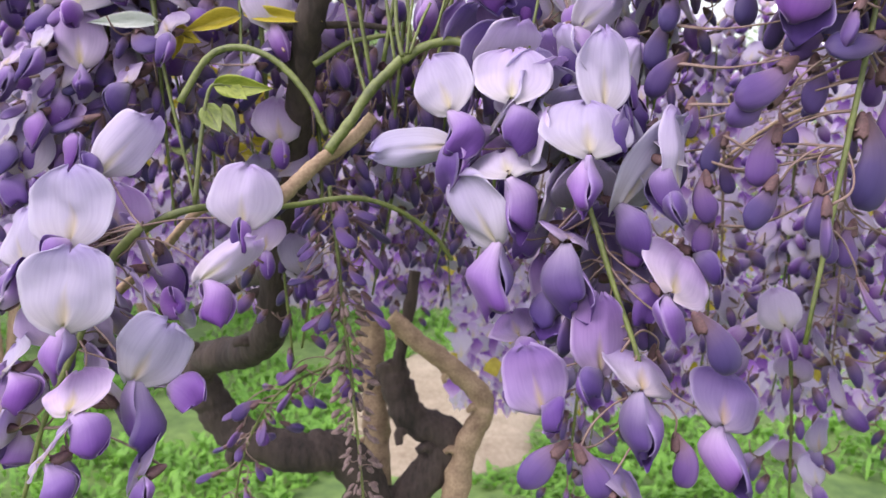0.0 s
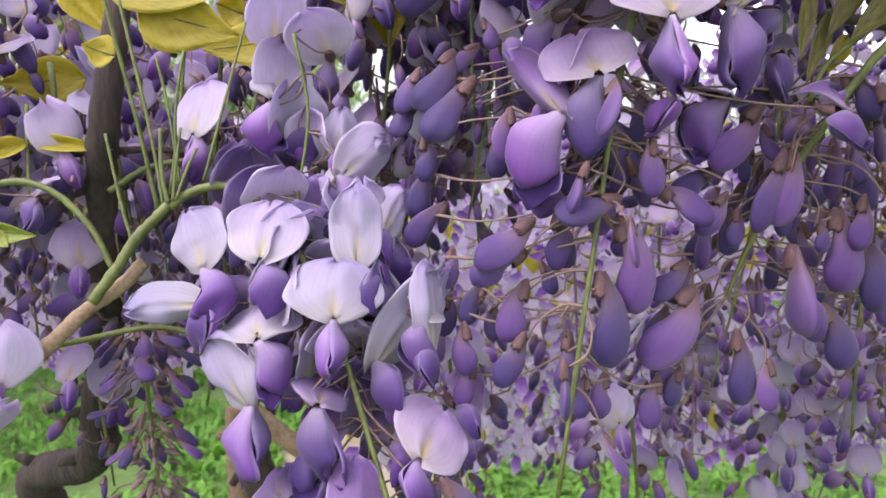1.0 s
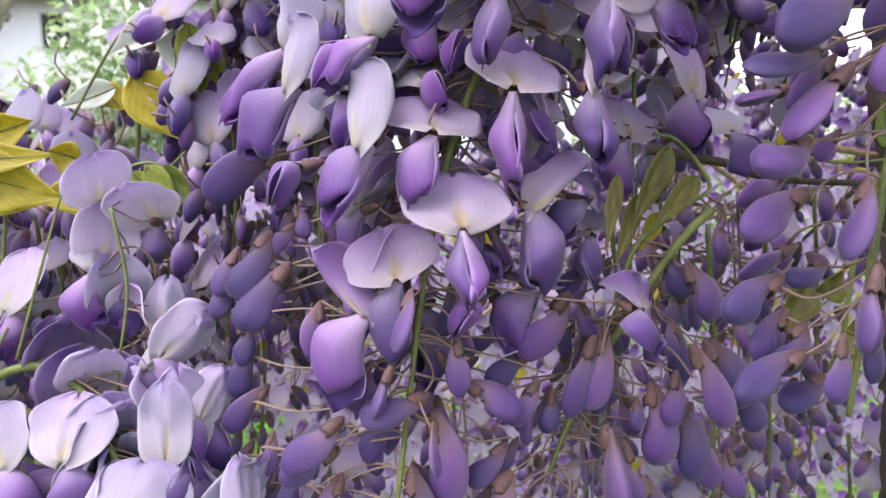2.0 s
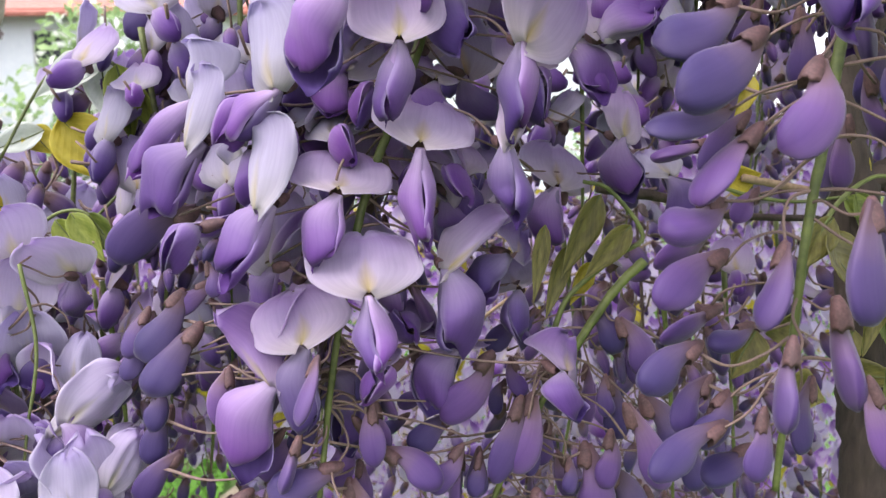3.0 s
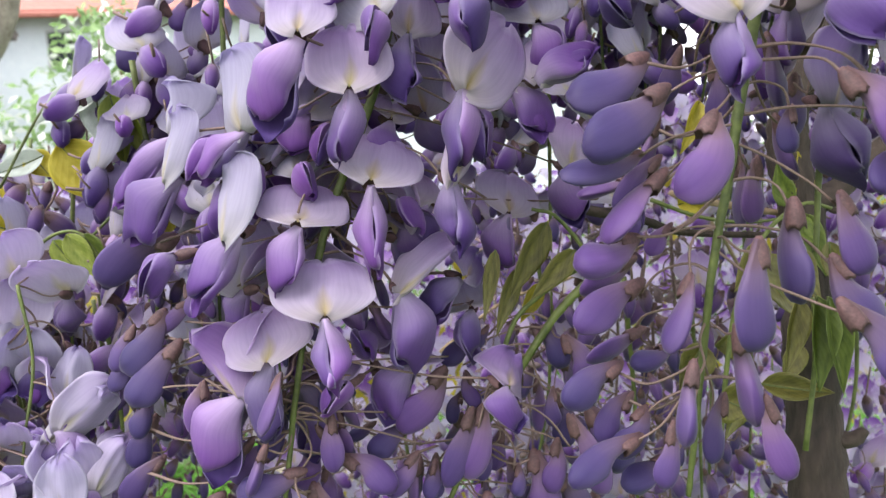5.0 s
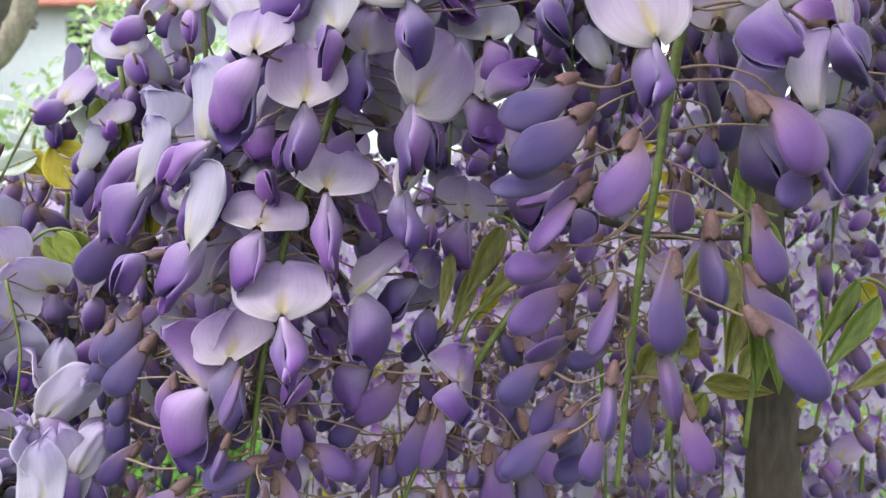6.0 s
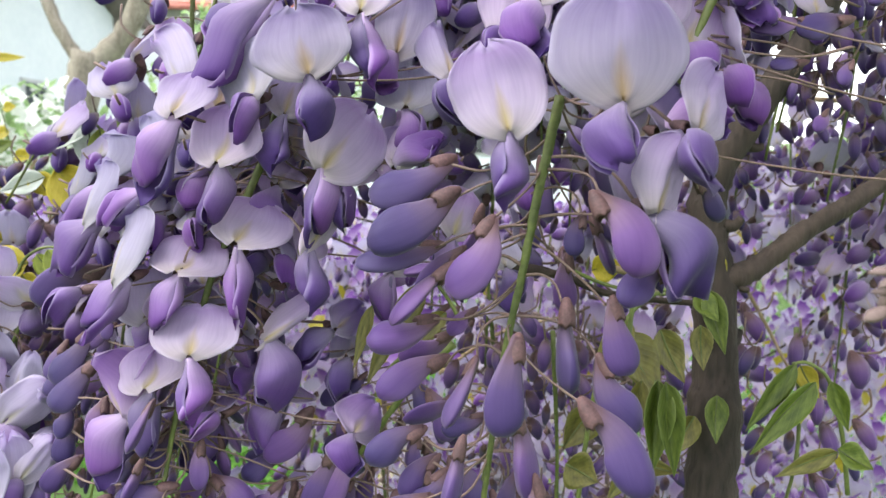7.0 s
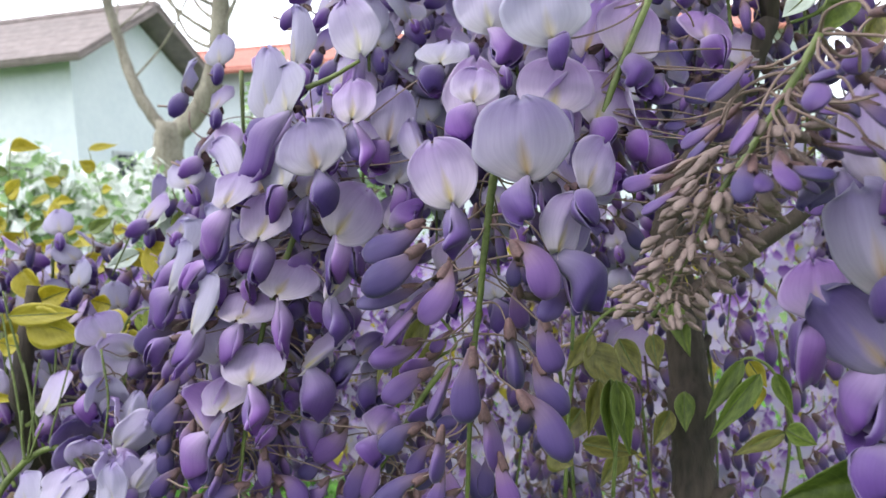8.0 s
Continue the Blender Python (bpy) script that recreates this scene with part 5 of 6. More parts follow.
r.flower(P(24.77, 16.60, 15.57), P(25.42, 16.60, 17.26), P(25.31, 15.88, 14.47), 2.37, 1.28, 15, "lilac", "open")
r.flower(P(22.45, 14.80, 15.86), P(22.20, 14.80, 17.84), P(22.81, 13.91, 15.12), 2.83, 1.13, 0, "pale", "open")
r.flower(P(20.55, 16.40, 16.70), P(20.28, 16.40, 18.48), P(21.21, 15.69, 15.55), 2.13, 1.02, 0, "pale", "open")
r.flower(P(26.06, 17.00, 14.91), P(26.77, 18.08, 16.29), P(25.51, 16.12, 14.14), 2.17, 1.11, 20, "deep", "open")
r.flower(P(27.57, 17.80, 16.03), P(28.04, 18.89, 17.37), None, 1.99, 1.51, 0, "deep", "open")
r.flower(P(24.86, 16.60, 12.97), P(25.65, 17.73, 14.05), P(25.39, 15.71, 12.34), 2.06, 1.11, 20, "deep", "open")
r.flower(P(22.34, 14.60, 9.54), P(23.34, 14.60, 11.05), P(22.87, 14.60, 7.85), 2.03, 1.74, 20, "deep", "half")
r.pod(P(27.13, 16.80, 14.29), P(25.56, 16.50, 14.00), 0.92)
r.pod(P(28.10, 16.80, 14.40), P(26.71, 16.50, 13.92), 1.00)
r.pod(P(29.04, 17.00, 15.07), P(28.43, 16.70, 14.80), 0.73)
r.pod(P(27.92, 16.20, 13.27), P(27.66, 15.90, 12.64), 0.71)
r.pod(P(26.95, 16.50, 13.27), P(26.01, 16.20, 13.04), 0.91)
r.pod(P(29.96, 16.20, 14.17), P(28.85, 15.90, 13.43), 0.84)
r.pod(P(29.98, 15.80, 13.60), P(31.08, 15.50, 13.32), 0.83)
r.pod(P(30.12, 15.80, 12.39), P(30.98, 15.50, 11.89), 1.04)
r.pod(P(27.33, 16.00, 12.06), P(26.90, 15.70, 11.54), 0.80)
r.pod(P(29.54, 15.60, 11.04), P(30.40, 15.30, 10.31), 1.04)

r = Raceme([(-1.41, 21.10, 0.54), (-0.69, 21.20, 0.96), (0.21, 21.20, 1.08), (1.04, 21.00, 0.67), (1.84, 20.40, 0.09), (2.62, 19.20, -0.76), (3.39, 18.60, -2.17), (3.89, 18.20, -3.59), (4.47, 17.50, -5.46), (4.89, 16.90, -6.69), (5.23, 16.40, -8.07)], 0.14, label="full-blown pale lilac wisteria raceme hanging from the green shoot")
r.petals = "deep"
r.fill(0.3, 0.95, 24, 2.3, 0.8, 0.2, seed=3, back=1.2)
r.petals = "pale"
r.fill(0.45, 0.98, 24, 2.1, 0.85, 0.9, seed=14, back=1.3)
r.flower(P(0.14, 19.00, -0.86), P(-0.51, 19.58, 0.65), P(0.54, 18.28, -1.94), 1.90, 1.07, -15, "pale", "open")
r.flower(P(1.71, 18.60, -0.63), P(1.79, 19.39, 0.93), P(2.00, 17.98, -1.80), 2.30, 1.19, 0, "pale", "open")
r.flower(P(-0.01, 19.00, -1.77), P(-2.18, 19.00, -2.04), None, 1.31, 1.23, 0, "pale", "half")
r.flower(P(3.58, 17.40, -1.93), P(3.67, 18.23, -0.45), P(3.61, 17.18, -3.28), 2.51, 1.10, 0, "pale", "open")
r.flower(P(4.52, 19.40, -0.78), P(4.34, 19.40, 1.37), P(4.75, 18.52, -1.35), 1.61, 1.08, 20, "pale", "half")
r.flower(P(1.64, 17.80, -2.54), P(1.49, 18.95, -1.71), P(2.26, 17.80, -3.88), 2.21, 1.24, 0, "pale", "open")
r.flower(P(1.38, 17.80, -4.19), P(0.16, 17.80, -2.61), P(0.96, 17.80, -5.89), 1.80, 1.19, -30, "pale", "half")
r.flower(P(5.95, 18.20, -2.93), P(6.09, 18.20, -0.75), P(6.07, 17.35, -3.57), 1.33, 1.27, 30, "pale", "half")
r.flower(P(5.60, 16.80, -5.34), P(6.47, 17.86, -4.41), P(5.62, 16.10, -6.25), 2.43, 1.13, 0, "lilac", "open")
r.flower(P(4.05, 17.00, -7.44), P(4.03, 17.00, -5.39), P(3.65, 16.18, -7.80), 1.50, 1.03, 0, "deep", "open")
r.flower(P(4.86, 16.00, -7.58), P(5.19, 17.06, -6.86), P(4.95, 16.00, -9.28), 2.11, 1.25, 0, "lilac", "open")
r.flower(P(6.77, 15.80, -8.33), P(7.35, 16.58, -7.21), P(7.04, 15.80, -9.99), 2.07, 1.52, 0, "deep", "open")
r.flower(P(2.56, 16.40, -8.22), P(2.10, 16.57, -6.66), P(2.90, 15.59, -8.22), 1.75, 1.01, 0, "deep", "open")
r.flower(P(4.46, 15.40, -10.18), P(4.78, 16.39, -9.80), None, 2.11, 1.11, 0, "deep", "open")
r.flower(P(4.91, 18.20, -5.47), P(5.03, 19.23, -4.35), P(5.36, 17.37, -6.08), 1.60, 1.07, 0, "deep", "open")
r.flower(P(3.10, 17.40, -4.19), P(3.40, 18.53, -3.61), P(3.17, 17.40, -5.94), 1.62, 1.24, 0, "deep", "open")
r.flower(P(3.26, 18.20, -5.73), P(2.70, 19.13, -4.68), P(2.60, 17.42, -6.45), 1.69, 1.23, 0, "deep", "open")
r.flower(P(6.71, 18.40, -4.63), P(7.46, 19.48, -4.04), P(7.09, 17.57, -5.20), 1.52, 1.22, 0, "deep", "open")
r.flower(P(2.04, 17.80, -6.90), P(1.77, 18.90, -6.28), P(2.15, 16.96, -7.38), 1.52, 1.22, 0, "deep", "open")
r.flower(P(4.77, 18.60, -4.07), P(4.79, 19.72, -3.46), P(5.08, 17.74, -4.81), 1.69, 1.23, 0, "deep", "open")
r.flower(P(4.71, 19.50, -0.05), P(5.49, 20.21, 1.09), P(4.93, 18.68, -0.88), 1.28, 1.20, 20, "pale", "half")
r.flower(P(4.10, 18.60, -0.75), P(4.12, 18.60, 1.22), P(4.53, 18.23, -1.90), 1.51, 1.15, 0, "pale", "open")
r.flower(P(5.78, 18.20, -2.17), P(6.17, 19.24, -1.30), P(5.58, 17.73, -3.22), 1.37, 1.29, 20, "pale", "open")
r.flower(P(3.30, 20.60, 1.07), P(4.89, 20.60, 2.37), None, 1.33, 1.25, 0, "pale", "half")
r.flower(P(3.42, 21.40, 1.97), P(3.52, 22.09, 3.46), None, 1.13, 1.29, 0, "pale", "open")
r.pod(P(3.12, 16.00, -9.02), P(2.06, 15.70, -10.12), 1.08)
r.pod(P(3.37, 15.80, -8.99), P(3.96, 15.50, -10.26), 1.01)
r.pod(P(6.21, 16.40, -5.74), P(6.98, 16.10, -7.17), 1.16)
r.pod(P(2.90, 17.20, -7.30), P(1.73, 16.90, -8.46), 1.04)
r.pod(P(5.89, 16.20, -8.82), P(5.96, 15.90, -10.05), 0.85)

r = Raceme([(-8.47, 18.54, -4.05), (-9.40, 18.28, -5.13), (-10.16, 17.82, -7.13), (-11.07, 17.33, -9.28), (-11.67, 16.82, -11.59)], label="pale lilac wisteria raceme in full bloom")
r.fill(0.1, 0.95, 20, 2.4, 0.8, 0.4, seed=6, back=1.2)
r.flower(P(-9.70, 17.20, -4.20), P(-9.73, 17.20, -2.29), P(-10.06, 16.45, -4.68), 2.54, 0.94, 0, "pale", "open")
r.flower(P(-11.64, 18.20, -5.14), P(-11.91, 18.48, -3.52), None, 2.25, 1.26, -25, "pale", "open")
r.flower(P(-9.30, 15.80, -6.08), P(-9.09, 15.80, -4.10), P(-9.49, 15.63, -7.37), 2.58, 1.06, 0, "pale", "open")
r.flower(P(-9.86, 19.40, -2.61), P(-8.32, 19.40, -1.13), P(-9.94, 18.61, -2.34), 1.64, 0.81, 25, "pale", "half")
r.flower(P(-6.02, 19.80, -4.24), P(-5.83, 19.80, -2.42), P(-5.73, 18.96, -4.55), 2.19, 1.86, 0, "pale", "open")
r.flower(P(-8.06, 16.60, -7.71), P(-6.95, 16.60, -6.22), P(-8.27, 16.60, -9.52), 2.07, 1.30, 15, "pale", "open")
r.flower(P(-9.09, 15.40, -8.21), P(-9.39, 16.32, -7.33), P(-8.24, 14.86, -9.02), 2.07, 1.15, 0, "lilac", "open")
r.flower(P(-9.49, 14.80, -9.27), P(-9.97, 15.69, -8.84), P(-9.06, 14.16, -9.98), 2.44, 1.12, 0, "lilac", "open")
r.flower(P(-6.83, 18.60, -5.53), P(-5.36, 18.83, -4.42), P(-6.17, 18.14, -6.58), 1.40, 1.31, 0, "pale", "shut")
r.flower(P(-7.55, 18.20, -6.55), P(-7.37, 19.23, -6.34), P(-7.31, 17.40, -5.67), 1.26, 0.79, 0, "pale", "half")
r.flower(P(-7.65, 15.80, -10.13), P(-8.27, 16.73, -9.75), P(-7.44, 15.10, -10.66), 2.04, 1.19, 0, "deep", "open")
r.flower(P(-7.34, 17.00, -8.22), P(-7.41, 17.99, -7.97), P(-6.35, 16.23, -8.27), 1.21, 1.06, 0, "deep", "open")
r.flower(P(-11.79, 17.20, -6.07), P(-12.36, 18.13, -5.13), P(-10.92, 16.91, -4.83), 1.44, 0.76, 0, "pale", "open")
r.flower(P(-11.99, 17.50, -8.03), P(-12.66, 18.41, -7.37), P(-11.32, 16.81, -8.71), 1.72, 1.25, 0, "pale", "open")

r = Raceme([(-13.72, 27.77, 4.74), (-13.25, 27.17, 1.80), (-13.43, 26.55, -1.15), (-13.83, 25.96, -3.89)], label="dark purple wisteria raceme of plump buds")
r.fill(0.05, 0.95, 30, 2.4, 0.75, 0.3, seed=12)
r.flower(P(-14.62, 24.50, -1.11), P(-15.96, 25.47, -0.32), None, 2.00, 1.60, 0, "lilac", "open")
r.flower(P(-15.38, 24.50, -3.21), P(-15.34, 24.50, -1.21), None, 2.34, 1.63, 0, "lilac", "open")
r.flower(P(-13.46, 24.50, -1.80), P(-14.36, 25.50, -1.03), None, 1.80, 1.60, 0, "deep", "open")
r.flower(P(-15.87, 24.50, -2.11), P(-16.66, 25.46, -0.93), None, 1.82, 1.61, 0, "pale", "open")
r.flower(P(-14.26, 24.50, 1.11), P(-14.84, 25.49, 2.09), None, 1.18, 1.57, 0, "pale", "open")
r.flower(P(-15.45, 24.50, 0.44), P(-16.18, 25.47, 1.27), None, 1.58, 1.58, 0, "lilac", "open")
r.flower(P(-12.98, 24.50, -3.09), P(-14.29, 25.50, -2.36), None, 1.62, 1.62, 0, "lilac", "open")
r.flower(P(-9.74, 24.50, 1.58), P(-10.32, 25.56, 2.44), None, 1.55, 1.55, 0, "lilac", "open")
r.flower(P(-6.86, 24.50, 0.45), P(-7.35, 25.60, 1.18), None, 1.56, 1.56, 0, "pale", "open")
r.flower(P(-11.27, 24.50, -0.13), P(-11.90, 25.54, 0.68), None, 1.38, 1.58, 0, "lilac", "open")
r.bud(P(-13.80, 25.64, 0.98), P(-15.59, 25.41, 0.28))
r.bud(P(-14.21, 25.51, 0.48), P(-14.31, 24.28, -0.52))
r.bud(P(-13.62, 25.99, 0.50), P(-13.88, 24.77, -0.42))
r.bud(P(-10.93, 25.68, 0.59), P(-13.17, 25.28, -0.82))
r.bud(P(-12.40, 24.34, -1.20), P(-14.12, 24.15, -1.78))
r.bud(P(-11.36, 25.45, 1.75), P(-10.03, 24.25, 1.09))
r.bud(P(-13.82, 26.01, 2.79), P(-13.80, 24.73, 1.97))
r.bud(P(-15.78, 26.65, 1.96), P(-14.90, 25.40, 1.17))
r.bud(P(-13.03, 27.01, 0.96), P(-12.67, 25.68, -0.11))
r.bud(P(-11.74, 25.90, -0.31), P(-13.60, 25.65, -1.13))
r.bud(P(-10.91, 25.34, -1.01), P(-11.53, 24.30, -1.87))
r.bud(P(-12.83, 27.32, 2.43), P(-11.66, 26.04, 1.41))
r.bud(P(-15.62, 25.20, -0.73), P(-15.72, 23.96, -1.30))
r.bud(P(-15.72, 25.61, -3.01), P(-15.88, 24.37, -3.71))
r.bloom(P(-15.20, 24.97, -1.93), P(-16.73, 26.18, -1.15), -20, 0.88)
r.bloom(P(-16.07, 25.11, -3.18), P(-16.12, 26.39, -2.43), 0, 0.84)
r.bloom(P(-14.95, 26.93, 3.10), P(-16.03, 28.19, 4.00), 0, 0.85)

r = Raceme([(2.25, 21.73, 5.38), (2.62, 21.35, 3.14), (2.34, 21.01, 1.06), (2.15, 20.75, -0.54)], 0.055, 0.035, label="nearly white wisteria raceme behind the leaf stalks")
r.fill(0.05, 0.95, 10, 1.8, 0.7, 0.9, seed=13, back=1.2)
r.bloom(P(-0.75, 21.76, 2.53), P(-0.67, 22.75, 4.29), -20, 0.82, pale=True)
r.bloom(P(1.44, 22.11, 3.49), P(1.59, 23.37, 4.40), 20, 0.72, pale=True)
r.bloom(P(3.55, 20.36, 1.41), P(5.04, 20.96, 2.47), 35, 0.73, pale=True)
r.bloom(P(4.17, 19.50, -1.00), P(4.12, 20.03, 1.14), 0, 0.75, pale=True)
r.bloom(P(4.94, 20.05, -0.16), P(5.08, 21.35, 1.00), 30, 0.70, pale=True)
r.bloom(P(4.49, 18.22, -3.30), P(6.59, 18.69, -1.04), 40, 0.77, pale=True)
r.bloom(P(2.03, 22.45, 3.00), P(0.95, 23.55, 2.67), 0, 0.70, pale=True)

# a young raceme of furry brown buds, purple only at the top
r = Raceme([(26.77, 5.60, 13.77), (26.29, 5.60, 12.94), (25.61, 5.60, 11.91), (25.01, 5.60, 11.05), (24.60, 5.60, 10.26), (24.18, 5.60, 9.56), (23.81, 5.60, 8.95)], 0.075, 0.045, "young wisteria raceme of furry brownish buds", mat=RACHIS)
r.spike(0.02, 0.45, 30, 1.9, 0.68, False, seed=5)
r.spike(0.28, 0.99, 180, 1.25, 0.44, True, seed=6)

r = Raceme([(29.48, 7.61, 15.25), (29.14, 7.36, 12.44), (28.79, 7.11, 9.73), (28.53, 6.82, 6.37), (28.35, 6.68, 4.85)], label="lilac wisteria raceme close by with broad petals")
r.petals = "deep"
r.flower(P(28.15, 6.20, 11.12), P(27.78, 6.20, 12.92), P(27.91, 5.38, 10.60), 1.58, 1.12, -25, "lilac", "half")
r.flower(P(27.81, 5.60, 9.41), P(27.37, 5.60, 11.16), P(27.62, 4.79, 8.96), 1.79, 1.19, -20, "lilac", "half")
r.flower(P(27.93, 6.00, 7.91), P(26.91, 6.20, 9.16), P(27.38, 6.00, 6.55), 1.64, 1.54, -20, "deep", "half")
r.flower(P(27.26, 7.20, 8.55), P(27.40, 8.14, 9.82), None, 1.43, 0.90, -20, "deep", "open")
r.flower(P(28.06, 5.80, 6.40), P(28.23, 6.82, 7.15), P(27.29, 5.13, 5.65), 1.43, 1.43, 0, "deep", "open")
r.flower(P(27.77, 7.60, 11.44), P(27.71, 8.68, 10.26), None, 1.02, 0.90, 0, "deep", "open")
r.pod(P(28.02, 7.60, 13.76), P(27.37, 7.30, 13.21), 0.78)
r.pod(P(28.29, 6.80, 13.69), P(27.57, 6.50, 13.18), 0.84)
r.pod(P(28.23, 7.00, 13.21), P(27.65, 6.70, 12.89), 0.75)

r = Raceme([(-4.83, 26.78, -3.91), (-4.61, 26.47, -5.41), (-4.30, 25.95, -7.97), (-3.98, 25.42, -10.53), (-3.65, 24.90, -13.10), (-3.33, 24.29, -16.09)], 0.09, 0.05, "faded wisteria spike with dry grey-brown bracts")
r.spike(0.03, 0.5, 26, 1.5, 0.95, False, seed=8)
r.spike(0.35, 0.99, 110, 0.9, 0.62, True, seed=9)

# a small young raceme of dark buds beside the faded spike
r = Raceme([(-4.45, 27.00, -11.02), (-7.08, 27.00, -12.43), (-8.63, 27.00, -14.75), (-9.40, 27.00, -17.67), (-9.88, 27.00, -19.59)], 0.07, 0.04, "small drooping wisteria raceme of dark young buds")
r.spike(0.02, 0.99, 44, 1.5, 0.85, False, seed=18)

# ---- leaves ----

f = compound_leaf([(-1.69, 28.00, -0.18), (-0.20, 28.00, 3.29), (1.93, 28.00, 5.89), (4.78, 28.00, 8.51)], "young yellow-green compound leaf of the wisteria")
leaflet(f, P(1.23, 28.20, 9.61), P(3.26, 27.90, 7.11), 2.07, LEAF_YELLOW)
leaflet(f, P(4.64, 28.00, 8.01), P(4.80, 27.70, 5.35), 1.72, LEAF_YELLOW)
leaf_stalk(f, [(4.78, 28.00, 8.51), (4.15, 28.00, 10.09), (3.11, 28.00, 11.43), (2.09, 28.00, 11.50), (0.91, 28.00, 10.89), (-0.89, 28.00, 8.05)])
leaflet(f, P(2.84, 28.20, 11.45), P(0.55, 27.90, 10.26), 1.34, LEAF_PALE)
leaflet(f, P(2.87, 27.80, 11.41), P(2.90, 27.50, 9.36), 1.33, LEAF_PALE)
leaflet(f, P(3.40, 27.60, 11.31), P(3.84, 27.30, 8.49), 1.28, LEAF_FRESH)
leaflet(f, P(3.61, 27.80, 11.19), P(4.91, 27.50, 8.56), 0.94, LEAF_FRESH)
leaflet(f, P(0.59, 28.40, 9.20), P(-1.41, 28.10, 8.45), 1.05, LEAF_PALE)
leaflet(f, P(0.00, 28.60, 9.32), P(0.87, 28.30, 8.32), 1.10, LEAF_YELLOW)

f = compound_leaf([(-0.66, 26.00, 0.66), (0.06, 26.00, 3.39), (0.85, 26.00, 5.65), (1.50, 26.00, 6.35), (2.20, 26.00, 6.53), (2.77, 26.00, 6.31)], "half-unfolded yellow-green wisteria leaf with pale down")
leaflet(f, P(1.08, 26.20, 5.82), P(-1.73, 25.90, 5.35), 1.81, LEAF_YELLOW)
leaflet(f, P(-0.19, 26.60, 6.65), P(-1.18, 26.30, 7.02), 1.24, LEAF_YELLOW)
leaflet(f, P(0.92, 26.00, 5.34), P(1.66, 25.70, 4.63), 0.90, LEAF_YELLOW)
leaflet(f, P(1.67, 25.80, 6.26), P(2.62, 25.50, 4.84), 0.85, LEAF_FRESH)
leaflet(f, P(2.20, 25.70, 6.46), P(3.24, 25.40, 4.83), 0.89, LEAF_FRESH)
leaflet(f, P(2.69, 25.70, 6.44), P(3.76, 25.40, 4.81), 0.89, LEAF_GREEN)

f = compound_leaf([(-2.72, 24.00, -0.08), (-3.28, 24.00, 3.34), (-3.85, 24.00, 6.27), (-4.10, 24.00, 7.94)], "broad yellow wisteria leaf on a thin green stalk")
leaflet(f, P(-3.61, 23.60, 6.74), P(0.57, 23.30, 6.87), 1.18, LEAF_YELLOW)
leaflet(f, P(-2.89, 23.90, 6.43), P(0.31, 23.60, 5.55), 2.23, LEAF_YELLOW)
leaflet(f, P(-2.19, 24.20, 7.38), P(-0.38, 23.90, 7.93), 1.30, LEAF_YELLOW)
leaf_stalk(f, [(-2.32, 24.00, 0.64), (-1.86, 24.00, 3.14), (-1.56, 24.00, 5.23)])
leaflet(f, P(-3.90, 24.40, 5.08), P(-4.88, 24.10, 5.43), 1.23, LEAF_YELLOW)
leaflet(f, P(-7.29, 30.00, 4.76), P(-10.66, 29.70, 4.59), 1.96, LEAF_YELLOW)
leaflet(f, P(-7.62, 30.00, 8.38), P(-6.03, 29.70, 6.24), 1.62, LEAF_YELLOW)
leaf_stalk(f, [(-6.15, 30.00, 0.41), (-6.90, 30.00, 5.07), (-8.02, 30.00, 7.91), (-9.02, 30.00, 8.60)])

f = compound_leaf([(16.07, 19.18, 3.27), (16.56, 19.25, 4.24), (17.76, 19.24, 5.17), (18.51, 19.23, 5.71), (17.72, 19.46, 6.89), (17.03, 19.57, 7.14)], "olive-brown young wisteria leaf among the flowers")
leaflet(f, P(17.40, 19.26, 6.80), P(16.17, 18.77, 4.71), 0.88, LEAF_OLIVE)
leaflet(f, P(18.14, 19.09, 5.99), P(16.72, 18.71, 4.69), 0.71, LEAF_OLIVE)
leaflet(f, P(15.90, 19.11, 6.10), P(15.43, 18.56, 4.18), 0.45, LEAF_OLIVE)
leaflet(f, P(16.57, 19.41, 5.52), P(15.80, 18.90, 3.65), 0.57, LEAF_OLIVE)
leaflet(f, P(17.30, 19.71, 4.99), P(16.56, 19.30, 3.93), 0.59, LEAF_YELLOW)

f = compound_leaf([(31.35, 20.50, 0.21), (30.98, 20.50, 2.20), (30.40, 20.50, 3.96), (29.70, 20.50, 4.52), (29.18, 20.50, 4.49)], "fresh green wisteria leaf with long drooping leaflets")
leaflet(f, P(29.26, 20.40, 4.51), P(27.69, 20.10, 2.27), 0.77, LEAF_GREEN)
leaflet(f, P(29.81, 20.20, 4.01), P(27.72, 19.90, 1.46), 0.93, LEAF_GREEN)
leaflet(f, P(29.57, 20.80, 4.35), P(30.18, 20.50, 3.31), 0.74, LEAF_YELLOW)
leaflet(f, P(30.02, 21.00, 3.40), P(29.71, 20.70, 2.38), 0.66, LEAF_YELLOW)
leaflet(f, P(30.41, 20.40, 3.99), P(30.95, 20.10, 2.44), 0.64, LEAF_GREEN)
leaflet(f, P(30.61, 20.00, 1.93), P(31.69, 19.70, 1.38), 0.93, LEAF_GREEN)
leaflet(f, P(30.61, 20.00, 1.83), P(28.48, 19.70, 0.98), 0.72, LEAF_OLIVE)

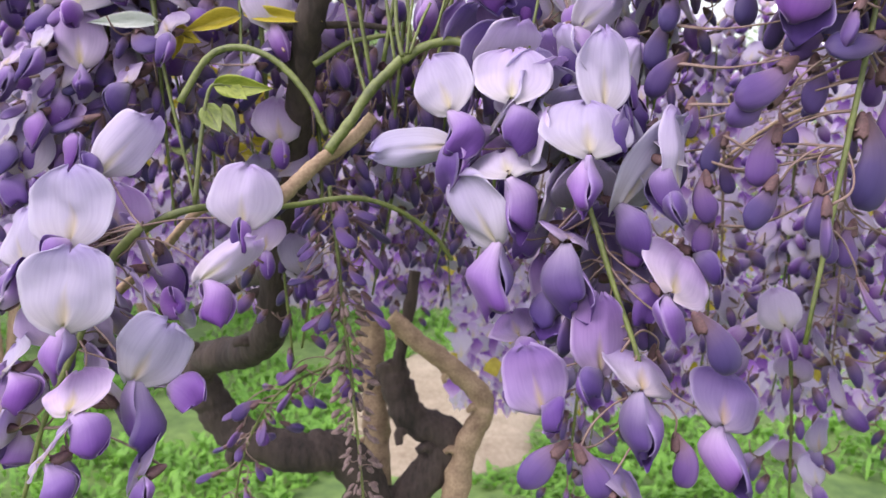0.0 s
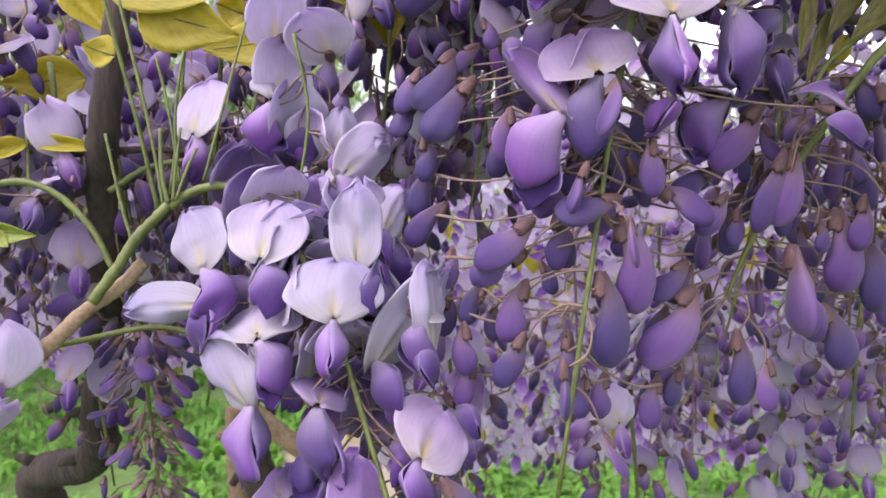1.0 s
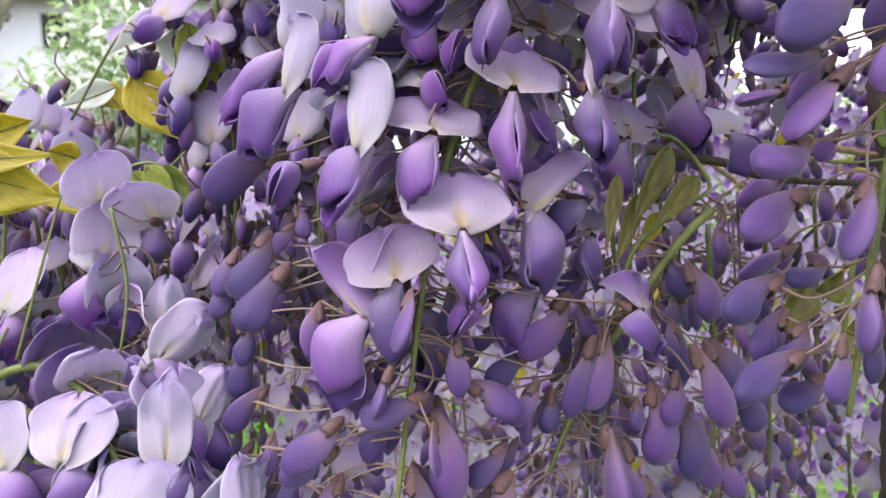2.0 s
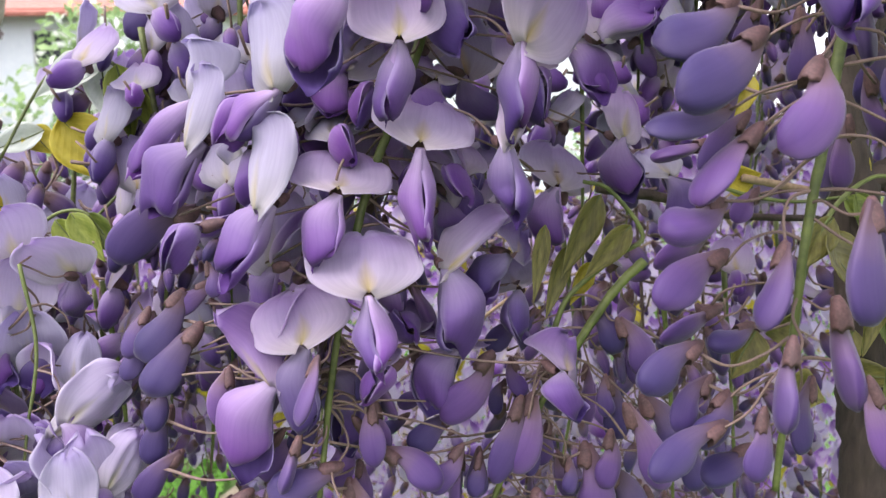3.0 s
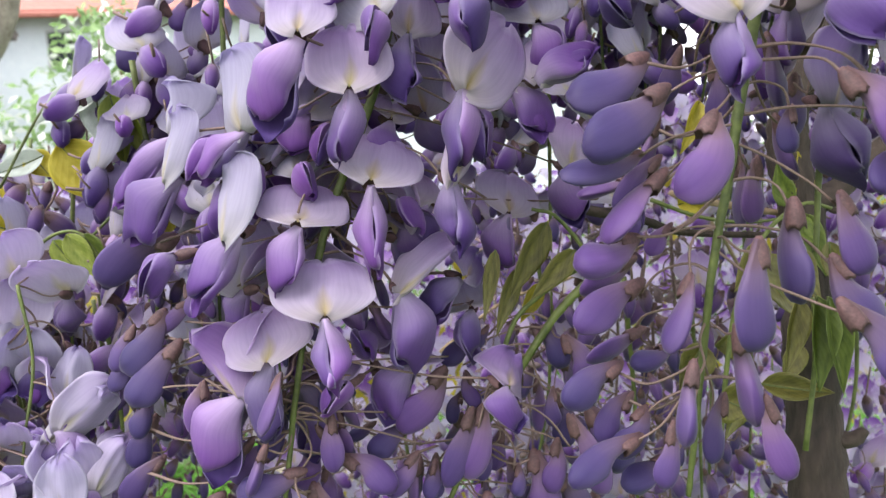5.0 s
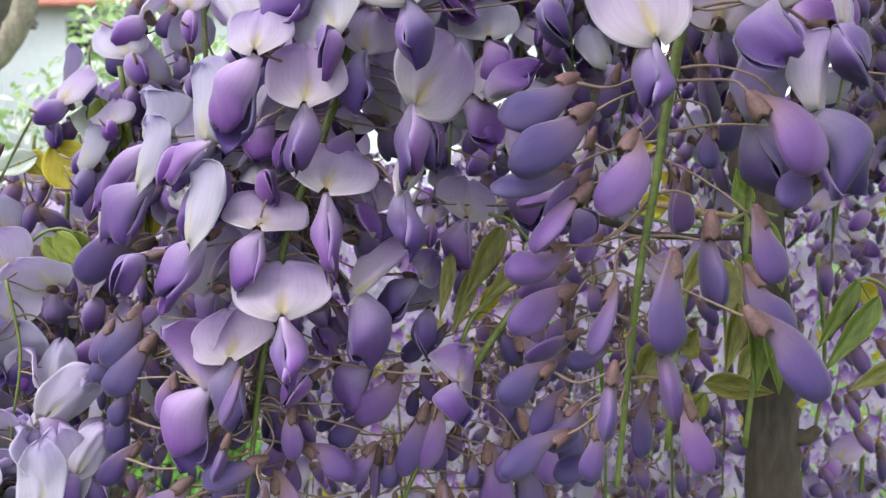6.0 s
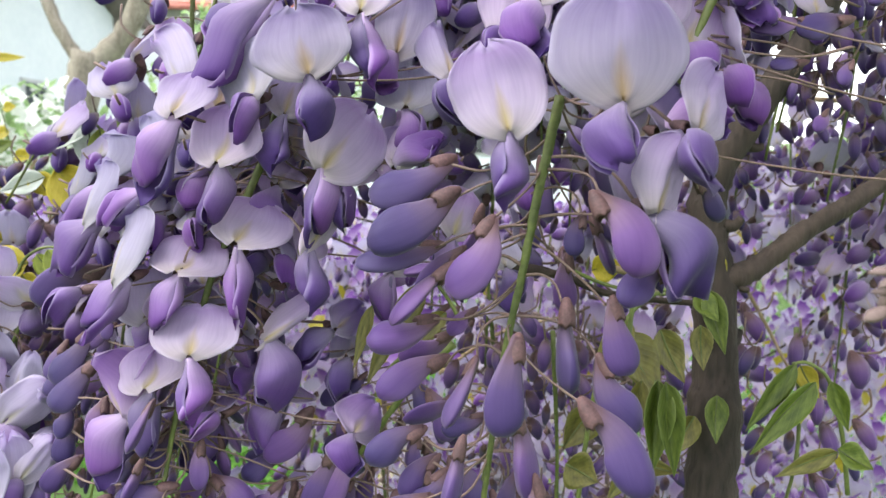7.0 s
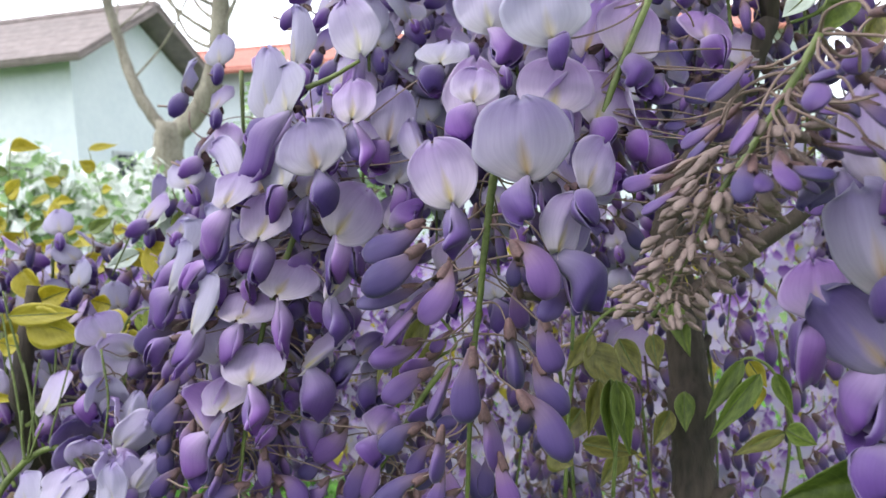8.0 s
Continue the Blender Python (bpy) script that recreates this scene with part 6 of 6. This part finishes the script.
f = compound_leaf([(22.34, 19.00, -0.24), (22.72, 19.00, 3.88), (23.54, 19.00, 6.09), (24.69, 19.00, 7.00), (25.59, 19.00, 6.86)], "olive-green wisteria leaf with drooping leaflets beside the trunk")
leaflet(f, P(23.64, 19.00, 5.99), P(22.54, 18.70, 4.60), 0.88, LEAF_OLIVE)
leaflet(f, P(23.41, 19.00, 5.57), P(24.64, 18.70, 3.71), 1.50, LEAF_OLIVE)
leaflet(f, P(24.56, 19.20, 5.71), P(25.38, 18.90, 4.06), 1.00, LEAF_OLIVE)
leaflet(f, P(25.82, 19.40, 5.84), P(25.93, 19.10, 4.42), 0.75, LEAF_OLIVE)
leaf_stalk(f, [(23.98, 17.40, 0.45), (24.17, 17.40, 2.89), (24.04, 17.40, 4.66)])
leaflet(f, P(23.66, 17.40, 4.67), P(23.17, 17.10, 2.70), 0.67, LEAF_OLIVE)
leaflet(f, P(24.03, 17.20, 4.75), P(23.99, 16.90, 2.16), 0.90, LEAF_GREEN)
leaflet(f, P(24.20, 17.00, 4.76), P(24.54, 16.70, 2.13), 0.77, LEAF_GREEN)
leaflet(f, P(24.33, 17.40, 4.59), P(24.80, 17.10, 2.88), 0.71, LEAF_GREEN)
leaflet(f, P(23.01, 18.00, 2.18), P(25.14, 17.70, 1.86), 0.81, LEAF_OLIVE)
leaflet(f, P(21.79, 18.00, 1.88), P(22.76, 17.70, 1.46), 1.23, LEAF_OLIVE)

f = compound_leaf([(22.05, 23.46, 6.99), (23.60, 23.23, 6.38), (25.18, 23.03, 6.12), (26.60, 22.90, 6.22)], "yellow-green wisteria leaves behind the buds")
leaflet(f, P(23.85, 23.69, 10.25), P(22.95, 23.20, 8.43), 0.75, LEAF_YELLOW)
leaflet(f, P(23.33, 24.18, 6.72), P(24.45, 23.75, 7.03), 1.11, LEAF_YELLOW)
leaflet(f, P(23.24, 21.86, 2.28), P(22.16, 21.44, 0.83), 1.28, LEAF_OLIVE)
leaflet(f, P(24.03, 22.63, 1.94), P(24.76, 22.29, 2.69), 1.24, LEAF_OLIVE)
leaflet(f, P(24.91, 21.91, 0.45), P(23.76, 21.49, -1.00), 1.04, LEAF_OLIVE)
leaflet(f, P(26.78, 22.88, 6.22), P(27.45, 22.34, 5.33), 0.89, LEAF_GREEN)
leaflet(f, P(27.14, 22.86, 6.37), P(27.72, 22.16, 4.10), 0.89, LEAF_GREEN)
leaflet(f, P(26.90, 23.35, 6.55), P(26.42, 23.25, 8.18), 0.81, LEAF_GREEN)
leaflet(f, P(27.62, 23.27, 6.51), P(27.15, 23.21, 8.49), 0.81, LEAF_YELLOW)
leaflet(f, P(26.86, 22.34, 1.98), P(26.01, 21.89, 0.54), 0.89, LEAF_OLIVE)
leaflet(f, P(27.28, 21.54, 3.01), P(27.19, 20.99, 1.41), 0.85, LEAF_GREEN)

f = compound_leaf([(-7.66, 26.01, 3.64), (-7.64, 25.72, 2.26), (-7.56, 25.35, 0.48)], "pale yellow wisteria leaf seen edge-on")
leaflet(f, P(-10.52, 25.55, 2.05), P(-12.98, 25.08, 2.01), 0.64, LEAF_PALE)
leaflet(f, P(-7.58, 25.73, 2.30), P(-9.64, 25.15, 1.67), 0.77, LEAF_YELLOW)
leaflet(f, P(-10.45, 25.53, 1.95), P(-8.77, 25.11, 1.28), 0.77, LEAF_YELLOW)
leaflet(f, P(-7.54, 25.74, 2.36), P(-4.55, 25.45, 2.07), 0.60, LEAF_YELLOW)
leaflet(f, P(-9.75, 25.49, 1.62), P(-9.89, 24.94, 0.70), 0.52, LEAF_YELLOW)
leaf_stalk(f, [(-10.94, 25.87, 3.63), (-10.34, 25.23, 0.48), (-9.49, 24.56, -2.87), (-9.17, 24.28, -4.29)])

f = compound_leaf([(-7.83, 20.86, -3.78), (-7.67, 21.27, -1.87), (-7.43, 21.60, -0.34), (-7.00, 21.66, -0.13)], "small unfolding green wisteria leaf")
leaflet(f, P(-7.30, 21.64, -0.17), P(-5.22, 21.35, -0.30), 0.73, LEAF_FRESH)
leaflet(f, P(-6.91, 21.66, -0.17), P(-6.10, 21.24, -0.64), 0.52, LEAF_FRESH)
leaflet(f, P(-7.57, 21.51, -0.76), P(-6.91, 20.99, -1.65), 0.73, LEAF_GREEN)
leaflet(f, P(-6.99, 21.53, -0.76), P(-6.43, 21.01, -1.65), 0.45, LEAF_GREEN)

f = compound_leaf([(28.78, 7.17, 4.64), (28.35, 7.15, 5.11), (28.03, 7.11, 5.24)], "fresh green wisteria leaf with drooping leaflets")
leaflet(f, P(28.00, 6.68, 5.42), P(25.93, 6.04, 5.27), 1.37, LEAF_GREEN)

f = compound_leaf([(30.31, 14.01, 16.47), (29.82, 13.90, 15.87), (29.03, 13.78, 15.60)], "fresh green wisteria leaf with drooping leaflets")
leaflet(f, P(30.62, 14.04, 16.30), P(29.49, 13.44, 14.96), 0.94, LEAF_GREEN)
leaflet(f, P(29.69, 13.93, 16.51), P(28.60, 13.37, 15.62), 0.71, LEAF_PALE)
leaflet(f, P(31.32, 13.65, 15.68), P(30.49, 13.08, 14.28), 0.77, LEAF_OLIVE)


# ---- racemes behind, hanging from the same old vine ----
rnd = random.Random(21)
for k in range(88):
    y = 27 + 55 * (k / 88) ** 1.3
    x = rnd.uniform(-0.62 * y - 4, 0.55 * y + 22)
    right = x > 0.28 * y + 14
    low = k % 3 == 0 and x > 0.11 * y + 1
    top = rnd.uniform(5, 10.5) + (7 if right else 0)
    if x < 8 and y > 45:
        top = rnd.uniform(-4, 4)
    if low:
        top = rnd.uniform(-12, -3)
    if 4 < x < 27 and y < 52 and not low:
        continue
    long = rnd.uniform(10, 17)
    bend = rnd.uniform(-1.5, 1.5)
    tone = rnd.random() * (0.3 if abs(x) < 0.2 * y and y < 48 else 1)
    far_raceme([(x, y, top), (x + bend * 0.5, y, top - long * 0.5), (x + bend, y + 0.5, top - long)], int(20 + long), 0.25 + 0.55 * tone, rnd.uniform(1.9, 2.7), k,
               "wisteria raceme of pale lilac blooms further back" if tone > 0.4 else "wisteria raceme of small purple buds further back")

# bud racemes crowded between the pale cluster and the large one
more = random.Random(77)
for k in range(5):
    x, y = 2.5 + 6.5 * ((k * 0.618 + 0.3) % 1), 27 + 6 * k / 5
    top = more.uniform(10, 13)
    far_raceme([(x, y, top), (x + 0.4, y, top - 6), (x + more.uniform(-1, 1), y, top - more.uniform(12, 15))], 44, 0.35 if k % 2 else 1.0, 2.5, 250 + k, "slim purple wisteria raceme among pale blooms")

# low blooms before the meadow
for k in range(5):
    x, y = 7 + 30 * ((k * 0.618) % 1), 35 + 14 * k / 5
    top = -8 - 0.1 * (y - 35) + more.uniform(-2, 2)
    far_raceme([(x, y, top), (x + 0.5, y, top - 6), (x + more.uniform(-1, 1), y, top - more.uniform(11, 13))], 34, 1.0 if k % 2 else 0.4, 2.6, 270 + k, "low-hanging wisteria raceme of faded lilac blooms")

# slim curtains of dark buds before the old trunk
for k in range(6):
    x, y = -6 + 12 * ((k * 0.618) % 1), 29 + 8 * k / 6
    top = rnd.uniform(1, 4)
    far_raceme([(x, y, top), (x + 0.4, y, top - 6), (x + rnd.uniform(-1, 1), y, top - rnd.uniform(11, 14))], 42, 0.04, 2.0, 200 + k, "slim wisteria raceme of dark purple buds before the trunk")

for k in range(5):
    x, y = 19 + 17 * ((k * 0.618 + 0.2) % 1), 27 + 7 * k / 5
    top = rnd.uniform(2, 5)
    far_raceme([(x, y, top), (x + 0.5, y, top - 6), (x + rnd.uniform(-1, 1), y, top - rnd.uniform(12, 15))], 38, 0.05, 2.1, 220 + k, "slim wisteria raceme of dark purple buds beside the old trunk")

# faded spikes: dry bracts left on the axis
FAR_HUSKS = [joined("bud", [(HUSKS[k], Matrix.Diagonal((0.62, 0.62, 0.75, 1))), (FAR_STALK, pose(0, 0, 0, 60))]) for k in range(3)]
for k in range(10):
    x, y = rnd.uniform(4, 40), rnd.uniform(30, 55)
    top = rnd.uniform(-6, 6)
    r = Raceme([(x, y, top), (x + 0.4, y, top - 7), (x + rnd.uniform(-0.8, 0.8), y, top - 14)], 0.09, 0.05, "faded wisteria spike of pale dry bracts", "faded spikes", PEDICEL)
    for n in range(26):
        f = 0.05 + 0.94 * n / 26
        c, a = r.line[int(f * (len(r.line) - 1))], n * 2.4
        out = Vector((math.sin(a), -math.cos(a), rnd.uniform(-0.4, 0.3)))
        part("bud", rnd.choice(FAR_HUSKS), r.root, frame_of(c + out * 0.006, out + Vector((0, 0, -0.4)), (0.2, -1, 0), rnd.uniform(0.8, 1.3) * (1.1 - 0.4 * f)))

# the dense upper tier behind the large raceme
for k in range(4):
    x, y = 14 + 11 * ((k * 0.618) % 1), 25.5 + 4.5 * k / 4
    top = rnd.uniform(19, 23)
    far_raceme([(x, y, top), (x + 0.4, y, top - 5), (x + rnd.uniform(-1, 1), y, top - rnd.uniform(9, 11))], 30, 1.2, 2.8, 330 + k, "wisteria raceme of pale lilac blooms close behind the large one")

for k in range(6):
    x, y = 8 + 19 * ((k * 0.618) % 1), 26 + 12 * k / 6
    top = rnd.uniform(15, 23)
    bend = rnd.uniform(-1, 1)
    far_raceme([(x, y, top), (x + bend, y, top - 8), (x + bend, y, top - 15)], 36, 0.85, 2.6, 300 + k, "wisteria raceme of lilac blooms crowded behind the large one")

for k in range(7):
    x, y = 30 + 20 * ((k * 0.618) % 1), 26 + 16 * k / 7
    top = rnd.uniform(17, 25)
    far_raceme([(x, y, top), (x + 0.6, y, top - 7), (x, y, top - 13)], 34, 0.45, 2.4, 400 + k, "purple wisteria raceme hanging beside the trunk")

for k in range(6):
    x, y = 24.5 + 2.4 * k, 29.5 - 0.3 * k
    top = 19 + 0.8 * k + more.uniform(-0.5, 0.5)
    far_raceme([(x, y, top), (x + 0.4, y, top - 5), (x - 0.3, y, top - 9.5)], 28, 0.8 if k < 3 else 0.4, 2.7, 420 + k, "purple wisteria raceme high beside the trunk")
for k in range(3):
    x, y = 15 + 9 * ((k * 0.618 + 0.1) % 1), 31 + k
    top = more.uniform(23, 25)
    far_raceme([(x, y, top), (x + 0.4, y, top - 6), (x - 0.3, y, top - 12)], 32, 1.1, 2.8, 440 + k, "wisteria raceme of pale lilac blooms close behind the large one")


def thicket():
    """The flowering mass further behind: many small curled petals, leaves and twigs that nobody could count."""
    rnd = random.Random(3)
    kinds = [[], [], [], []]
    for k in range(56000):
        y = 68 + 122 * rnd.random() ** 1.2
        x = rnd.uniform(-125, 150)
        if ((x - 12) / 112) ** 2 + ((y - 125) / 66) ** 2 > 0.95 + 0.5 * noise.noise(Vector((x * 0.03, y * 0.03, 7.0))):
            continue
        top = 3 + 6 * noise.noise(Vector((x * 0.05, y * 0.03, 4.0))) + (12 if x > 0.3 * y + 14 else 0)
        z = rnd.uniform((-0.30 if x < -0.02 * y else -0.46) * y, top)
        clump = noise.noise(Vector((x * 0.12, y * 0.10, z * 0.12)))
        if clump < -0.12:
            continue
        c = 3 if rnd.random() < 0.05 else (0 if clump > 0.0 else 1) if rnd.random() < 0.6 else 2
        kinds[c].append((x, y, z, rnd.uniform(0.8, 1.5), rnd.uniform(0, 6.3), rnd.uniform(-1, 1)))
    root = thing("wisteria_thicket", P(20, 120, -10), "dense flowering wisteria mass in the background", "shrub", kind="stuff")
    for name, mat, rows in zip(("pale_petals", "lilac_petals", "purple_buds", "yellow_leaves"), (PALE, BANNER, WING, LEAF_YELLOW), kinds):
        verts, faces, uvs = [], [], []
        for x, y, z, s, a, e in rows:
            c, n = P(x, y, z), len(verts)
            u = Vector((math.cos(a), 0.3 * math.sin(a * 3), 0.4 * e)) * 0.009 * s
            w = Vector((-0.4 * e, 0.6 * math.cos(a), 1)).normalized() * 0.010 * s
            d = u.cross(w).normalized() * 0.004 * s
            verts += [c - w, c - u + d, c + d * 0.3, c + u + d, c + w * 0.8 - u * 0.5, c + w * 0.9 + u * 0.5]
            uvs += [(0.5, 0), (0, 0.5), (0.5, 0.5), (1, 0.5), (0.3, 1), (0.7, 1)]
            faces += [(n, n + 2, n + 1), (n, n + 3, n + 2), (n + 1, n + 2, n + 4), (n + 2, n + 3, n + 5), (n + 2, n + 5, n + 4)]
        part(name, mesh_of(name, [v - P(20, 120, -10) for v in verts], faces, mat, uvs), root, WORLD[root], kind="stuff")


thicket()

# twigs that carry the mass
for k in range(26):
    y = rnd.uniform(32, 100)
    x = rnd.uniform(-0.6 * y, 0.6 * y + 20)
    z = rnd.uniform(-8, 6) + (8 if x > 0.3 * y + 14 else 0)
    if x < 0.2 * y + 4:
        continue
    q, line = Vector((x, y, z)), []
    d = Vector((rnd.uniform(-1, 1), rnd.uniform(-0.3, 0.3), rnd.uniform(-0.3, 0.3)))
    for s in range(5):
        line.append(tuple(q))
        d = (d + Vector((rnd.uniform(-0.5, 0.5), rnd.uniform(-0.3, 0.3), rnd.uniform(-0.5, 0.4)))).normalized()
        q = q + d * rnd.uniform(4, 7)
    vine("woody_stem", line, rnd.uniform(0.12, 0.28), 0.08, rnd.choice((BARK, TWIG, TWIG)), "thin bare wisteria twig among the racemes")


def crown():
    """The leafy roof of the old vine, held up by its trunk, too dense to count."""
    rnd = random.Random(8)
    root = thing("vine_crown", P(32, 25.2, 18), "leafy crown of the old vine above the racemes", "foliage", kind="stuff")
    verts, faces = [], []
    for k in range(9000):
        a, r = rnd.uniform(0, 6.2832), rnd.random() ** 0.5
        r *= 0.92 + 0.35 * noise.noise(Vector((math.cos(a) * 1.6, math.sin(a) * 1.6, 5.0)))
        x, y = 66 + 50 * r * math.cos(a), 34 + 84 * r * math.sin(a)
        if noise.noise(Vector((x * 0.035, y * 0.035, 2.0))) < -0.22:
            continue
        z = 44 + 0.10 * abs(x - 32) + rnd.uniform(-5, 9)
        c, n, a = P(x, y, z) - P(32, 25.2, 18), len(verts), rnd.uniform(0, 6.3)
        d = Vector((math.cos(a), math.sin(a), rnd.uniform(-0.7, 0.2))) * rnd.uniform(0.028, 0.048)
        w = Vector((-math.sin(a), math.cos(a), rnd.uniform(-0.4, 0.4))) * rnd.uniform(0.010, 0.016)
        fold = Vector((0, 0, -0.004))
        verts += [c, c + d * 0.45 + w, c + d * 0.5 + fold, c + d * 0.45 - w, c + d]
        faces += [(n, n + 2, n + 1), (n, n + 3, n + 2), (n + 1, n + 2, n + 4), (n + 2, n + 3, n + 4)]
    part("leaves", mesh_of("leaves", verts, faces, LEAF_GREEN), root, WORLD[root], kind="stuff")
    for k in range(14):
        line, q, a = [P(32, 25.2, 18)], Vector((32, 25.2, 18)), k * 2.4
        for s in range(4):
            out = 13 if s else 2
            q = q + Vector((math.cos(a + s * 0.3) * out + (5 if s else 0), math.sin(a + s * 0.3) * out, (12, 8, 5, 1)[s]))
            line.append(P(*q) if q.x > 20 else P(20, q.y, q.z))
        part("bough", tube("bough", line, 0.0032, 0.0012, BARK, 8, 6, 0.3, k), root, WORLD[root])


crown()

# yellow-leaved shoots that rise out of the mass
rnd = random.Random(33)
for k in range(16):
    y = rnd.uniform(42, 80)
    x = -0.72 * y + 12 + rnd.uniform(-12, 14)
    z = rnd.uniform(-10, -2)
    h = rnd.uniform(9, 20) + (8 if k % 4 == 0 else 0)
    bend = rnd.uniform(-4, 4)
    line = [(x, y, z), (x + bend * 0.3, y, z + h * 0.5), (x + bend, y, z + h)]
    f = compound_leaf(line, "young yellow-leaved wisteria shoot standing above the mass")
    for n in range(9):
        s = 0.3 + 0.7 * n / 8
        b = P(x + bend * s * s, y, z + h * s)
        side = (-1) ** n
        t = b + Vector((side * rnd.uniform(0.012, 0.03), rnd.uniform(-0.015, 0.015), rnd.uniform(-0.012, 0.016)))
        leaflet(f, b, t, rnd.uniform(1.0, 1.7), rnd.choice((LEAF_YELLOW, LEAF_YELLOW, LEAF_GREEN)))
